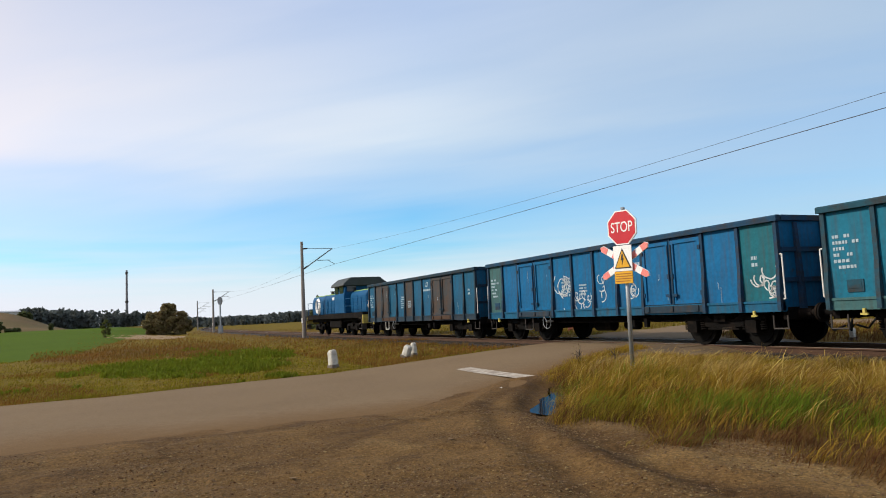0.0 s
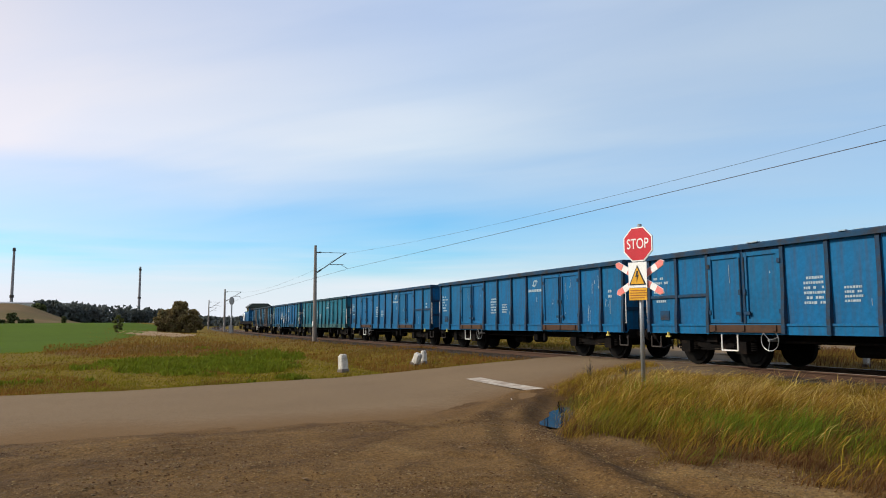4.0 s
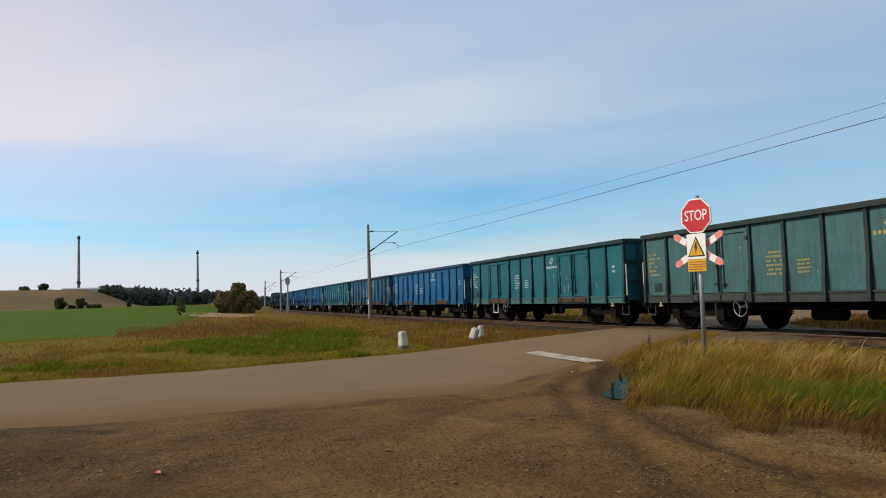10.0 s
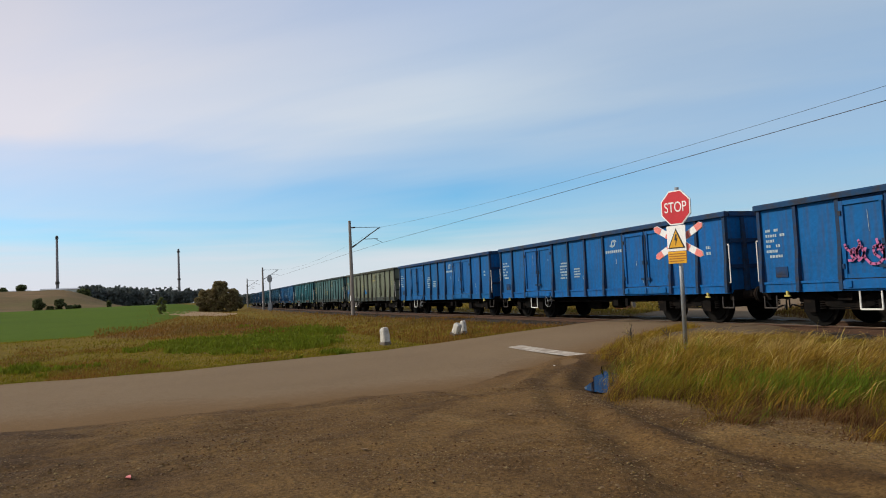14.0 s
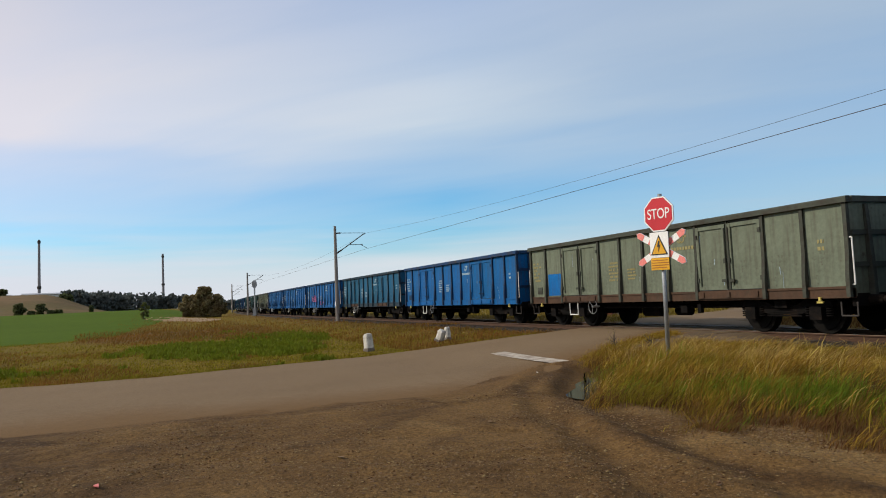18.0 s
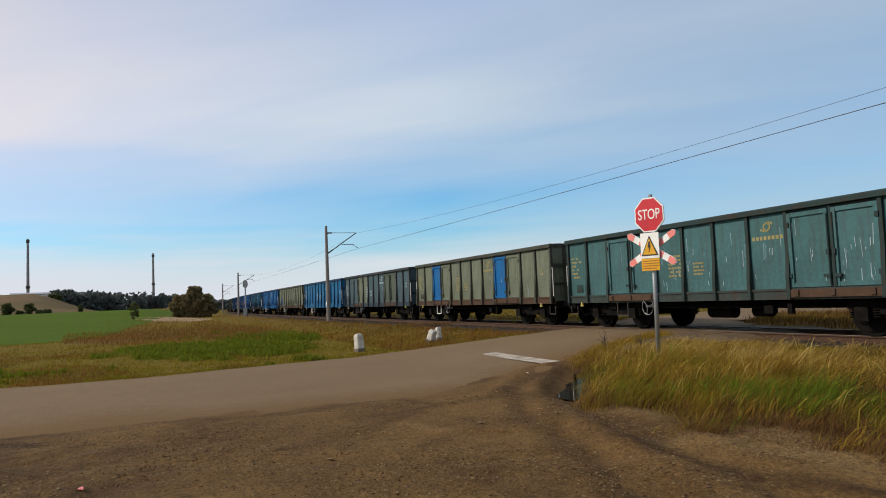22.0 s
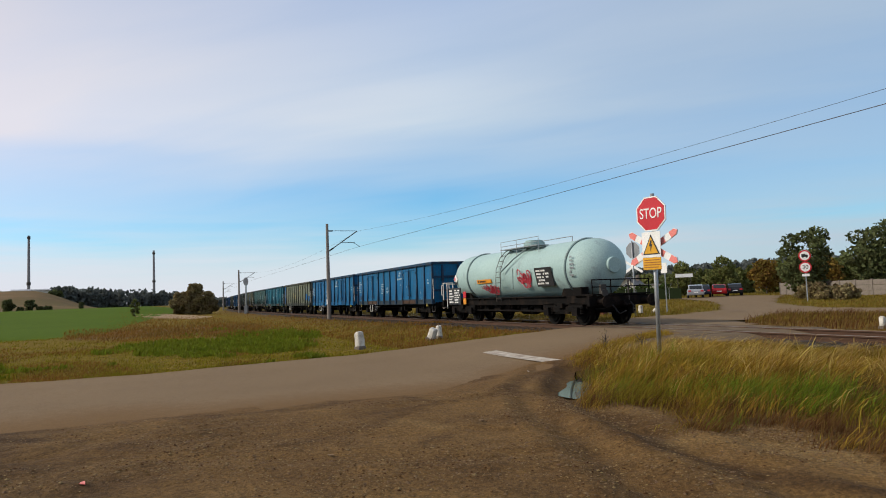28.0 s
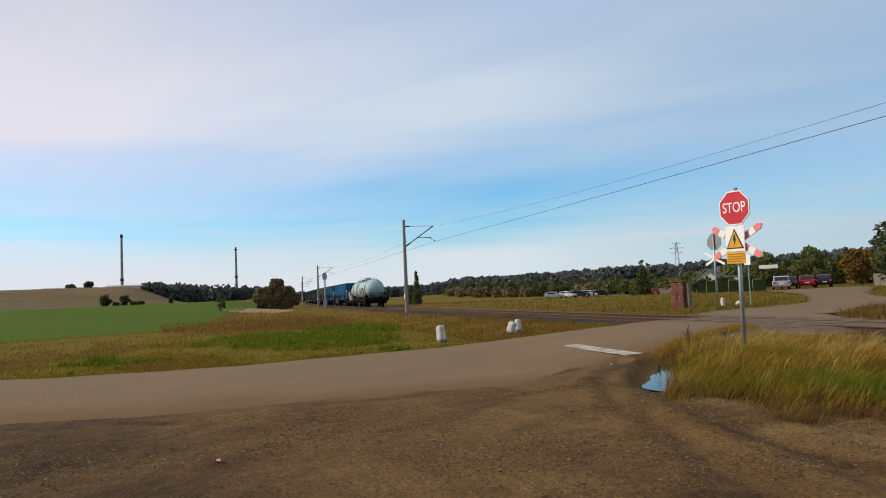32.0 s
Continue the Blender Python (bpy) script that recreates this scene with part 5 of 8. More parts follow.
# number in the train: side colour, sill colour, ochre lettering, odd bays, label
CONSIST = {
    1: ("slate", "grime", 0, {1: "rustgrey", 2: "rustgrey", 5: "rustgrey", 8: "rustgrey", 9: "rustgrey"}, "blue open wagon with rusty brown panels and doors"),
    2: ("blue", "slate", 0, {0: "petrol", 11: "teal"}, "blue open wagon with green corner panels and white graffiti"),
    3: ("cyan", "petrol", 0, {}, "dull teal open wagon with white lettering"),
    4: ("blue", "blue", 0, {}, "blue open wagon with pale emblem and white step"),
    5: ("blue", "blue", 0, {}, "blue open wagon with scraped paint streaks"),
    6: ("blue", "blue", 0, {}, "blue open wagon with a scuffed top rim"),
    7: ("cyan", "petrol", 0, {}, "cyan-blue open wagon with grimy sills"),
    8: ("slate", "grime", 0, {}, "slate-blue open wagon streaked with rust"),
    9: ("blue9", "slate", 0, {}, "mid-blue open wagon with dented panels"),
    10: ("teal", "petrol", 0, {}, "teal open wagon with a bent top rim"),
    11: ("petrol", "grime_green", 1, {}, "dark green open wagon with ochre lettering"),
    12: ("olive", "grime_green", 1, {0: "petrol"}, "grey-green open wagon with blue paint patches"),
    13: ("deep", "deep", 0, {}, "clean blue open wagon with white emblem"),
    14: ("deep", "deep", 0, {}, "clean blue open wagon with dented end panel"),
    15: ("deep", "deep", 0, {}, "blue open wagon with pink graffiti"),
    16: ("slate", "grime", 0, {}, "slate-blue open wagon with white writing"),
    17: ("deep", "deep", 0, {}, "freshly painted blue open wagon"),
    18: ("olive", "rustband", 1, {}, "grey-green open wagon with a blue patch"),
    19: ("blue", "blue", 0, {}, "bright blue open wagon with plain sides"),
    20: ("grey20", "grime", 0, {3: "olive", 4: "olive", 8: "moss", 9: "moss"}, "faded grey-blue open wagon with grey-green doors"),
    21: ("olive", "rustband", 1, {2: "patch", 8: "patch"}, "grey-green open wagon with two blue door leaves"),
    22: ("petrol", "grime_green", 1, {}, "dull green open wagon with ochre lettering"),
    23: ("cyan", "petrol", 0, {}, "cyan-blue open wagon with grimy sills"),
    24: ("olive", "grime_green", 1, {0: "patch"}, "grey-green open wagon with one blue panel and a chipped rim"),
    25: ("blue", "blue", 0, {}, "blue open wagon with pale emblem and white step"),
    26: ("blue", "grime", 0, {}, "blue open wagon with rusty door sills"),
}
LIVERY["rustgrey"] = livery("rusty_grey_paint", (0.040, 0.056, 0.066), (0.050, 0.036, 0.028), 0.95, (0.085, 0.045, 0.026))
LIVERY["blue9"] = livery("mid_blue_paint", (0.004, 0.108, 0.255), (0.003, 0.075, 0.18), 0.14)
RUSTY_SILLS = (1, 4, 5, 6, 8, 9, 10, 16, 18, 20, 21, 22, 23, 26)
RIDE = []               # (thing, its centre's place along the train)


def repaint(ob, material):
    ob.material_slots[0].link = "OBJECT"
    ob.material_slots[0].material = material


def train_wagons():
    master = build_wagon()
    for k, (side, sill, gold, odd, label) in CONSIST.items():
        w = master if k == 1 else copy_thing(master, pose(0, 0, 0))
        tagged(w, label)
        RIDE.append((w, PITCH * (k - 3) + BODY / 2))
        rng = random.Random(k)
        for o in w.children_recursive:
            kind = o.name.split(".")[0]
            if kind in PAINTED:
                paint = side
                if kind in ("side_panel", "door_leaf"):
                    bay = int((o.matrix_basis.translation.x + BODY / 2) / BAY)
                    paint = odd.get(bay, side)
                repaint(o, FRAME_PAINT[side] if kind in GRIMY else LIVERY[paint])
            elif kind == "sill":
                repaint(o, LIVERY[sill])
            elif kind == "door_sill" and k not in RUSTY_SILLS:
                repaint(o, LIVERY["grime" if sill in ("rustband", "grime", "slate") else sill])
                o["label"] = "grimy painted door sill"
            elif kind in ("number_panel", "load_table", "emblem", "side_note", "data_box") and gold:
                repaint(o, M["lettering_gold"])
            elif kind == "door_step" and k in (2, 3, 8, 9, 11, 20, 22, 23):
                repaint(o, M["dark_steel"])
        yy = -HALF + 0.05
        if k == 2:
            bm = bmesh.new()
            scribble(bm, -BODY / 2 + 4.15 * BAY, yy, 1.1, 0.7, 0.8, 8, rng, 0.012)
            scribble(bm, -BODY / 2 + 5.05 * BAY, yy - 0.003, 1.08, 0.8, 0.35, 10, rng, 0.012)
            scribble(bm, -BODY / 2 + 6.1 * BAY, yy, 1.35, 0.3, 0.5, 4, rng, 0.012)
            scribble(bm, -BODY / 2 + 7.3 * BAY, yy, 1.25, 0.4, 0.5, 6, rng, 0.012)
            scribble(bm, -BODY / 2 + 11.2 * BAY, yy, 1.15, 0.65, 0.5, 10, rng, 0.014)
            tagged(part("graffiti", bm, M["graffiti"], w, "white sprayed scribbles"), kind="stuff")
        if k == 15:
            bm = bmesh.new()
            scribble(bm, -BODY / 2 + 2.2 * BAY, yy - 0.06, 1.35, 1.7, 0.5, 22, rng, 0.026)
            scribble(bm, -BODY / 2 + 5.0 * BAY, yy, 1.1, 1.6, 0.22, 12, rng, 0.022)
            tagged(part("graffiti", bm, M["graffiti_pink"], w, "pink sprayed scribbles"), kind="stuff")
        if k in (4, 6):
            for bay in (0, 10, 11) if k == 4 else (0, 1, 11):
                bm = bmesh.new()
                box(bm, (0, 0, 0), (BAY - 0.10, 0.06, 0.07))
                part("panel_rail", bm, FRAME_PAINT[side], w, at=pose(-BODY / 2 + (bay + 0.5) * BAY, -HALF + 0.04, 1.72))
        scrape = {1: (14, 0.7, 11), 3: (6, 3, 11), 5: (26, 9.2, 11.4), 8: (5, 5, 8), 10: (10, 7, 9), 16: (4, 6, 9), 19: (4, 4, 8), 22: (60, 4.1, 10), 23: (8, 4, 8), 24: (22, 9.8, 11.6)}.get(k)
        if scrape:
            bm = bmesh.new()
            for _ in range(scrape[0]):
                bay = rng.uniform(*scrape[1:])
                ln = rng.uniform(0.08, 0.5) ** 1.2
                x = -BODY / 2 + bay * BAY
                face = -HALF + (0.036 if KINDS[int(bay)] == "D" else 0.052)
                if 0.1 < bay % 1 < 0.9:
                    box(bm, (x, face, rng.uniform(1.15, 2.35)), (rng.uniform(0.006, 0.016), 0.006, ln), (0, rng.uniform(-6, 6), 0))
            tagged(part("paint_run", bm, M["lettering"], w, "pale vertical scrapes"), kind="stuff")
        if k in (12, 18, 24):
            bm = bmesh.new()
            for bay, z0, h in {12: ((0.5, 1.2, 0.5), (5.5, 1.3, 0.3), (9.5, 1.2, 0.3)), 18: ((1.5, 1.05, 0.75),), 24: ((11.5, 1.2, 0.4), (10.5, 1.3, 0.5))}[k]:
                box(bm, (-BODY / 2 + bay * BAY, -HALF + 0.052, z0 + h / 2), (BAY * 0.8, 0.006, h))
            part("paint_patch", bm, LIVERY["patch"], w, "patch of fresh blue paint")
        if k in (6, 10, 24):
            bm = bmesh.new()
            for _ in range(12):
                box(bm, (rng.uniform(-6, 6), -HALF + 0.03 + rng.uniform(-0.06, 0.06), TOP + 0.065), (rng.uniform(0.1, 0.4), 0.1, 0.02))
            part("rim_scuff", bm, M["lettering"], w, "bare chipped metal along the rim")


train_wagons()


def build_tank():
    t = thing("tank_wagon", pose(0, 0, 0), "pale blue-grey tank wagon with black frame and red graffiti", "tank wagon")
    L, R, ZC = 11.4, 1.02, 1.92
    bm = bmesh.new()
    seg, prof = 48, []
    for i in range(9):
        a = math.pi / 2 * i / 8
        prof.append((-L / 2 + 1.02 * (1 - math.cos(a)), R * math.sin(a) if i else 0.0))
    prof += [(L / 2 - 1.02 * (1 - math.cos(math.pi / 2 * i / 8)), R * math.sin(math.pi / 2 * i / 8) if i else 0.0) for i in range(8, -1, -1)]
    rows = []
    for x, r in prof:
        rows.append([bm.verts.new((x, r * math.cos(2 * math.pi * j / seg), r * math.sin(2 * math.pi * j / seg))) for j in range(seg)] if r > 0 else [bm.verts.new((x, 0, 0))])
    for a, b in zip(rows, rows[1:]):
        for j in range(seg):
            k = (j + 1) % seg
            if len(a) == 1:
                bm.faces.new((a[0], b[k], b[j]))
            elif len(b) == 1:
                bm.faces.new((a[j], a[k], b[0]))
            else:
                bm.faces.new((a[j], a[k], b[k], b[j]))
    tank = part("tank_shell", bm, M["tank"], t, smooth=True, at=pose(0, 0, ZC))
    for x in (-3.6, 4.35):
        bm = bmesh.new()
        ring(bm, (x, 0, 0), R + 0.015, 0.045, "X", 48, 6)
        part("tank_band", bm, M["tank_band"], tank, "darker grey tank band")
    bm = bmesh.new()
    rod(bm, (L / 2 - 0.16, 0, 0.05), (L / 2 + 0.06, 0, 0.05), 0.27, 28)
    finish(bm, 0.02)
    part("end_manhole", bm, M["tank"], tank, "round end manhole cover")
    bm = bmesh.new()
    rod(bm, (0.6, 0, R - 0.05), (0.6, 0, R + 0.20), 0.42, 24)
    rod(bm, (0.6, 0, R + 0.20), (0.6, 0, R + 0.27), 0.34, 24)
    part("dome", bm, M["tank"], tank, "round filling dome")
    # walkway and rail at the dome
    bm = bmesh.new()
    for x in (-1.0, -0.4, 0.2, 0.8, 1.4):
        box(bm, (x, -0.55, R - 0.02), (0.55, 0.5, 0.03))
    part("walkway", bm, M["steel"], t, at=pose(0.5, 0, ZC))
    bm = bmesh.new()
    for x in (-1.3, 0.0, 1.7):
        rod(bm, (x, -0.75, R - 0.3), (x, -0.75, R + 0.30), 0.012, 6)
    for z in (0.12, 0.30):
        rod(bm, (-1.3, -0.75, R + z), (1.7, -0.75, R + z), 0.011, 6)
    for x in (-1.3, 1.7):
        rod(bm, (x, 0.75, R - 0.3), (x, 0.75, R + 0.30), 0.018, 6)
    rod(bm, (-1.3, 0.75, R + 0.30), (1.7, 0.75, R + 0.30), 0.016, 6)
    part("walkway_rail", bm, M["steel"], t, at=pose(0.5, 0, ZC))
    for x0, lean in ((-0.40, 0.0),):
        bm = bmesh.new()
        curve = [(-1.16, 0.85), (-1.16, 1.7), (-1.12, 2.15), (-0.92, 2.6), (-0.66, 2.85), (-0.5, 2.96)]
        for dx in (-0.2, 0.2):
            pipe(bm, [(x0 + dx, y, z) for y, z in curve], 0.014)
        for i in range(10):
            z = 0.95 + i * 0.215
            y = float(np.interp(z, [c[1] for c in curve], [c[0] for c in curve]))
            rod(bm, (x0 - 0.2, y, z), (x0 + 0.2, y, z), 0.013, 5)
        part("ladder", bm, M["dark_steel"], t, "dark steel side ladder")
    bm = bmesh.new()
    pipe(bm, [(0.6, -0.7, ZC + 0.92), (0.1, -1.03, ZC + 0.55), (-0.7, -1.17, ZC + 0.1)], 0.03)
    pipe(bm, [(0.25, -1.15, ZC + 0.2), (0.25, -1.17, ZC - 0.6)], 0.02)
    part("vent_pipe", bm, M["tank_band"], t, at=pose(0.6, 0, 0))
    # plates and paint
    yy = -R * 0.985
    def on_shell(name, x, z, w, h, m, label, rows=0, rowmat=None, seed=1):
        a = math.degrees(math.asin(z / (R + 0.02)))
        bm = bmesh.new()
        box(bm, (0, 0, 0), (w, 0.02, h))
        pl = part(name, bm, m, t, label, at=Matrix.Translation((x, 0, ZC)) @ pose(0, 0, 0, -a, 0, 0) @ pose(0, -R - 0.03, 0))
        if rows:
            bm = bmesh.new()
            bars(bm, -w * 0.42, -0.014, -h * 0.42, w * 0.84, h * 0.84, rows, random.Random(seed))
            tagged(part("writing", bm, rowmat, pl), kind="stuff")
        return pl
    on_shell("notice_plate", 2.95, -0.22, 1.15, 0.70, M["sign_black"], "black plate with white writing", 5, M["sign_white"], 3)
    on_shell("warning_stripe", -1.95, -0.22, 1.35, 0.16, M["orange"], "orange warning stripe", 1, M["sign_black"], 4)
    for x, z, w, h, n, sd in ((-1.65, -0.58, 1.3, 0.34, 26, 5), (1.45, -0.30, 0.75, 0.5, 20, 6)):
        bm = bmesh.new()
        scribble(bm, -w / 2, 0, -h / 2, w, h, n, random.Random(sd), 0.022)
        a = math.degrees(math.asin(z / (R + 0.02)))
        part("graffiti", bm, M["graffiti_red"], t, "red sprayed scribbles", at=Matrix.Translation((x, 0, ZC)) @ pose(0, 0, 0, -a, 0, 0) @ pose(0, -R - 0.022, 0))
    bm = bmesh.new()
    box(bm, (0, 0, 0), (0.30, 0.02, 0.30), (0, 45, 0))
    dia = part("hazard_diamond", bm, M["sign_white"], t, "white hazard diamond", at=Matrix.Translation((-L / 2 + 0.85, 0, ZC)) @ pose(0, 0, 0, 2, 0, 0) @ pose(0, -R - 0.02, 0))
    bm = bmesh.new()
    box(bm, (-0.08, -0.014, 0.02), (0.12, 0.012, 0.14))
    part("diamond_mark", bm, M["sign_red"], dia)
    bm = bmesh.new()
    box(bm, (0, -0.014, -0.17), (0.14, 0.012, 0.14), (0, 45, 0))
    part("diamond_tip", bm, M["sign_black"], dia)
    bm = bmesh.new()
    bars(bm, -0.1, 0, -0.3, 0.28, 0.75, 6, random.Random(9))
    part("side_writing", bm, M["sign_back"], t, at=Matrix.Translation((L / 2 - 0.95, 0, ZC)) @ pose(0, -R - 0.016, 0))
    # end platform towards the tail, with its rails and lockers
    bm = bmesh.new()
    box(bm, (5.75, 0, 1.0), (0.62, 2.3, 0.05))
    part("tail_platform", bm, M["black_under"], t)
    bm = bmesh.new()
    for y in (-1.12, -0.4, 0.4, 1.12):
        rod(bm, (6.02, y, 1.0), (6.02, y, 1.48), 0.02, 6)
    rod(bm, (6.02, -1.12, 1.48), (6.02, 1.12, 1.48), 0.02, 6)
    rod(bm, (6.02, -1.12, 1.25), (6.02, 1.12, 1.25), 0.018, 6)
    part("tail_rail", bm, M["black_under"], t)
    bm = bmesh.new()
    box(bm, (5.2, -1.0, 1.12), (0.5, 0.32, 0.30))
    finish(bm, 0.02)
    part("tool_box", bm, M["black_under"], t)
    # brake rigging and cross pipes low between the bogies
    bm = bmesh.new()
    for x in (-2.2, -1.2, 1.1, 2.1):
        box(bm, (x, -0.2, 0.55), (0.5, 1.3, 0.30))
    for y in (-0.95, -0.7, 0.5):
        rod(bm, (-3.0, y, 0.48), (3.0, y, 0.46), 0.035, 6)
    part("brake_rigging", bm, M["black_under"], t)
    # frame
    bm = bmesh.new()
    for y in (-1.0, 1.0):
        prism(bm, [(-5.95, 0.98), (5.95, 0.98), (5.95, 0.70), (-5.95, 0.70)], "Y", y - 0.06, y + 0.06)
    for x in (-5.7, -3.8, -1.9, 0, 1.9, 3.8, 5.7):
        box(bm, (x, 0, 0.86), (0.14, 1.9, 0.2))
    for x in (-4.1, 4.1):
        for y in (-0.75, 0.75):
            prism(bm, [(x - 0.45, 0.96), (x + 0.45, 0.96), (x + 0.25, 1.25), (x - 0.25, 1.25)], "Y", y - 0.05, y + 0.05)
    part("underframe", bm, M["black_under"], t)
    bm = bmesh.new()
    pipe(bm, [(-4.2, -1.12, 0.98), (4.4, -1.12, 0.98)], 0.03)
    for x in (-2.4, -1.9, -0.6, 0.4, 0.9):
        rod(bm, (x, -1.0, 0.55), (x, -1.0, 0.95), 0.03, 6)
        box(bm, (x, -1.08, 0.95), (0.1, 0.08, 0.08))
    rod(bm, (-1.4, -0.5, 0.5), (-0.5, -0.5, 0.5), 0.17, 14)
    rod(bm, (0.7, -0.6, 0.52), (1.6, -0.6, 0.52), 0.2, 14)
    rod(bm, (-0.1, 0, 0.9), (-0.1, -0.2, 0.45), 0.14, 12)
    part("brake_piping", bm, M["black_under"], t)
    bm = bmesh.new()
    box(bm, (0, 0, 0), (1.35, 0.03, 0.75))
    pl = part("data_plate", bm, M["sign_black"], t, "black data plate with white writing", at=pose(-4.75, -1.16, 1.12))
    bm = bmesh.new()
    bars(bm, -0.6, -0.02, -0.33, 0.5, 0.64, 5, random.Random(21))
    bars(bm, 0.0, -0.02, -0.33, 0.6, 0.64, 6, random.Random(22))
    tagged(part("writing", bm, M["sign_white"], pl), kind="stuff")
    for x, m, lab in ((-3.65, M["sign_red"], "red tail-lamp plate"), (-3.65, M["orange"], "orange warning plate")):
        bm = bmesh.new()
        box(bm, (0, 0, 0), (0.26, 0.03, 0.26))
        part("warning_plate", bm, m, t, lab, at=pose(x, -1.17, 1.18 if m is M["sign_red"] else 0.88))
    # end platform with rails
    bm = bmesh.new()
    for x in (-6.0, -5.55):
        pipe(bm, [(x, -1.2, 0.55), (x, -1.2, 1.75), (x, -0.9, 1.75), (x, -0.9, 0.95)], 0.022)
    pipe(bm, [(-6.2, -1.2, 1.2), (-6.0, -1.2, 1.2), (-6.0, -1.2, 1.65), (-6.2, -1.2, 1.65), (-6.2, -1.2, 1.2)], 0.018)
    rod(bm, (-5.95, -1.0, 1.7), (-5.95, 1.0, 1.7), 0.02, 6)
    part("platform_rail", bm, M["white_paint"], t, "white platform hand rails")
    bm = bmesh.new()
    for z in (0.35, 0.62):
        box(bm, (-5.75, -1.2, z), (0.42, 0.22, 0.03))
    box(bm, (-5.7, 0, 1.0), (0.6, 2.2, 0.04))
    part("platform", bm, M["dark_steel"], t)
    for s in (-1, 1):
        bm = bmesh.new()
        box(bm, (0, 0, 0), (0.14, 2.5, 0.32))
        part("buffer_beam", bm, M["black_under"], t, at=pose(s * 5.95, 0, 0.80))
        buffer_gear(t, s * 5.98, s, z=0.78)
        bogie(t, s * 4.1)
    bm = bmesh.new()
    rod(bm, (6.03, -0.7, 1.05), (6.13, -0.7, 1.05), 0.12, 14)
    box(bm, (6.0, -0.7, 1.15), (0.12, 0.2, 0.35))
    part("tail_lamp", bm, M["dark_steel"], t)
    bm = bmesh.new()
    rod(bm, (6.0, 0.3, 0.8), (6.0, 0.3, 1.45), 0.03, 6)
    part("handbrake_post", bm, M["dark_steel"], t)
    RIDE.append((t, PITCH * 24 - 0.5 + TANK_LENGTH / 2 - 0.10))


TANK_LENGTH = 12.9
build_tank()


def build_loco():
    l = thing("diesel_locomotive", pose(0, 0, 0), "blue diesel shunting locomotive with grey cab roof", "locomotive")
    bm = bmesh.new()
    box(bm, (0, 0, 1.22), (13.2, 2.7, 0.32))
    box(bm, (0, 0, 1.0), (13.0, 1.9, 0.3))
    finish(bm, 0.02)
    part("frame", bm, M["black_under"], l)
    hood = [(-0.95, 1.38), (-0.95, 2.46), (-0.82, 2.68), (0.82, 2.68), (0.95, 2.46), (0.95, 1.38)]
    for nm, a, b in (("long_hood", -6.3, 0.8), ("short_hood", 3.1, 6.3)):
        bm = bmesh.new()
        prism(bm, hood, "X", a, b)
        finish(bm, 0.05)
        h = part(nm, bm, M["loco_blue"], l)
        n = 7 if nm == "long_hood" else 2
        for i in range(n):
            bm = bmesh.new()
            wdt = (b - a) / n
            box(bm, (0, 0, 0), (wdt * 0.86, 0.03, 0.92))
            finish(bm, 0.01)
            p = part("hood_door", bm, M["loco_blue"], h, at=pose(a + (i + 0.5) * wdt, -0.962, 1.93))
        bm = bmesh.new()
        box(bm, (0, 0, 0), (b - a - 0.3, 1.5, 0.06))
        part("hood_top", bm, M["loco_green"], h, "lime green hood top edge", at=pose((a + b) / 2, 0, 2.70))
    bm = bmesh.new()
    prism(bm, [(-1.35, 1.38), (-1.35, 2.3), (-1.25, 3.2), (1.25, 3.2), (1.35, 2.3), (1.35, 1.38)], "X", 0.85, 3.05)
    finish(bm, 0.03)
    cab = part("cab", bm, M["loco_blue"], l)
    bm = bmesh.new()
    prism(bm, [(-1.5, 3.05), (-1.42, 3.22), (-0.95, 3.58), (0.95, 3.58), (1.42, 3.22), (1.5, 3.05)], "X", 0.55, 3.35)
    finish(bm, 0.04)
    part("cab_roof", bm, M["loco_grey"], cab, "dark grey overhanging roof")
    for x, w in ((1.40, 0.75), (2.45, 0.85)):
        bm = bmesh.new()
        box(bm, (0, 0, 0), (w, 0.03, 0.72))
        part("window", bm, M["glass"], cab, at=pose(x, -1.31, 2.70, 5.5, 0, 0))
    for x, s in ((0.83, -1), (3.07, 1)):
        for y in (-0.85, 0.85):
            bm = bmesh.new()
            box(bm, (0, 0, 0), (0.03, 0.6, 0.42))
            part("window", bm, M["glass"], cab, at=pose(x, y, 2.92))
    bm = bmesh.new()
    ring(bm, (-4.6, -0.99, 1.98), 0.48, 0.11, "Y", 28, 4)
    box(bm, (-4.6, -0.995, 1.98), (0.2, 0.01, 0.62), (0, 25, 0))
    part("emblem", bm, M["sign_white"], l, "white round emblem")
    bm = bmesh.new()
    bars(bm, -0.9, -0.99, 2.22, 1.2, 0.35, 1, random.Random(3))
    bars(bm, -0.5, -0.99, 1.75, 0.7, 0.3, 2, random.Random(4))
    tagged(part("side_writing", bm, M["sign_white"], l), kind="stuff")
    for x in (-4.2, -1.6, 5.0):
        bm = bmesh.new()
        rod(bm, (0, 0, 0), (0, 0, 0.28), 0.13, 12)
        box(bm, (0, 0, 0.3), (0.4, 0.3, 0.05))
        part("exhaust", bm, M["dark_steel"], l, at=pose(x, 0, 2.70))
    bm = bmesh.new()
    for a, b in ((-6.3, 0.7), (3.2, 6.4)):
        n = max(2, int((b - a) / 1.2))
        for i in range(n + 1):
            x = a + (b - a) * i / n
            rod(bm, (x, -1.32, 1.38), (x, -1.32, 2.25), 0.02, 6)
        for z in (1.8, 2.25):
            rod(bm, (a, -1.32, z), (b, -1.32, z), 0.018, 6)
    part("side_railing", bm, M["loco_blue"], l)
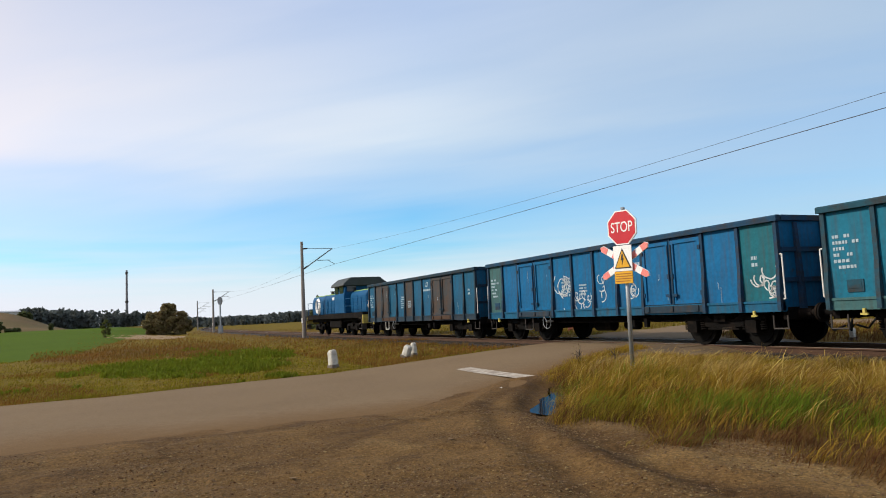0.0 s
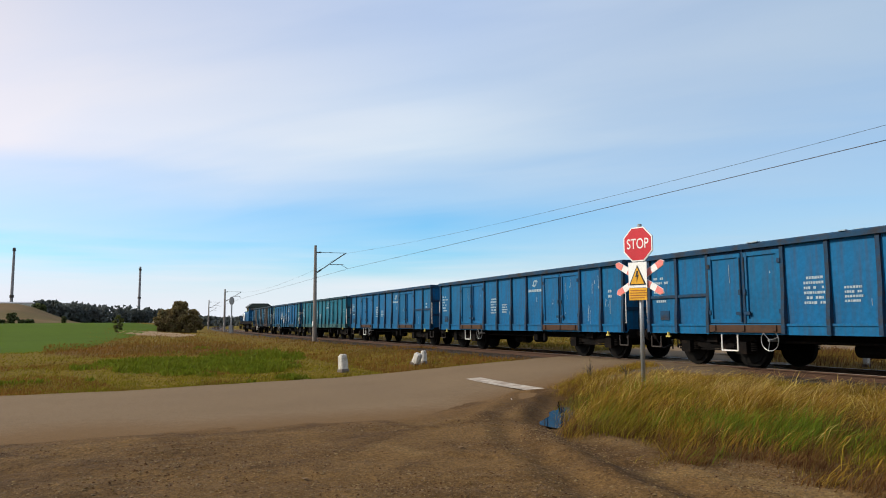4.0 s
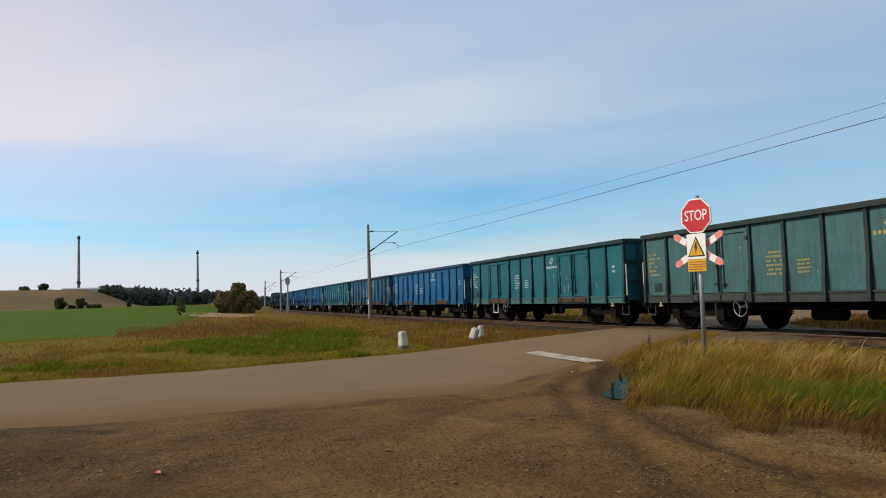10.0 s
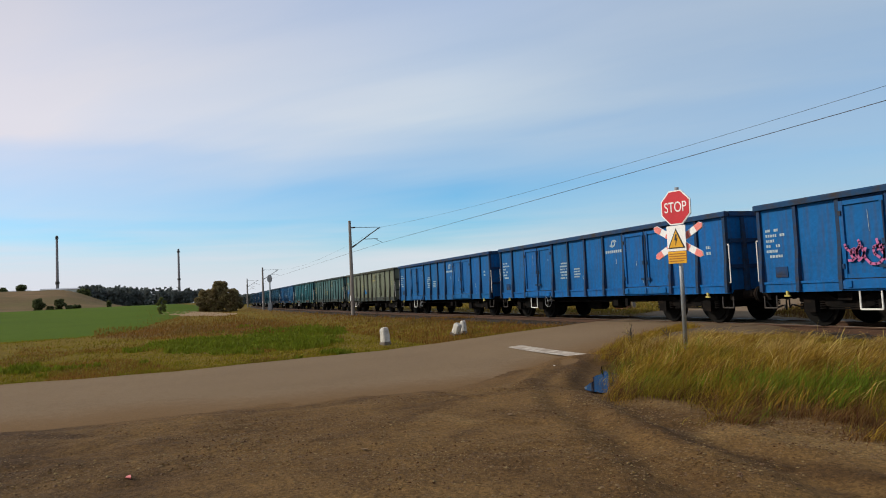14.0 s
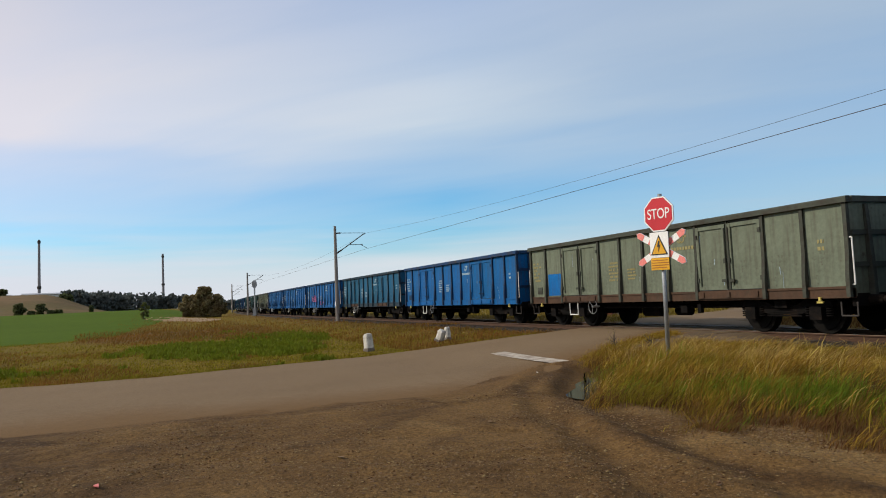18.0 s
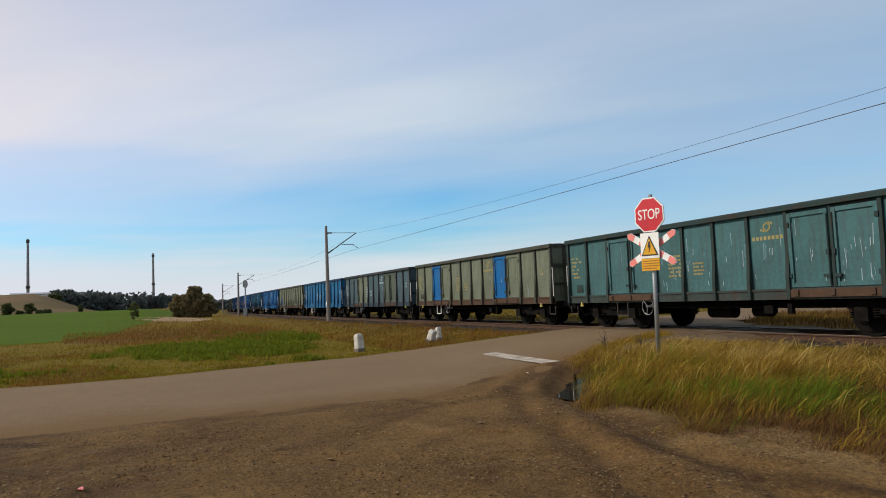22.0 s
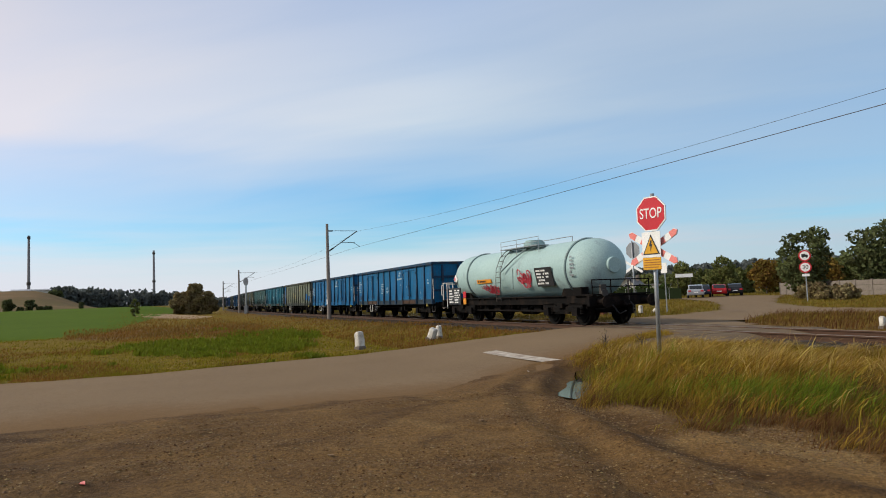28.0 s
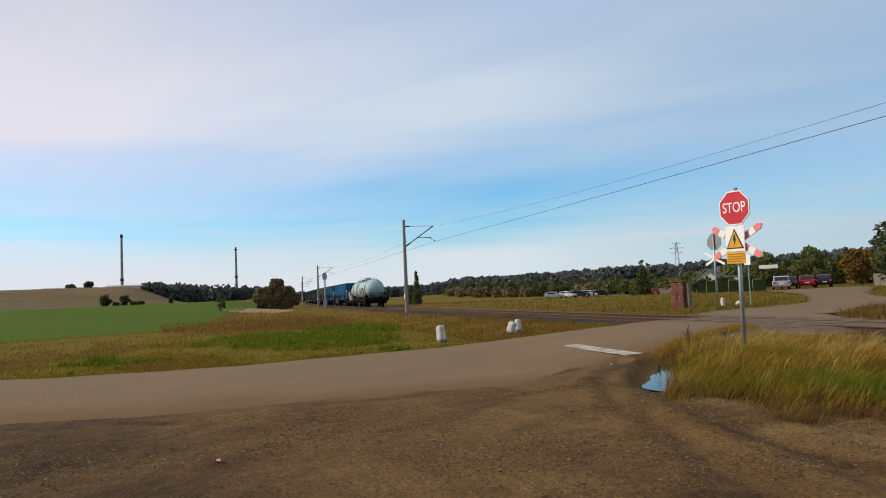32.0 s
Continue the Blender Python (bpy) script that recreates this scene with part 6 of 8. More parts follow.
    for s in (-1, 1):
        for y in (-0.8, 0.8):
            bm = bmesh.new()
            rod(bm, (0, 0, 0), (s * 0.12, 0, 0), 0.14, 16)
            part("headlight", bm, M["steel"], l, at=pose(s * 6.32, y, 1.75))
        bm = bmesh.new()
        for z in (0.45, 0.75, 1.05):
            box(bm, (s * 6.3, -1.25, z), (0.5, 0.3, 0.04))
        box(bm, (s * 6.55, -1.25, 0.75), (0.03, 0.3, 0.75))
        part("end_steps", bm, M["dark_steel"], l)
        bm = bmesh.new()
        box(bm, (s * 6.6, 0, 0.98), (0.16, 2.7, 0.5))
        part("buffer_beam", bm, M["yellow"], l)
        buffer_gear(l, s * 6.6, s, z=0.95)
        b = bogie(l, s * 3.9)
    bm = bmesh.new()
    box(bm, (0, 0, 0.72), (2.6, 2.2, 0.5))
    finish(bm, 0.06)
    part("fuel_tank", bm, M["black_under"], l)
    RIDE.append((l, PITCH * (1 - 3) - 0.8 - 7.1))


build_loco()


def travel(t):
    """How far the train has run by t seconds: it gathers speed slowly."""
    base = ((-6.747e-4 * t + 6.3244e-2) * t + 11.5109) * t - 6.1543
    return base + along((0, 2, 4, 5.5, 7, 9, 13, 16, 19, 25, 27.5, 32), TRAVEL_EASE, t)


TRAVEL_EASE = (-0.28, 0.1, 0.5, 0.3, -0.05, -0.25, -0.48, -0.1, -0.1, 0.18, 0.9, 0.2)


# ---------------------------------------------------------------- signs and posts at the crossing
def text_mesh(words, size, material, parent, m, name="lettering", depth=0.004):
    cu = bpy.data.curves.new(name, "FONT")
    cu.body, cu.size, cu.align_x, cu.align_y, cu.extrude, cu.offset = words, size, "CENTER", "CENTER", depth, size * 0.004
    tmp = bpy.data.objects.new(name, cu)
    scene.collection.objects.link(tmp)
    dg = bpy.context.evaluated_depsgraph_get()
    me = bpy.data.meshes.new_from_object(tmp.evaluated_get(dg))
    bpy.data.objects.remove(tmp)
    me.materials.clear()
    me.materials.append(material)
    ob = new(name, me)
    ob.parent = parent
    ob.matrix_basis = m
    return ob


def octagon(r):
    return [(r * math.cos(math.pi / 8 + i * math.pi / 4), r * math.sin(math.pi / 8 + i * math.pi / 4)) for i in range(8)]


def cross_arm(parent, tilt, y, z, half=0.60):
    """One white board of a saltire with red tips."""
    bm = bmesh.new()
    prism(bm, [(-half + 0.05, -0.055), (half - 0.05, -0.055), (half, 0), (half - 0.05, 0.055), (-half + 0.05, 0.055), (-half, 0)], "Y", 0, 0.02)
    arm = part("cross_arm", bm, M["sign_white"], parent, at=pose(0, y, z, 0, tilt, 0))
    for s in (-1, 1):
        for a, b in ((half * 0.70, half * 0.99),):
            bm = bmesh.new()
            prism(bm, [(s * a, -0.052), (s * (b - 0.05), -0.052), (s * b, 0), (s * (b - 0.05), 0.052), (s * a, 0.052)], "Y", -0.004, 0.0)
            part("red_tip", bm, M["faded_red"], arm)
        bm = bmesh.new()
        box(bm, (s * half * 0.36, -0.002, 0), (0.12, 0.004, 0.104))
        part("red_band", bm, M["faded_red"], arm)


def crossing_sign(m, stop_z, r, cross_z, half, label, plates=True):
    s = thing("crossing_sign", m, label, "road sign")
    bm = bmesh.new()
    rod(bm, (0, 0.05, -0.3), (0, 0.05, stop_z + r + 0.03), 0.035, 14)
    part("pole", bm, M["steel"], s, smooth=True)
    bm = bmesh.new()
    prism(bm, octagon(r), "Y", -0.012, 0.012)
    plate = part("stop_plate", bm, [M["sign_white"]], s, "white-edged red octagon", at=pose(0, 0, stop_z))
    bm = bmesh.new()
    prism(bm, octagon(r * 0.925), "Y", -0.016, -0.013)
    part("red_face", bm, M["sign_red"], plate)
    bm = bmesh.new()
    prism(bm, octagon(r * 0.985), "Y", 0.0125, 0.016)
    part("plate_back", bm, M["sign_back"], plate)
    text_mesh("STOP", r * 0.74, M["sign_white"], plate, pose(0, -0.018, 0, 90, 0, 0) @ Matrix.Diagonal((0.80, 1.06, 1, 1)), "stop_lettering", 0.002)
    for z in (-0.35 * r, 0.35 * r):
        bm = bmesh.new()
        box(bm, (0, 0.045, z), (0.12, 0.06, 0.035))
        part("clamp", bm, M["steel"], plate)
    for tilt in (-29, 29):
        cross_arm(s, tilt, 0.0 if tilt > 0 else 0.021, cross_z, half)
    if plates:
        bm = bmesh.new()
        box(bm, (0, -0.03, 0), (0.365, 0.012, 0.42))
        finish(bm, 0.003)
        p = part("voltage_plate", bm, M["sign_white"], s, "white plate with amber high-voltage triangle", at=pose(0, 0, cross_z + 0.05))
        bm = bmesh.new()
        prism(bm, [(-0.165, -0.165), (0.165, -0.165), (0, 0.165)], "Y", -0.042, -0.0365)
        part("black_triangle", bm, M["sign_black"], p)
        bm = bmesh.new()
        prism(bm, [(-0.135, -0.148), (0.135, -0.148), (0, 0.125)], "Y", -0.047, -0.0425)
        part("amber_triangle", bm, M["sign_yellow"], p)
        bm = bmesh.new()
        prism(bm, [(-0.008, 0.07), (0.022, 0.065), (0.008, 0.0), (0.03, 0.002), (-0.012, -0.115), (-0.004, -0.03), (-0.030, -0.03)], "Y", -0.052, -0.0475)
        part("lightning_mark", bm, M["sign_black"], p)
        bm = bmesh.new()
        box(bm, (0, -0.03, 0), (0.355, 0.012, 0.20))
        finish(bm, 0.003)
        q = part("warning_plate", bm, M["sign_yellow"], s, "amber plate with lines of small writing", at=pose(0, 0, cross_z - 0.265))
        rng = random.Random(5)
        for i in range(4):
            bm = bmesh.new()
            box(bm, (rng.uniform(-0.015, 0.015), -0.038, 0.06 - i * 0.04), (rng.uniform(0.24, 0.33), 0.003, 0.014))
            part("writing_bar", bm, M["amber_ink"], q)
    return s


crossing_sign(pose(-9.50, 7.83, 0.05, 0, 0.6, 14), 2.61, 0.308, 2.05, 0.54, "red stop sign over a crossing saltire on a steel pole")


def far_sign():
    s = crossing_sign(pose(-27.0, 21.1, 0.25, 0, 0, 195), 3.0, 0.40, 2.25, 0.60, "grey back of a stop sign with crossing saltire", False)
    return s


far_sign()
for x, y, z, w, h in ((-27.6, 23.4, 2.45, 0.34, 0.5),):
    s = thing("plate_post", pose(x, y, 0.22, 0, 0, 190), "thin steel post with a small white plate", "road sign")
    bm = bmesh.new()
    rod(bm, (0, 0, 0), (0, 0, z), 0.03, 10)
    part("pole", bm, M["steel"], s)
    bm = bmesh.new()
    box(bm, (0, 0.045, z - h / 2), (w, 0.02, h))
    part("plate", bm, M["sign_white"], s)


def limit_sign():
    s = thing("traffic_sign", pose(-32.6, 38.8, 0.22, 0, 0, 40), "two round prohibition signs on a steel post", "road sign")
    bm = bmesh.new()
    rod(bm, (0, 0.05, 0), (0, 0.05, 3.35), 0.035, 10)
    part("pole", bm, M["steel"], s)
    for z, nm in ((2.95, "no_lorries_disc"), (2.22, "limit_disc")):
        bm = bmesh.new()
        rod(bm, (0, 0.012, 0), (0, -0.008, 0), 0.36, 28)
        d = part(nm, bm, M["sign_red"], s, "white disc with a red rim", at=pose(0, 0, z))
        bm = bmesh.new()
        rod(bm, (0, -0.009, 0), (0, -0.013, 0), 0.28, 28)
        part("white_face", bm, M["sign_white"], d)
        if nm == "limit_disc":
            text_mesh("30", 0.36, M["sign_black"], d, pose(0, -0.016, 0, 90, 0, 0), "limit_lettering", 0.002)
        else:
            bm = bmesh.new()
            prism(bm, [(-0.18, -0.08), (0.19, -0.08), (0.19, 0.0), (0.13, 0.07), (0.05, 0.07), (0.05, 0.11), (-0.18, 0.11)], "Y", -0.019, -0.014)
            for x in (-0.1, 0.11):
                rod(bm, (x, -0.014, -0.09), (x, -0.019, -0.09), 0.045, 12)
            part("lorry_mark", bm, M["sign_black"], d)
    bm = bmesh.new()
    box(bm, (0, 0, 1.72), (0.42, 0.016, 0.16))
    part("sub_plate", bm, M["sign_white"], s)


limit_sign()


def marker_post(x, y, z, h, lean, label, w=0.30, turn=0):
    """A squat whitewashed concrete post with a worn, chipped head."""
    bm = bmesh.new()
    n = 10
    rows = []
    for k, (zz, s) in enumerate(((-0.25, 1.0), (h * 0.5, 0.97), (h * 0.86, 0.93), (h * 0.96, 0.78), (h, 0.45))):
        rows.append([bm.verts.new((s * w / 2 * math.copysign(abs(math.cos(a)) ** 0.6, math.cos(a)) + 0.030 * noise.noise((i * 1.3, k * 0.9, x)),
                                   s * w / 2 * math.copysign(abs(math.sin(a)) ** 0.6, math.sin(a)) + 0.030 * noise.noise((i * 1.3, k * 0.9, y)), zz + (0.03 * noise.noise((i * 0.7, x, 2)) if k > 2 else 0)))
                     for i, a in ((i, 2 * math.pi * i / n) for i in range(n))])
    for a, b in zip(rows, rows[1:]):
        for i in range(n):
            bm.faces.new((a[i], a[(i + 1) % n], b[(i + 1) % n], b[i]))
    bm.faces.new(rows[-1])
    bm.faces.new(rows[0][::-1])
    p = thing("marker_post", pose(x, y, z, lean[0], lean[1], turn), label, "marker post", "white posts at the crossing")
    part("shaft", bm, M["chalk"], p)
    bm = bmesh.new()
    box(bm, (0, 0, 0.02), (w * 1.03, w * 1.03, 0.1))
    finish(bm, 0.01)
    part("stained_foot", bm, M["concrete"], p)
    return p


marker_post(-20.75, 6.05, -0.03, 0.50, (2, -3), "whitewashed concrete marker post in the verge", 0.25, 20)
marker_post(-21.8, 8.75, 0.04, 0.40, (6, 24), "leaning whitewashed marker post in dry grass", 0.26, 40)
marker_post(-21.9, 9.10, 0.06, 0.42, (-4, -8), "small whitewashed marker post behind another", 0.18, 15)
marker_post(-28.2, 22.3, 0.22, 0.44, (0, 2), "whitewashed marker post beyond the tracks", 0.19, 10)
marker_post(-28.6, 23.4, 0.22, 0.28, (0, 35), "fallen whitewashed marker post in the grass", 0.19, 30)
marker_post(-12.6, 17.6, 0.20, 0.30, (4, 5), "small white stone post beside the rails", 0.15, 0)

# stop line on the road
for i in range(1):
    bm = bmesh.new()
    n = 12
    top = []
    for k in range(n + 1):
        t = k / n
        x, y = -14.85 + 2.95 * t, 7.42 - 0.12 * t - 0.05 * math.sin(t * 3.1)
        for d in (-0.20, 0.20):
            dd = d * (1 - 0.15 * abs(noise.noise((k, d, 2))))
            top.append(bm.verts.new((x, y + dd, road_z(y + dd) + 0.036)))
    for k in range(n):
        bm.faces.new((top[2 * k], top[2 * k + 2], top[2 * k + 3], top[2 * k + 1]))
    single("stop_line", bm, M["road_paint"], pose(0, 0, 0), "worn white stop line on asphalt", "road marking", kind="structure")


# ---------------------------------------------------------------- catenary
def catenary_mast(x, y, z0, ztop, label, arm_y, z_arm, z_contact, heading=0, thick=0.26):
    m = thing("catenary_mast", pose(x, y, z0, 0, 0, heading), label, "catenary mast", "masts along the railway")
    bm = bmesh.new()
    h = ztop - z0
    rod(bm, (0, 0, -0.4), (0, 0, h), thick * 0.62, 10, thick * 0.36)
    part("mast", bm, M["mast_concrete"], m)
    bm = bmesh.new()
    box(bm, (0, -thick * 0.5, 1.35), (0.24, 0.02, 0.34))
    part("number_plate", bm, M["sign_white"], m, "small white plate")
    a = arm_y - y
    zc = z_arm - z0
    bm = bmesh.new()
    pipe(bm, [(0, 0.1, zc - 1.45), (0, a, zc)], 0.035)
    part("bracket_tube", bm, M["dark_steel"], m)
    bm = bmesh.new()
    rod(bm, (0, 0.08, zc), (0, a - 0.1, zc), 0.018, 6)
    part("tie_rod", bm, M["dark_steel"], m)
    bm = bmesh.new()
    rod(bm, (0, 0.1, zc - 0.02), (0, 0.4, zc), 0.05, 8)
    rod(bm, (0, 0.12, zc - 1.42), (0, 0.42, zc - 1.23), 0.055, 8)
    part("insulator", bm, M["dark_steel"], m)
    k = z_contact - z0 + 0.28
    bm = bmesh.new()
    pipe(bm, [(0, a * 0.48, k), (0, a * 0.92, k + 0.02)], 0.022)
    pipe(bm, [(0, a * 0.84, k + 0.01), (0, a + 0.15, k - 0.27)], 0.016)
    part("steady_arm", bm, M["dark_steel"], m)
    return m


catenary_mast(-49.3, 12.1, 0.0, 6.86, "brown concrete catenary mast with bracket arm", 14.3, 6.38, 5.25)
catenary_mast(-111.5, track_y(-111.5) - 2.5, 0.0, 6.6, "far catenary mast beside the curving track", track_y(-111.5) - 0.1, 6.2, 5.2, 0, 0.3)
catenary_mast(-172.0, track_y(-172) - 2.5, 0.3, 6.9, "far catenary mast beside the curving track", track_y(-172), 6.4, 5.3, 3, 0.3)
catenary_mast(-233.0, track_y(-233) - 2.5, 0.5, 7.0, "far catenary mast beside the curving track", track_y(-233), 6.4, 5.3, 5, 0.3)


def wire(name, stations, r, label):
    w = bmesh.new()
    pts = []
    for (x0, z0, s0), (x1, z1, s1) in zip(stations, stations[1:]):
        n = 24
        for i in range(n + (x1 == stations[-1][0])):
            t = i / n
            pts.append((x0 + (x1 - x0) * t, track_y(x0 + (x1 - x0) * t), z0 + (z1 - z0) * t - 4 * s0 * t * (1 - t)))
    pipe(w, pts, r, 5)
    single(name, w, M["dark_steel"], pose(0, 0, 0), label, "overhead wire")


wire("contact_wire", [(60, 5.1, 0.1), (20.7, 5.15, 0.10), (-49.3, 5.25, 0.10), (-111.5, 5.2, 0.05), (-172, 5.3, 0)], 0.009, "taut copper contact wire over the track")
wire("messenger_wire", [(60, 6.2, 0.5), (20.7, 6.12, 0.84), (-49.3, 6.38, 0.8), (-111.5, 6.2, 0.5), (-172, 6.4, 0)], 0.005, "sagging messenger wire over the track")


def rail_signal():
    s = thing("railway_signal", pose(-99, track_y(-99) - 2.6, 0.1, 0, 0, 60), "grey railway signal with oval head", "railway signal")
    bm = bmesh.new()
    rod(bm, (0, 0, -0.3), (0, 0, 3.9), 0.10, 10)
    part("post", bm, M["steel"], s)
    bm = bmesh.new()
    prism(bm, [(0.34 * math.cos(a), 0.55 * math.sin(a)) for a in (2 * math.pi * i / 18 for i in range(18))], "Y", -0.06, 0.06)
    part("head", bm, M["sign_back"], s, "oval signal head", at=pose(0, 0, 4.35))
    bm = bmesh.new()
    box(bm, (0, 0, 0.55), (0.5, 0.4, 1.1))
    part("relay_box", bm, M["sign_back"], s)


rail_signal()


# ---------------------------------------------------------------- plants
def leaf_cloud(blobs, n, size, rng, up=0.3):
    """Many small leaf faces round the given centres (x, y, z, rx, rz)."""
    verts, faces = [], []
    tot = sum(b[3] * b[3] * b[4] for b in blobs)
    for bx, by, bz, br, bh in blobs:
        for _ in range(max(3, int(n * br * br * bh / tot))):
            while True:
                u, v, w = rng.uniform(-1, 1), rng.uniform(-1, 1), rng.uniform(-1, 1)
                q = u * u + v * v + w * w
                if 0.15 < q < 1:
                    break
            q = math.sqrt(q) ** 0.5
            c = Vector((bx + u / q * br * rng.uniform(0.75, 1.08) * q, by + v / q * br * rng.uniform(0.75, 1.08) * q, bz + w / q * bh * q))
            s = size * rng.uniform(0.5, 1.3)
            a = Vector((rng.gauss(0, 1), rng.gauss(0, 1), rng.gauss(0, 1))).normalized()
            b = a.cross(Vector((rng.gauss(0, 1), rng.gauss(0, 1), rng.gauss(0, 1)))).normalized()
            k = len(verts)
            verts += [tuple(c - a * s), tuple(c + b * s * 0.6), tuple(c + a * s), tuple(c - b * s * 0.6)]
            faces.append((k, k + 1, k + 2, k + 3))
    return verts, faces


def mesh_part(name, verts, faces, material, parent):
    me = bpy.data.meshes.new(name)
    me.from_pydata(verts, [], faces)
    me.materials.append(material)
    ob = new(name, me)
    ob.parent = parent
    return ob


def tree(x, y, h, spread, seed, label, leaf="leaf", leaves=1600, size=0.28, conifer=False, category="tree", crown_from=0.25, z=None):
    rng = random.Random(seed)
    t = thing("tree" if category == "tree" else "bush", pose(x, y, ground_z(x, y) if z is None else z, 0, 0, rng.uniform(0, 360)), label, category, "")
    bm = bmesh.new()
    blobs = []
    if conifer:
        rod(bm, (0, 0, -0.2), (0, 0, h * 0.97), h * 0.016 + 0.03, 8, 0.02)
        n = 14
        for i in range(n):
            q = crown_from + (1 - crown_from) * i / n
            r = spread * (1 - i / n) ** 0.85 * rng.uniform(0.75, 1.1) + 0.12
            a0 = rng.uniform(0, 6.3)
            for k in range(4):
                a = a0 + k * 1.57 + rng.uniform(-0.3, 0.3)
                blobs.append((0.55 * r * math.cos(a), 0.55 * r * math.sin(a), h * q, 0.55 * r, h * 0.05))
                rod(bm, (0, 0, h * q), (0.8 * r * math.cos(a), 0.8 * r * math.sin(a), h * q - 0.05 * r), 0.02, 5, 0.008)
    else:
        trunk_h = h * (crown_from + 0.25)
        bend = [(0, 0, -0.2), (rng.uniform(-0.1, 0.1) * spread, rng.uniform(-0.1, 0.1) * spread, trunk_h * 0.5), (rng.uniform(-0.15, 0.15) * spread, rng.uniform(-0.15, 0.15) * spread, trunk_h)]
        r0 = 0.022 * h + 0.02
        for i, (a, b) in enumerate(zip(bend, bend[1:])):
            rod(bm, a, b, r0 * (1 - 0.3 * i), 8, r0 * (0.7 - 0.3 * i))
        n = (9 + int(spread * 1.5)) * (3 if leaf == "leaf_olive" and h > 2 else 1)
        for i in range(n):
            a = i * 2.4 + rng.uniform(-0.4, 0.4)
            zz = h * (crown_from + (0.95 - crown_from) * (i + 0.5) / n)
            env = math.sin(math.pi * min(0.98, max(0.12, (zz / h - crown_from * 0.6) / (1.05 - crown_from * 0.6)))) ** 0.6
            r = spread * env * rng.uniform(0.35, 0.75)
            c = (r * math.cos(a), r * math.sin(a), zz)
            q = rng.uniform(0.30, 0.52) * spread * (0.55 + 0.45 * env) * (0.72 if n > 20 else 1.0)
            blobs.append((*c, q, q * rng.uniform(0.55, 0.9)))
            rod(bm, (bend[-1][0] * 0.6, bend[-1][1] * 0.6, min(trunk_h, zz * 0.75)), c, r0 * 0.35, 5, r0 * 0.10)
        blobs.append((0, 0, h * 0.9, spread * 0.35, h * 0.09))
    part("trunk", bm, M["bark"], t)
    mesh_part("crown", *leaf_cloud(blobs, leaves, size, rng), M[leaf], t)
    return t


def woods(name, line, count, height, depth, leaf, label, seed, quads=46, size=1.1, low=0.0, conifers=0.35, uneven=0.33, wide=1.0):
    """A far wood of many single crowns."""
    rng = random.Random(seed)
    verts, faces = [], []
    for _ in range(count):
        q = rng.random() * (len(line) - 1)
        i = min(int(q), len(line) - 2)
        f = q - i
        x = line[i][0] + (line[i + 1][0] - line[i][0]) * f
        y = line[i][1] + (line[i + 1][1] - line[i][1]) * f
        d = math.hypot(x, y)
        k = 1 + rng.uniform(0, depth) / d
        x, y = x * k, y * k
        h = (line[i][2] + (line[i + 1][2] - line[i][2]) * f) * rng.uniform(1.05 - uneven, 1.05) * (1 + 0.12 * noise.noise((x * 0.03, y * 0.03, 3)))
        r = h * rng.uniform(0.20, 0.34) * wide
        z0 = ground_z(x, y)
        con = rng.random() < conifers
        for _ in range(quads):
            v = rng.random() ** 0.8
            rr = r * ((1 - v) if con else math.sqrt(max(0.05, 1 - (2 * v - 0.95) ** 2))) * math.sqrt(rng.random())
            a = rng.uniform(0, 6.283)
            c = Vector((x + rr * math.cos(a), y + rr * math.sin(a), z0 + h * (low + (1 - low) * v)))
            s = size * rng.uniform(0.5, 1.2)
            p = Vector((rng.gauss(0, 1), rng.gauss(0, 1), rng.gauss(0, 1))).normalized()
            o = p.cross(Vector((rng.gauss(0, 1), rng.gauss(0, 1), rng.gauss(0, 1)))).normalized()
            n = len(verts)
            verts += [tuple(c - p * s), tuple(c + o * s * 0.7), tuple(c + p * s), tuple(c - o * s * 0.7)]
            faces.append((n, n + 1, n + 2, n + 3))
    return sheet(name, verts, faces, M[leaf], label, "woods", "stuff")


woods("wood_left", [(-600, 25, 11), (-560, -14, 12), (-556, -30, 14), (-548, -48, 12), (-545, -58, 8)], 300, 12, 40, "wood_hazed", "dark mixed wood beyond the fields", 1, 60, 1.3)
woods("wood_behind_bush", [(-330, 22, 4.2), (-340, 60, 4.4), (-380, 95, 5.6), (-430, 136, 8.4)], 300, 9, 60, "wood_hazed", "far wood beyond the curve of the line", 2, 50, 1.0, 0.0, 0.2, 0.3, 1.8)
woods("wood_right", [(-430, 136, 9.6), (-360, 155, 9.0), (-306, 169, 9.2), (-260, 190, 9.4), (-220, 215, 10.8), (-170, 240, 11.5), (-90, 260, 12.0), (20, 260, 12.0)], 1100, 11, 70, "wood_hazed",
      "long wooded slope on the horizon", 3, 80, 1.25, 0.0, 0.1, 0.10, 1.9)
woods("thicket_row", [(-262, 82, 5.0), (-230, 84, 5.0), (-190, 88, 4.6), (-165, 96, 4.4), (-148, 98, 4.2), (-126, 96, 4.2), (-110, 92, 4.0), (-96, 86, 4.0)], 150, 5, 30, "leaf_dark",
      "row of dark garden trees beyond the meadow", 4, 190, 0.60, 0.0, 0.05, 0.4, 2.2)
woods("thicket_brown", [(-250, 78, 3.6), (-210, 80, 3.4), (-170, 90, 3.6), (-150, 94, 3.2), (-124, 92, 3.4), (-104, 86, 3.2)], 90, 5, 24, "leaf_olive", "brownish garden shrubs beyond the meadow", 6, 160, 0.5, 0.0, 0.0, 0.4, 2.2)
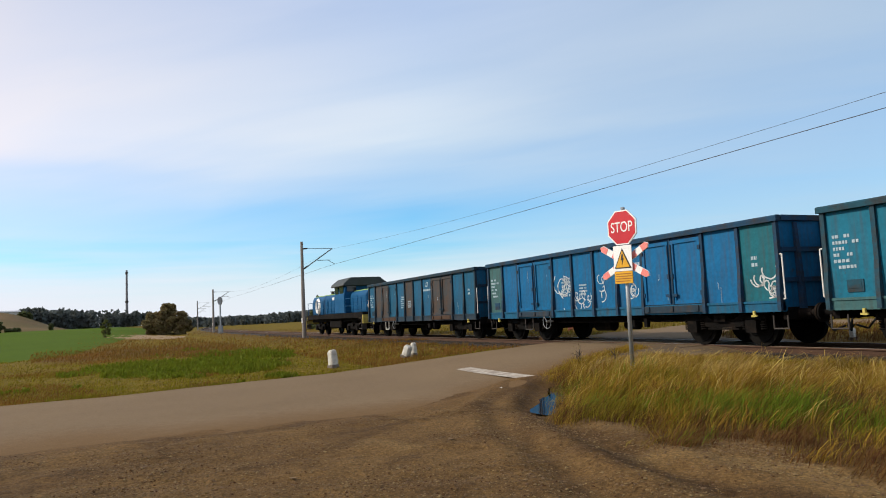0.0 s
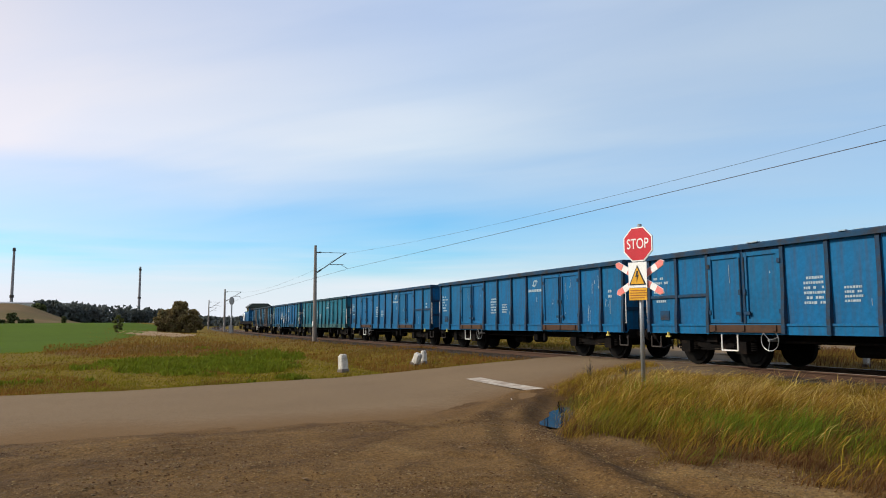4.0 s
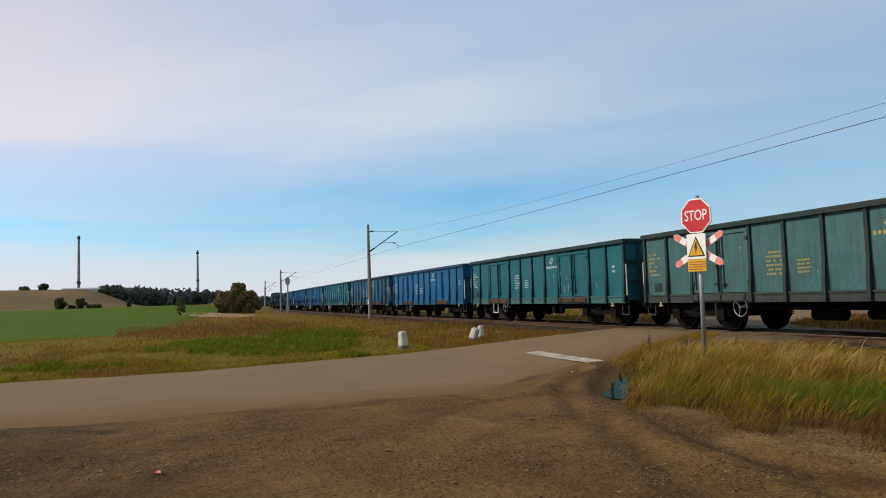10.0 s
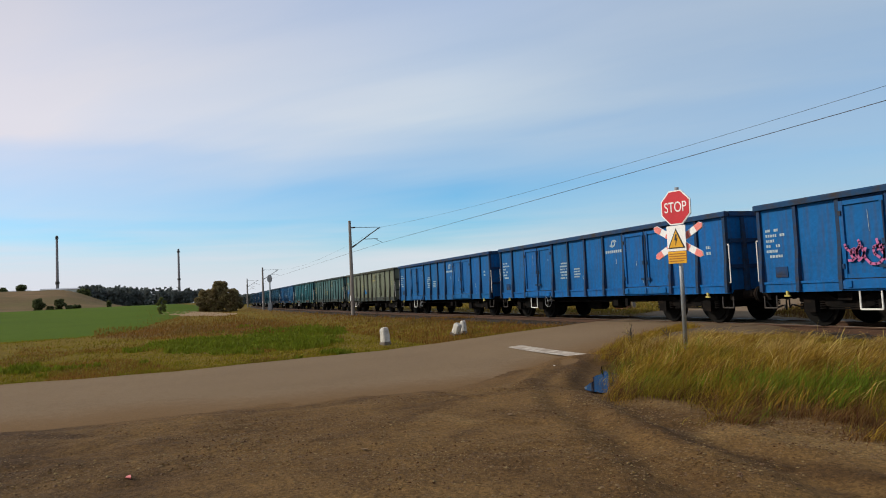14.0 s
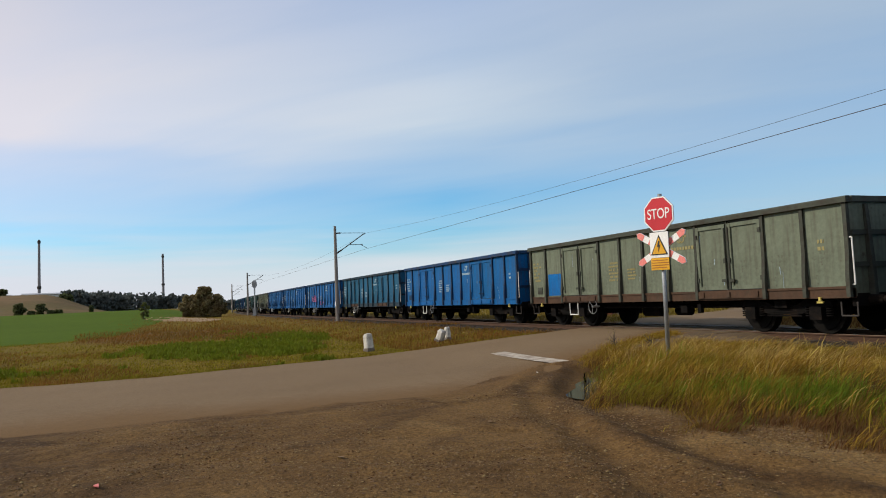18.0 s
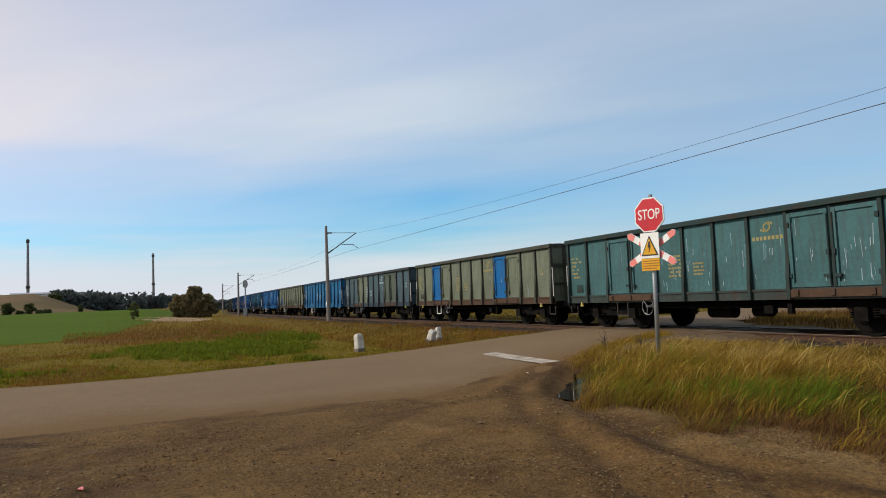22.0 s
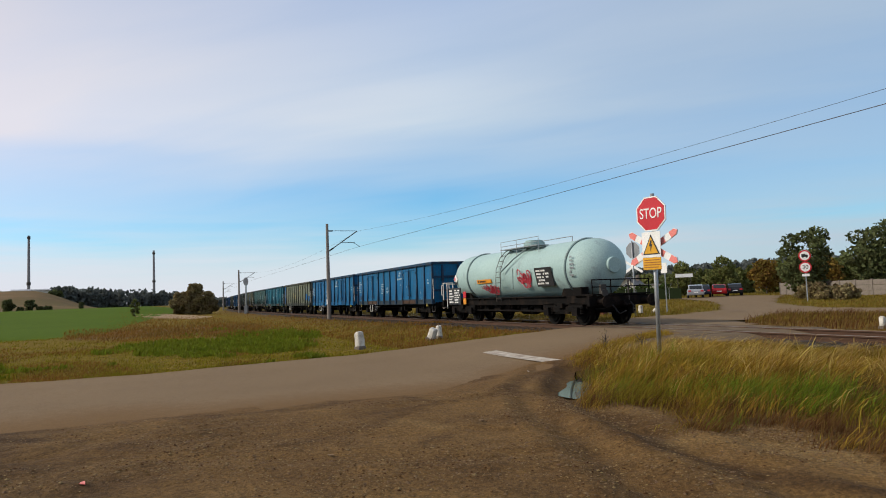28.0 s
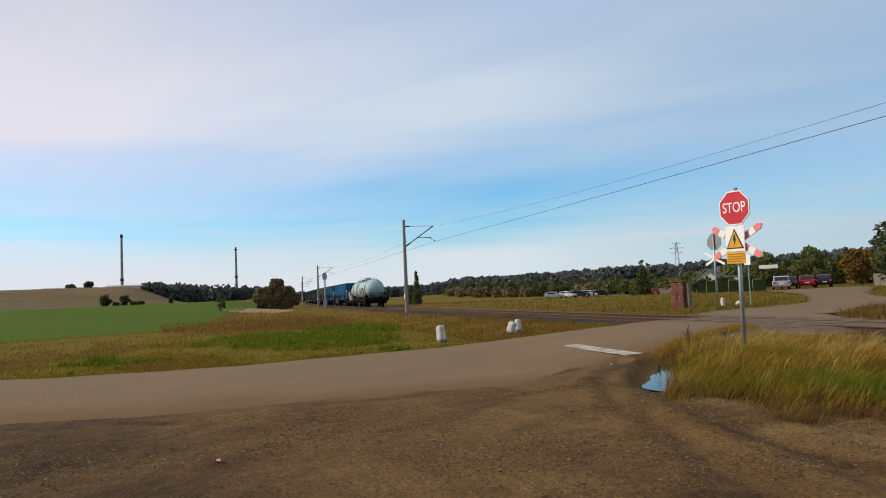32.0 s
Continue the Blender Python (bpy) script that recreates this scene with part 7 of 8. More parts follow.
woods("thicket_green", [(-160, 90, 3.6), (-150, 93, 3.2), (-136, 92, 3.4), (-118, 86, 3.6), (-104, 78, 3.4), (-92, 76, 3.4)], 70, 5, 12, "leaf", "low green garden bushes beyond the meadow", 7, 170, 0.45, 0.0, 0.0, 0.4, 2.0)
woods("thicket_right", [(-90, 78, 3.6), (-84, 84, 4.2), (-76, 90, 4.8), (-66, 92, 5.2), (-52, 94, 5.5), (-35, 90, 5.8), (-15, 85, 6.0)], 210, 6, 16, "leaf", "dense trees behind the parked cars", 5, 260, 0.42, 0.0, 0.12)
tree(-126.0, 80.6, 7.6, 2.6, 11, "tall dark conifer above the gardens", "leaf_dark", 1500, 0.30, True, crown_from=0.05)
tree(-150, 39.5, 7.6, 1.1, 12, "slim dark spruce beside the line", "leaf_dark", 900, 0.35, True, crown_from=0.03)
tree(-163, 41.5, 4.5, 1.2, 16, "slim dark spruce beside the line", "leaf_dark", 600, 0.35, True, crown_from=0.03)
tree(-70.5, 76.5, 4.6, 2.6, 13, "round autumn-tinted tree behind the cars", "leaf_autumn", 2600, 0.22, crown_from=0.12)
tree(-62.0, 76.5, 4.2, 2.8, 17, "rust-coloured tree behind the fence", "leaf_autumn", 2600, 0.22, crown_from=0.12)
tree(-75.0, 73.5, 5.4, 2.2, 18, "leafy green tree with thin top shoots", "leaf", 1900, 0.22, crown_from=0.15)
tree(-79.5, 70.5, 4.4, 2.6, 19, "leafy green garden tree", "leaf", 2200, 0.22, crown_from=0.1)
tree(-48.6, 58.0, 6.2, 3.4, 14, "broad dark green tree by the yard", "leaf_dark", 4200, 0.20, crown_from=0.10)
tree(-42.0, 59.0, 6.0, 3.4, 15, "broad dark green tree by the yard", "leaf_dark", 4200, 0.20, crown_from=0.10)
tree(-35.0, 60.0, 6.6, 3.6, 20, "broad dark green tree by the yard", "leaf_dark", 3800, 0.20, crown_from=0.10)
for k, (x, y, h, s, n, lab) in enumerate(((-119.7, 7.6, 5.0, 2.0, 5200, "large dense bush beside the field"), (-118.4, 9.3, 3.7, 1.9, 4200, "lower dark bush beside the line"),
                                          (-120.6, 5.4, 3.4, 1.9, 4200, "low bush at the field edge"), (-119.4, 6.6, 3.0, 1.8, 3600, "low bush at the field edge"))):
    tree(x, y, h, s, 30 + k, lab, "leaf_olive", n * 2, 0.17, category="bush", crown_from=-0.08)
tree(-100, -1.0, 2.3, 0.75, 34, "small upright shrub in dry grass", "leaf", 700, 0.14, category="bush", crown_from=0.0)
for k, (q, d, h, s) in enumerate(((0.152, 187, 2.6, 1.5), (0.128, 187, 2.4, 1.4), (0.108, 187, 0.8, 1.0), (0.117, 186, 0.7, 1.0), (0.138, 186, 0.7, 0.9), (0.072, 188, 1.6, 0.7), (0.170, 420, 4.5, 3), (0.10, 425, 3.5, 4), (0.19, 415, 2.5, 3))):
    x = -d / math.hypot(1, q)
    tree(x, x * q, h, s, 40 + k, "dark round bush at the field boundary" if d < 200 else "far round tree on the brown rise", "leaf_dark", 700, 0.3 if d < 200 else 0.7, category="bush" if d < 200 else "tree", crown_from=0.0)


def blades(name, spots, rng, h, w, material, label, lean=(0.36, 0.93), sway=0.35, category="grass"):
    """Single grass blades: (x, y, z, scale) each, bent by the wind."""
    verts, faces = [], []
    for x, y, z, s in spots:
        hh = rng.uniform(*h) * s
        ww = w * rng.uniform(0.6, 1.4) * (1 + 0.10 * math.hypot(x, y))
        a = rng.uniform(0, math.pi)
        dx, dy = math.cos(a) * ww, math.sin(a) * ww
        lx = (lean[0] * sway + rng.gauss(0, 0.30)) * hh
        ly = (lean[1] * sway + rng.gauss(0, 0.30)) * hh
        k = len(verts)
        verts += [(x - dx, y - dy, z), (x + dx, y + dy, z), (x + lx * 0.35 + dx * 0.8, y + ly * 0.35 + dy * 0.8, z + hh * 0.58), (x + lx * 0.35 - dx * 0.8, y + ly * 0.35 - dy * 0.8, z + hh * 0.58),
                  (x + lx, y + ly, z + hh * 0.97)]
        faces += [(k, k + 1, k + 2, k + 3), (k + 3, k + 2, k + 4)]
    return sheet(name, verts, faces, material, label, category, "stuff")


def bank_kind(x, y, rng):
    """Which grass a tuft on the bank is made of."""
    green = max(0.95 * math.exp(-(seg_dist(x, y, [(-6.5, 6.2), (-5.9, 6.3), (-5.2, 6.5)]) / 0.36) ** 2), 0.55 * math.exp(-(seg_dist(x, y, [(-5.2, 6.5), (-3.4, 6.5)]) / 0.30) ** 2),
                0.5 * near_spot(x, y, -5.5, 5.0, 0.30, 0.28), 0.45 * near_spot(x, y, -9.6, 7.0, 0.9, 0.6), 0.4 * near_spot(x, y, -7.4, 6.0, 0.5, 0.5))
    p = noise.noise((x * 0.8, y * 0.8, 11)) + rng.gauss(0, 0.22)
    if green < 0.5 and rng.random() < 0.5 * smooth_step(0.55, 0.1, seg_dist(x, y, BANK_FRONT)):
        return "brown_blade"
    if rng.random() < green:
        return "fresh_blade" if rng.random() < 0.7 else "olive_blade"
    if p > 0.30 or rng.random() < 0.72 * smooth_step(-7.2, -4.2, x) or (y < 6.0 and rng.random() < 0.55 * smooth_step(-5.6, -4.4, x)):
        return "brown_blade"
    if p < -0.20:
        return "olive_blade"
    return "pale_straw" if rng.random() < 0.06 + 0.12 * smooth_step(6.8, 8.2, y) else "straw" if rng.random() < 0.82 else "olive_blade"


def bank_tufts(n, per, rng):
    """Tufts that lean together with the wind, sorted by kind of grass."""
    out = {k: [] for k in ("straw", "pale_straw", "olive_blade", "fresh_blade", "brown_blade")}
    while n > 0:
        x, y = rng.uniform(-14.4, 3.0), rng.uniform(4.0, 11.4)
        if not in_poly(x, y, BANK) or rng.random() < 0.55 * smooth_step(-2.5, 0.5, x):
            continue
        n -= 1
        kind = bank_kind(x, y, rng)
        edge = min(seg_dist(x, y, BANK_FRONT) / 0.45, 1.0)
        s = 0.90 * (0.46 + 0.54 * edge) * (1 + 0.35 * noise.noise((x * 1.1, y * 1.1, 6)) + rng.gauss(0, 0.16))
        s *= 1 - 0.45 * smooth_step(8.2, 10.5, y)
        s *= (0.7 if x < -11.5 else 1.0) * (1 - 0.25 * smooth_step(-6.5, -3.0, x))
        s *= {"pale_straw": 1.22, "straw": 1.0, "olive_blade": 0.85, "fresh_blade": 1.05, "brown_blade": 0.75}[kind]
        lean = rng.gauss(0.62, 0.40), rng.gauss(0, 0.34)
        r = rng.uniform(0.05, 0.13)
        z = max(ground_z(x, y), dirt_z(x, y) if y < 8 else -1) - 0.03
        for _ in range(int(per * rng.uniform(0.5, 1.5) * (0.4 if kind == "pale_straw" else 1))):
            out[kind].append((x + rng.gauss(0, r), y + rng.gauss(0, r), z, s, lean))
    return out


def tuft_blades(name, spots, rng, h, w, material, label, plume=0.7):
    """Bent blades: (x, y, z, scale, lean) each, in three steps."""
    verts, faces = [], []
    for x, y, z, s, (wind, side) in spots:
        hh = rng.uniform(*h) * max(0.25, s)
        ww = w * rng.uniform(0.6, 1.4)
        a = rng.uniform(0, math.pi)
        dx, dy = math.cos(a) * ww, math.sin(a) * ww
        u, v = wind + rng.gauss(0, 0.28), side + rng.gauss(0, 0.28)
        lx, ly = (0.41 * u - 0.91 * v) * hh, (0.91 * u + 0.41 * v) * hh
        k = len(verts)
        verts += [(x - dx, y - dy, z), (x + dx, y + dy, z), (x + lx * 0.16 + dx, y + ly * 0.16 + dy, z + hh * 0.42), (x + lx * 0.16 - dx, y + ly * 0.16 - dy, z + hh * 0.42),
                  (x + lx * 0.52 + dx * plume, y + ly * 0.52 + dy * plume, z + hh * 0.76), (x + lx * 0.52 - dx * plume, y + ly * 0.52 - dy * plume, z + hh * 0.76),
                  (x + lx * 1.1, y + ly * 1.1, z + hh * (1.0 - 0.12 * abs(u)))]
        faces += [(k, k + 1, k + 2, k + 3), (k + 3, k + 2, k + 4, k + 5), (k + 5, k + 4, k + 6)]
    return sheet(name, verts, faces, material, label, "grass", "stuff")


rng = random.Random(77)
TUFTS = bank_tufts(8600, 24, rng)
for _ in range(420):
    # ragged grass where the bank meets the road
    k = rng.random()
    y = 7.4 + 4.6 * k
    x = along((7.4, 9.2, 12.0), (-11.5, -13.0, -14.5), y) + rng.gauss(0.15, 0.16)
    for _ in range(16):
        TUFTS["straw" if rng.random() < 0.6 else "olive_blade"].append((x + rng.gauss(0, 0.07), y + rng.gauss(0, 0.07), road_z(y) - 0.05, 0.45, (0.3, rng.gauss(0, 0.3))))
for kind, nm, h, w, lab in (("straw", "bank_dry_grass", (0.16, 0.46), 0.0024, "tall dry yellow grass on the bank"), ("pale_straw", "bank_seed_stalks", (0.26, 0.50), 0.0018, "pale seed stalks over the bank"),
                            ("olive_blade", "bank_olive_grass", (0.14, 0.42), 0.0024, "olive half-dry grass on the bank"), ("fresh_blade", "bank_green_grass", (0.16, 0.42), 0.0022, "fresh green grass in the dry bank"),
                            ("brown_blade", "bank_brown_grass", (0.12, 0.42), 0.0024, "reddish brown dead grass in the bank")):
    tuft_blades(nm, TUFTS[kind], rng, h, w, M[kind], lab, 2.0 if kind == "pale_straw" else 1.1 if kind == "straw" else 0.7)


def fan_spots(rng, n, ratio, dist, keep, lift=-0.02):
    """Spots in a fan over the meadow, evenly spread in the picture."""
    out = []
    tries = 0
    while len(out) < n and tries < n * 30:
        tries += 1
        q = rng.uniform(*ratio)
        d = 1 / rng.uniform(1 / dist[1], 1 / dist[0])
        x = -d / math.hypot(1, q)
        y = x * q
        if x > along(*ROAD_LEFT, y) - 0.12 and y < 17:
            continue
        s = keep(x, y, rng)
        if s > 0:
            out.append((x, y, ground_z(x, y) + lift, s))
    return out


def near_track(x, y, lo, hi):
    return lo < track_y(x) - y < hi


def clumps(x, y):
    return max(0.35, 0.95 + 0.75 * noise.noise((x * 0.55, y * 0.75, 31)) + 0.45 * noise.noise((x * 1.6, y * 1.9, 13)))


def verge_dry(x, y, rng):
    if not near_track(x, y, 2.8, 60) or (y < -0.05 * x - 2.2 and x < -41):
        return 0
    return clumps(x, y) if rng.random() > 0.8 * max(is_green(x, y), is_rusty(x, y)) else 0


def verge_green(x, y, rng):
    if x < -30 and abs(math.hypot(x, y) - along((-0.055, -0.03, 0.0, 0.04, 0.076, 0.187, 0.42), (150, 112, 76, 50, 43, 42, 38), y / x)) < 1.6 and rng.random() < 0.7:
        return 1.1
    if not near_track(x, y, 3.2, 60) or (y < -0.05 * x - 2.2 and x < -41):
        return 0
    edge = x - along(*ROAD_LEFT, y)
    return clumps(x + 40, y) if rng.random() < 0.85 * is_green(x, y) + 0.10 + 0.6 * (-0.9 < edge) else 0


def rusty(x, y, rng):
    clump = 0.75 + 0.7 * noise.noise((x * 0.8, y * 0.8, 17)) + 0.4 * noise.noise((x * 2.2, y * 2.2, 5))
    stand = is_rusty(x, y)
    if stand > rng.uniform(0.2, 0.8):
        return max(0.5, clump) * (1.45 if x < -36 else 0.6)
    if near_track(x, y, 2.6, 7.5):
        return max(0.25, clump) if rng.random() < 0.62 else 0
    q = y / x + 0.03 * noise.noise((x * 0.12, y * 0.4, 15))
    if x < -34 + 3 * noise.noise((x * 0.2, y * 0.3, 7)) and near_track(x, y, 7.5, 21) and rng.random() < 0.85 * smooth_step(0.095, 0.02, q):
        return 0.35 + 0.65 * smooth_step(0.09, -0.02, q) + 0.3 * noise.noise((x * 0.3, y * 0.3, 3))
    if x > -34 and noise.noise((x * 0.16, y * 0.35, 27)) > 0.12 and is_green(x, y) < 0.45 and rng.random() < 0.7:
        return 0.55
    return 0


blades("verge_dry_grass", fan_spots(rng, 34000, (-0.9, 0.42), (15.5, 70), verge_dry), rng, (0.025, 0.085), 0.0028, M["olive_blade"], "short dry grass on the verge")
blades("verge_green_grass", fan_spots(rng, 36000, (-0.75, 0.42), (15.5, 60), verge_green), rng, (0.03, 0.105), 0.0028, M["blade"], "short green grass on the verge")
blades("verge_weeds", fan_spots(rng, 12000, (-0.4, 0.25), (18, 45), lambda x, y, r: verge_green(x, y, r) * (is_green(x, y) > 0.35)), rng, (0.07, 0.20), 0.009, M["weed"], "broad green weeds in the verge", sway=0.1)
blades("rusty_weeds", fan_spots(rng, 36000, (-0.75, 0.42), (15.8, 130), rusty), rng, (0.06, 0.22), 0.0030, M["rusty_weed"], "rusty brown dead weeds along the line", sway=0.2)


def beyond(x, y, rng):
    if y < track_y(x) + 2.9 or in_poly(x, y, FAR_ROAD) or along(*ROAD_LEFT, 17) < x and y < 16:
        return 0
    return rng.uniform(0.6, 1.1)


blades("far_meadow_grass", fan_spots(rng, 34000, (-1.6, -0.20), (25, 190), beyond), rng, (0.08, 0.22), 0.0030, M["meadow_blade"], "dry meadow grass beyond the tracks")
blades("far_brown_weeds", fan_spots(rng, 9000, (-2.2, -0.20), (19, 110), beyond), rng, (0.08, 0.24), 0.0024, M["rusty_weed"], "brown weeds beyond the tracks")


def crossing_weed_spots(n):
    out = []
    while len(out) < n:
        x, y = rng.uniform(-20.5, 5), rng.uniform(16.9, 25.5)
        if not in_poly(x, y, FAR_ROAD):
            out.append((x, y, ground_z(x, y) - 0.02, max(0.3, 0.8 + 0.8 * noise.noise((x * 0.7, y * 0.7, 4)))))
    return out


blades("crossing_weeds", crossing_weed_spots(15000), rng, (0.12, 0.38), 0.0022, M["brown_blade"], "reddish brown weeds behind the rails", sway=0.25)


# ---------------------------------------------------------------- far things
def chimney(q, d, z0, z1, w, label, bulge):
    x = -d / math.hypot(1, q)
    c = thing("chimney", pose(x, x * q, 0), label, "chimney", "tall far chimneys")
    bm = bmesh.new()
    rod(bm, (0, 0, z0), (0, 0, z1), w * 0.9, 16, w * 0.58)
    part("shaft", bm, M["chimney"], c)
    for f in bulge:
        bm = bmesh.new()
        zz = z0 + (z1 - z0) * f
        rod(bm, (0, 0, zz - 0.8), (0, 0, zz + 0.8), w * (1.22 - 0.38 * f), 16)
        part("platform_ring", bm, M["dark_steel"], c)


chimney(0.1298, 480, 2.0, 46.2, 1.05, "tall slim dark chimney behind the rise", (0.25, 0.36, 0.97))
chimney(-0.0126, 650, 2.0, 49.8, 1.30, "tall slim chimney behind the wood", (0.45, 0.95))


def shed(q, d, w, h, dep, label, roof="roof_grey"):
    x = -d / math.hypot(1, q)
    y = x * q
    z = ground_z(x, y)
    s = thing("far_shed", pose(x, y, z - 0.5, 0, 0, 90 + math.degrees(math.atan2(y, x))), label, "building", "sheds on the rise")
    bm = bmesh.new()
    box(bm, (0, 0, h * 0.35 + 0.25), (w, dep, h * 0.7 + 0.5))
    part("wall", bm, M["house_wall"], s)
    bm = bmesh.new()
    prism(bm, [(-dep / 2 - 0.4, h * 0.68 + 0.5), (dep / 2 + 0.4, h * 0.68 + 0.5), (0, h + 0.5)], "X", -w / 2 - 0.4, w / 2 + 0.4)
    part("roof", bm, M[roof], s)


shed(0.127, 440, 18, 2.6, 10, "long pale shed on the brown rise")
shed(0.178, 440, 16, 2.2, 10, "low grey shed on the brown rise")
shed(0.205, 440, 14, 2.2, 10, "low grey shed on the brown rise")
shed(0.145, 440, 5, 1.8, 6, "small low shed on the brown rise")


def pylon():
    p = thing("power_pylon", pose(-285.6, 202.2, ground_z(-285, 202), 0, 0, 40), "lattice steel power pylon over the wood", "pylon")
    h = 20.0
    bm = bmesh.new()
    for sx in (-1, 1):
        for sy in (-1, 1):
            rod(bm, (sx * 1.6, sy * 1.6, -0.5), (sx * 0.25, sy * 0.25, h), 0.10, 5)
    part("legs", bm, M["steel"], p)
    bm = bmesh.new()
    for i in range(9):
        a, b = h * i / 9, h * (i + 1) / 9
        ra, rb = 1.6 - 1.35 * i / 9, 1.6 - 1.35 * (i + 1) / 9
        for s in (-1, 1):
            rod(bm, (-ra, s * ra, a), (rb, s * rb, b), 0.05, 4)
            rod(bm, (s * ra, -ra, a), (s * rb, rb, b), 0.05, 4)
    part("bracing", bm, M["steel"], p)
    for z, w in ((h - 0.4, 2.2), (h - 2.6, 3.4), (h - 4.8, 2.6)):
        bm = bmesh.new()
        rod(bm, (-w, 0, z), (w, 0, z), 0.09, 5)
        rod(bm, (-w, 0, z), (0, 0, z + 0.7), 0.05, 4)
        rod(bm, (w, 0, z), (0, 0, z + 0.7), 0.05, 4)
        part("crossarm", bm, M["steel"], p)


pylon()


def house():
    h = thing("house", pose(-91.0, 70.3, 0.5, 0, 0, 34), "small cream house with a steep weathered gable roof", "house")
    W, D, E, R = 3.4, 4.2, 1.35, 2.75
    bm = bmesh.new()
    prism(bm, [(-W / 2, -0.3), (W / 2, -0.3), (W / 2, E), (0, R - 0.1), (-W / 2, E)], "Y", -D / 2, D / 2)
    part("wall", bm, M["house_wall"], h)
    for s in (-1, 1):
        bm = bmesh.new()
        prism(bm, [(s * (W / 2 + 0.45), E - 0.32), (s * (W / 2 + 0.45), E - 0.18), (0, R + 0.14), (0, R)], "Y", -D / 2 - 0.4, D / 2 + 0.4)
        part("roof_slope", bm, M["roof_dark"], h)
    for x, z, w, hh in ((-0.9, 0.6, 0.6, 0.6), (0.9, 0.6, 0.6, 0.6), (0, 1.6, 0.5, 0.5)):
        bm = bmesh.new()
        box(bm, (0, 0, 0), (w, 0.06, hh))
        wd = part("window", bm, M["white_paint"], h, at=pose(x, -D / 2 - 0.01, z))
        bm = bmesh.new()
        box(bm, (0, -0.035, 0), (w * 0.8, 0.02, hh * 0.8))
        part("pane", bm, M["glass"], wd)
    bm = bmesh.new()
    box(bm, (0, 0, 0), (0.45, 0.45, 0.9))
    part("stack", bm, M["concrete"], h, at=pose(0.8, 1.0, R))
    bm = bmesh.new()
    box(bm, (0, 0, 0), (4.2, 3.0, 1.8))
    ext = part("annexe", bm, M["house_wall"], h, at=pose(4.3, 1.2, 0.6))
    bm = bmesh.new()
    box(bm, (0, 0, 1.0), (4.6, 3.4, 0.16))
    part("annexe_roof", bm, M["roof_dark"], ext)


house()


def car(x, y, turn, paint, label, kind=0, z=0.24):
    c = thing("car", pose(x, y, z, 0, 0, turn), label, "car", "parked cars")
    L, W, H = (4.2, 1.72, 1.45) if kind == 0 else (4.5, 1.76, 1.5)
    bm = bmesh.new()
    lower = [(-L / 2, 0.42), (-L / 2 + 0.05, 0.30), (L / 2 - 0.1, 0.28), (L / 2, 0.42), (L / 2 - 0.02, 0.72), (L / 2 - 0.25, 0.82), (L * 0.22, 0.94), (-L / 2 + 0.05, 0.98), (-L / 2 - 0.02, 0.78)]
    prism(bm, lower, "Y", -W / 2, W / 2)
    finish(bm, 0.05)
    part("body", bm, M["car_" + paint], c, smooth=False)
    bm = bmesh.new()
    cab = [(-L / 2 + 0.08, 0.95), (L * 0.20, 0.93), (L * 0.04, H - 0.06), (-0.15, H), (-L * 0.30, H - 0.02), (-L / 2 + 0.30, H - 0.16)]
    prism(bm, cab, "Y", -W / 2 + 0.12, W / 2 - 0.12)
    finish(bm, 0.05)
    part("cabin", bm, M["car_" + paint], c)
    for s in (-1, 1):
        bm = bmesh.new()
        prism(bm, [(-L / 2 + 0.45, 1.0), (L * 0.14, 0.99), (L * 0.02, H - 0.14), (-L * 0.30, H - 0.12)], "Y", s * (W / 2 - 0.115) - 0.008, s * (W / 2 - 0.115) + 0.008)
        part("side_window", bm, M["glass"], c)
    for xx, a, nm in ((-L / 2 + 0.175, -20, "rear_window"), (L * 0.125, 34, "windscreen")):
        bm = bmesh.new()
        box(bm, (0, 0, 0), (0.02, W - 0.45, 0.42))
        part(nm, bm, M["glass"], c, at=pose(xx - 0.02 if a < 0 else xx + 0.015, 0, 1.19, 0, -a if a > 0 else 22, 0))
    for sx in (-1, 1):
        for s in (-1, 1):
            bm = bmesh.new()
            rod(bm, (0, s * 0.09, 0), (0, -s * 0.09, 0), 0.30, 20)
            wh = part("wheel", bm, M["rubber"], c, at=pose(sx * L * 0.31, s * (W / 2 - 0.08), 0.30))
            bm = bmesh.new()
            rod(bm, (0, s * 0.09, 0), (0, s * 0.10, 0), 0.20, 16)
            part("rim", bm, M["steel"], wh)
    for s in (-1, 1):
        bm = bmesh.new()
        box(bm, (0, 0, 0), (0.04, 0.3, 0.18))
        part("tail_light", bm, M["sign_red"], c, at=pose(-L / 2 - 0.01, s * (W / 2 - 0.22), 0.78))
        bm = bmesh.new()
        box(bm, (0, 0, 0), (0.05, 0.34, 0.14))
        part("headlight", bm, M["white_paint"], c, at=pose(L / 2 - 0.04, s * (W / 2 - 0.26), 0.66))
    bm = bmesh.new()
    box(bm, (0, 0, 0), (0.02, 0.5, 0.11))
    part("plate_bar", bm, M["sign_white"], c, at=pose(-L / 2 - 0.02, 0, 0.62))
    return c


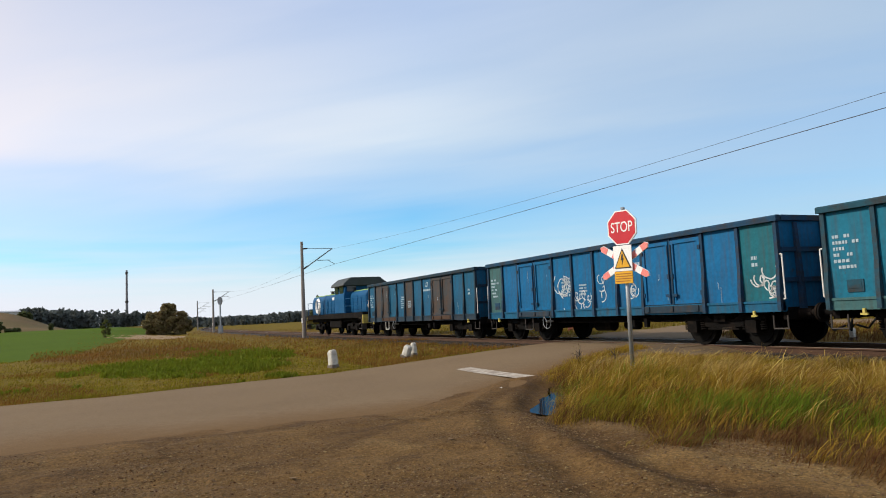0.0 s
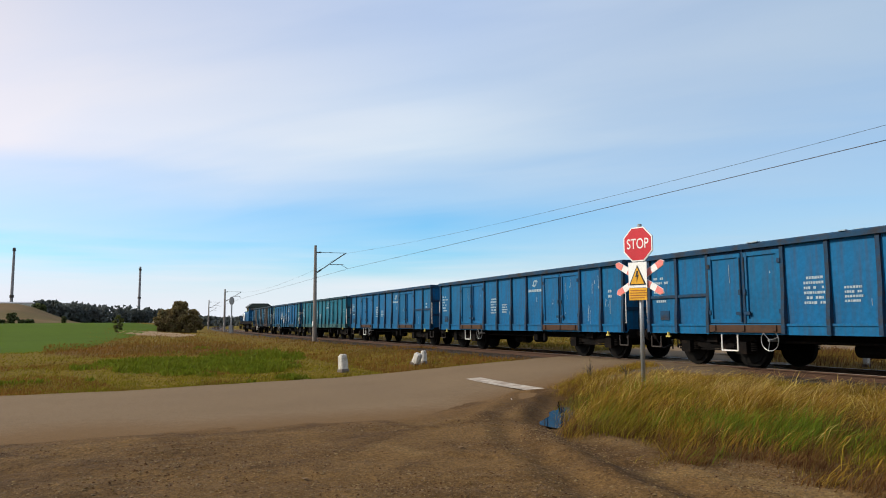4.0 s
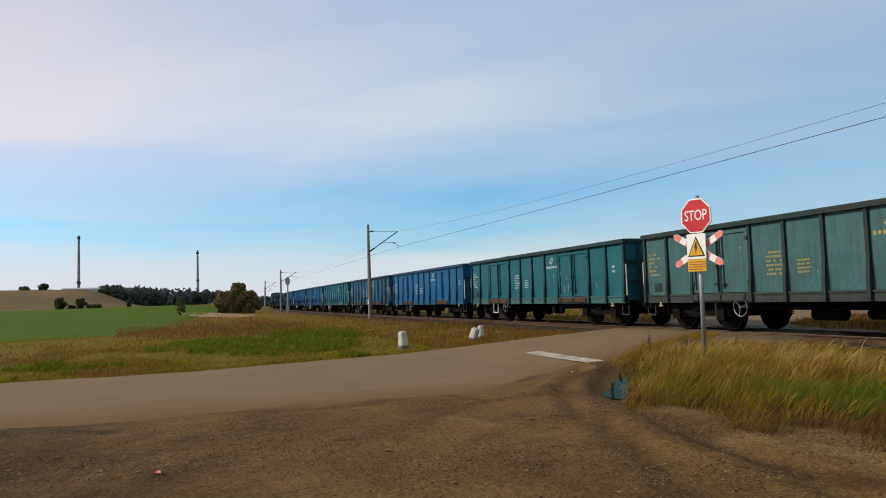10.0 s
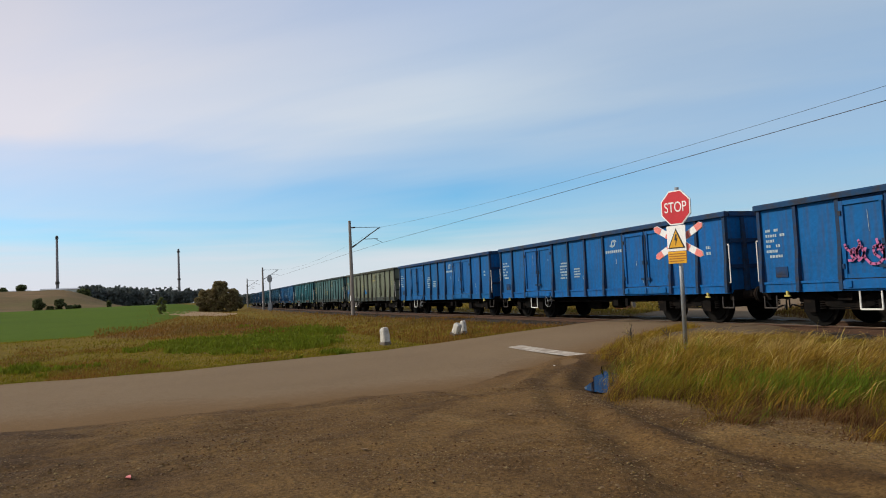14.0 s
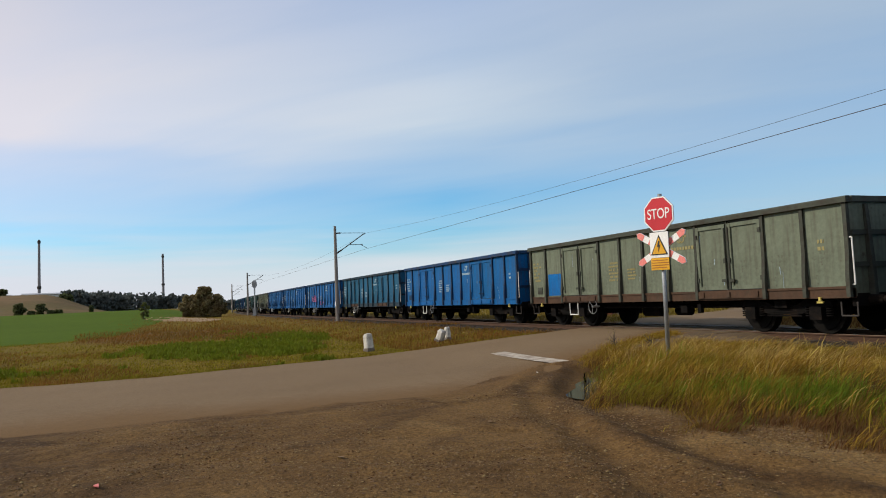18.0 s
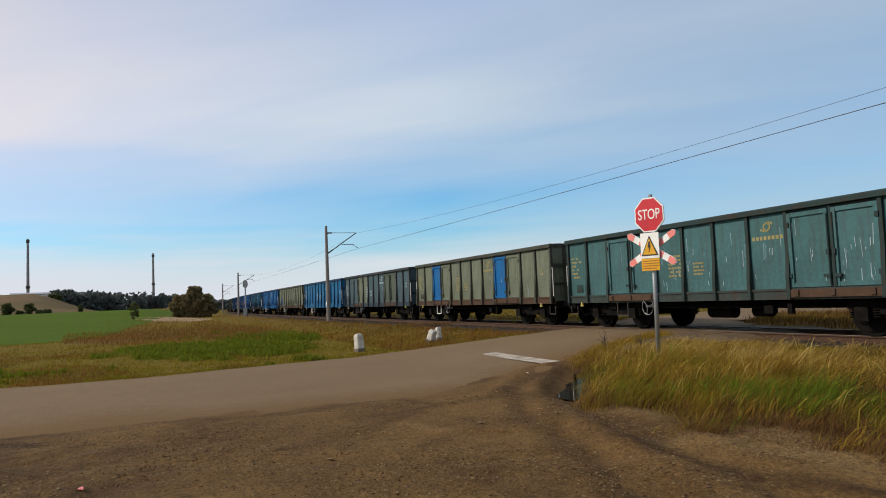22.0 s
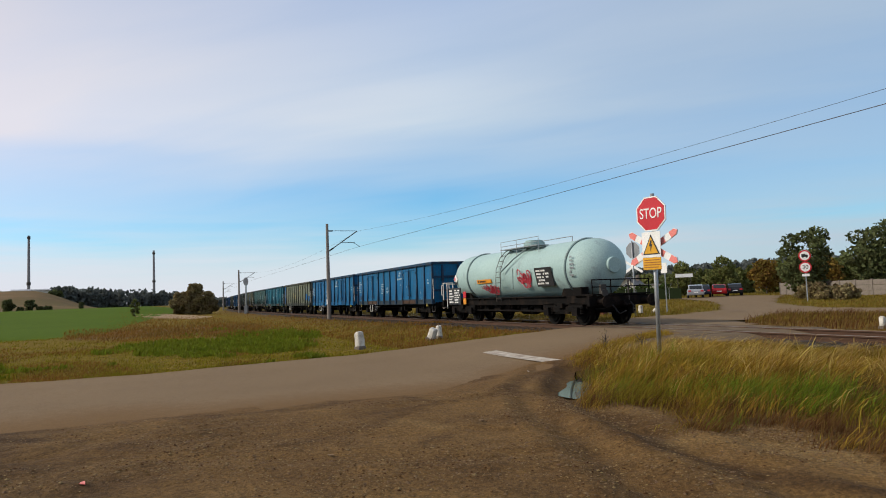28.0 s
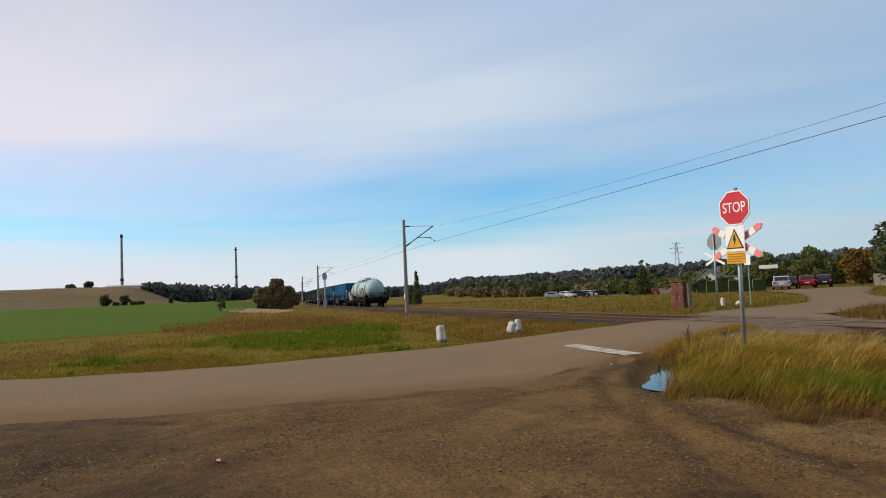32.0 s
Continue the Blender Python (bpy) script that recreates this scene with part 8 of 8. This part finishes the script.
car(-64.4, 58.8, 139, "silver", "silver estate car parked in the yard", 1)
car(-66.1, 61.5, 137.5, "navy", "dark blue car parked in the yard", 0)
car(-66.8, 64.7, 136, "red", "red hatchback parked in the yard", 0)
car(-67.1, 67.4, 138, "black", "black estate car parked in the yard", 1)
car(-125.0, 82.3, 160, "red", "bright red car beyond the meadow", 0, ground_z(-125, 82.3))
for x, y, turn, paint, label, kind in ((-147.9, 71.4, 55, "silver", "silver car far across the meadow", 0), (-147.0, 74.4, 20, "white", "white car far across the meadow", 0),
                                       (-145.9, 77.2, 50, "navy", "dark blue car far across the meadow", 1), (-145.0, 79.0, 40, "silver", "pale car far across the meadow", 0),
                                       (-143.6, 81.2, 70, "black", "dark car far across the meadow", 0)):
    car(x, y, turn, paint, label, kind, ground_z(x, y))


def rusty_cabinet():
    c = thing("rusty_cabinet", pose(-29.6, 20.9, 0.2, 0, 0, 35), "flaking rust-red metal cabinet beside the line", "cabinet")
    bm = bmesh.new()
    box(bm, (0, 0, 0.65), (0.62, 0.5, 1.3))
    finish(bm, 0.02)
    part("body", bm, M["rust"], c)
    for s in (-1, 1):
        bm = bmesh.new()
        box(bm, (0, 0, 0), (0.27, 0.02, 1.1))
        d = part("door", bm, M["rust"], c, at=pose(s * 0.145, -0.262, 0.65))
        bm = bmesh.new()
        rod(bm, (-s * 0.09, -0.02, -0.08), (-s * 0.09, -0.02, 0.08), 0.012, 6)
        part("handle", bm, M["dark_steel"], d)
    bm = bmesh.new()
    box(bm, (0, 0, 1.34), (0.70, 0.58, 0.06))
    part("lid", bm, M["rust"], c)
    bm = bmesh.new()
    box(bm, (0.52, 0, 0.62), (0.06, 0.4, 1.24))
    part("side_board", bm, M["concrete"], c, "grey weathered board")


rusty_cabinet()


def billboard():
    b = thing("billboard", pose(-64.3, 57.2, 0.2, 0, 0, 48), "long white signboard on two posts", "billboard")
    for x in (-1.0, 1.0):
        bm = bmesh.new()
        rod(bm, (x * 0.7, 0, -0.3), (x * 0.7, 0, 2.55), 0.03, 8)
        part("post", bm, M["dark_steel"], b)
    bm = bmesh.new()
    box(bm, (0, -0.06, 2.62), (1.9, 0.05, 0.40))
    part("board", bm, M["sign_white"], b)


billboard()


def concrete_fence(points, h, label, z=0.2):
    f = thing("concrete_fence", pose(0, 0, 0), label, "fence")
    for (x0, y0), (x1, y1) in zip(points, points[1:]):
        n = max(1, int(math.hypot(x1 - x0, y1 - y0) / 2.1))
        a = math.degrees(math.atan2(y1 - y0, x1 - x0))
        for i in range(n):
            t = (i + 0.5) / n
            x, y = x0 + (x1 - x0) * t, y0 + (y1 - y0) * t
            ln = math.hypot(x1 - x0, y1 - y0) / n
            for k in range(3):
                bm = bmesh.new()
                box(bm, (0, 0, 0), (ln - 0.14, 0.06, h / 3 - 0.02))
                part("panel", bm, M["concrete"], f, at=pose(x, y, z + h * (k + 0.5) / 3, 0, 0, a))
            bm = bmesh.new()
            box(bm, (0, 0, 0), (0.14, 0.14, h + 0.1))
            part("post", bm, M["concrete"], f, at=pose(x0 + (x1 - x0) * i / n, y0 + (y1 - y0) * i / n, z + h / 2, 0, 0, a))


concrete_fence([(-59.6, 66.8), (-44.5, 57.0), (-30.0, 52.0), (-12, 50.0)], 1.35, "grey concrete panel fence round the yard")
concrete_fence([(-135.0, 85.4), (-127.6, 89.2)], 1.4, "pale concrete panel fence behind the red car", -0.95)
concrete_fence([(-168, 84.0), (-156.0, 89.0)], 1.4, "pale concrete fence across the meadow", -0.85)


def hedge_panels():
    # Flat panels and posts added where the dark garden hedge stands.
    f = thing("green_fence", pose(0, 0, 0), "dark green panels and posts standing in for the garden hedge", "fence")
    x0, y0, x1, y1 = -71.0, 52.6, -60.0, 52.9
    for i in range(6):
        t = (i + 0.5) / 6
        bm = bmesh.new()
        box(bm, (0, 0, 0.65), (1.78, 0.04, 1.15))
        part("panel", bm, M["hedge_panel_green"], f, at=pose(x0 + (x1 - x0) * t, y0 + (y1 - y0) * t, 0.2, 0, 0, 1.5))
        bm = bmesh.new()
        rod(bm, (0, 0, 0), (0, 0, 1.3), 0.035, 8)
        part("post", bm, M["steel"], f, at=pose(x0 + (x1 - x0) * (i / 6), y0 + (y1 - y0) * (i / 6), 0.2))


hedge_panels()
for k, (x, y, h, s) in enumerate(((-36.0, 44.5, 1.0, 1.3), (-38.5, 46.0, 1.1, 1.2), (-33.0, 43.0, 0.8, 1.1), (-68, 54.0, 1.7, 1.5), (-65, 54.4, 1.6, 1.5), (-71, 53.6, 1.5, 1.4))):
    tree(x, y, h, s, 60 + k, "low brushy shrub beside the yard" if k < 3 else "dense green garden hedge bush", "leaf_olive" if k < 3 else "hedge_green", 1300, 0.14, category="bush", crown_from=0.0)

# stems and weeds that stand out of the bank
for k, (x, y, h) in enumerate(((-13.0, 9.3, 0.55), (-12.6, 9.0, 0.45), (-12.2, 9.6, 0.5))):
    tree(x, y, h, 0.22, 80 + k, "dry branching weed stalk in the grass", "leaf_olive", 60, 0.016, category="bush", crown_from=0.3)


def litter(x, y, s, paint, label, seed):
    r = random.Random(seed)
    bm = bmesh.new()
    vs = [bm.verts.new((r.uniform(-s, s), r.uniform(-s * 0.6, s * 0.6), r.uniform(0, s * 0.35))) for _ in range(9)]
    bmesh.ops.convex_hull(bm, input=vs)
    single("litter", bm, M[paint], pose(x, y, dirt_z(x, y) + 0.004), label, "litter")


litter(-6.25, -0.35, 0.055, "faded_red", "crumpled red wrapper on the dirt", 2)
litter(-10.9, 6.2, 0.045, "white_paint", "white paper scrap at the road edge", 3)
litter(-6.3, 1.6, 0.05, "stone", "pale stone on the dirt", 4)
litter(-7.0, 3.4, 0.05, "stone", "pale stone on the dirt", 5)
litter(-4.2, 6.4, 0.05, "white_paint", "white paper scrap in the grass", 6)


def motions():
    """Every vehicle of the train runs along the track."""
    times = [i * 1.0 for i in range(33)]
    for vehicle, q in RIDE:
        rows = []
        for t in times:
            x, y, a = on_track(-16.2 + q - travel(t))
            rows.append((t, pose(x, y, RAIL, 0, 0, a)))
        walk(vehicle, rows)


motions()
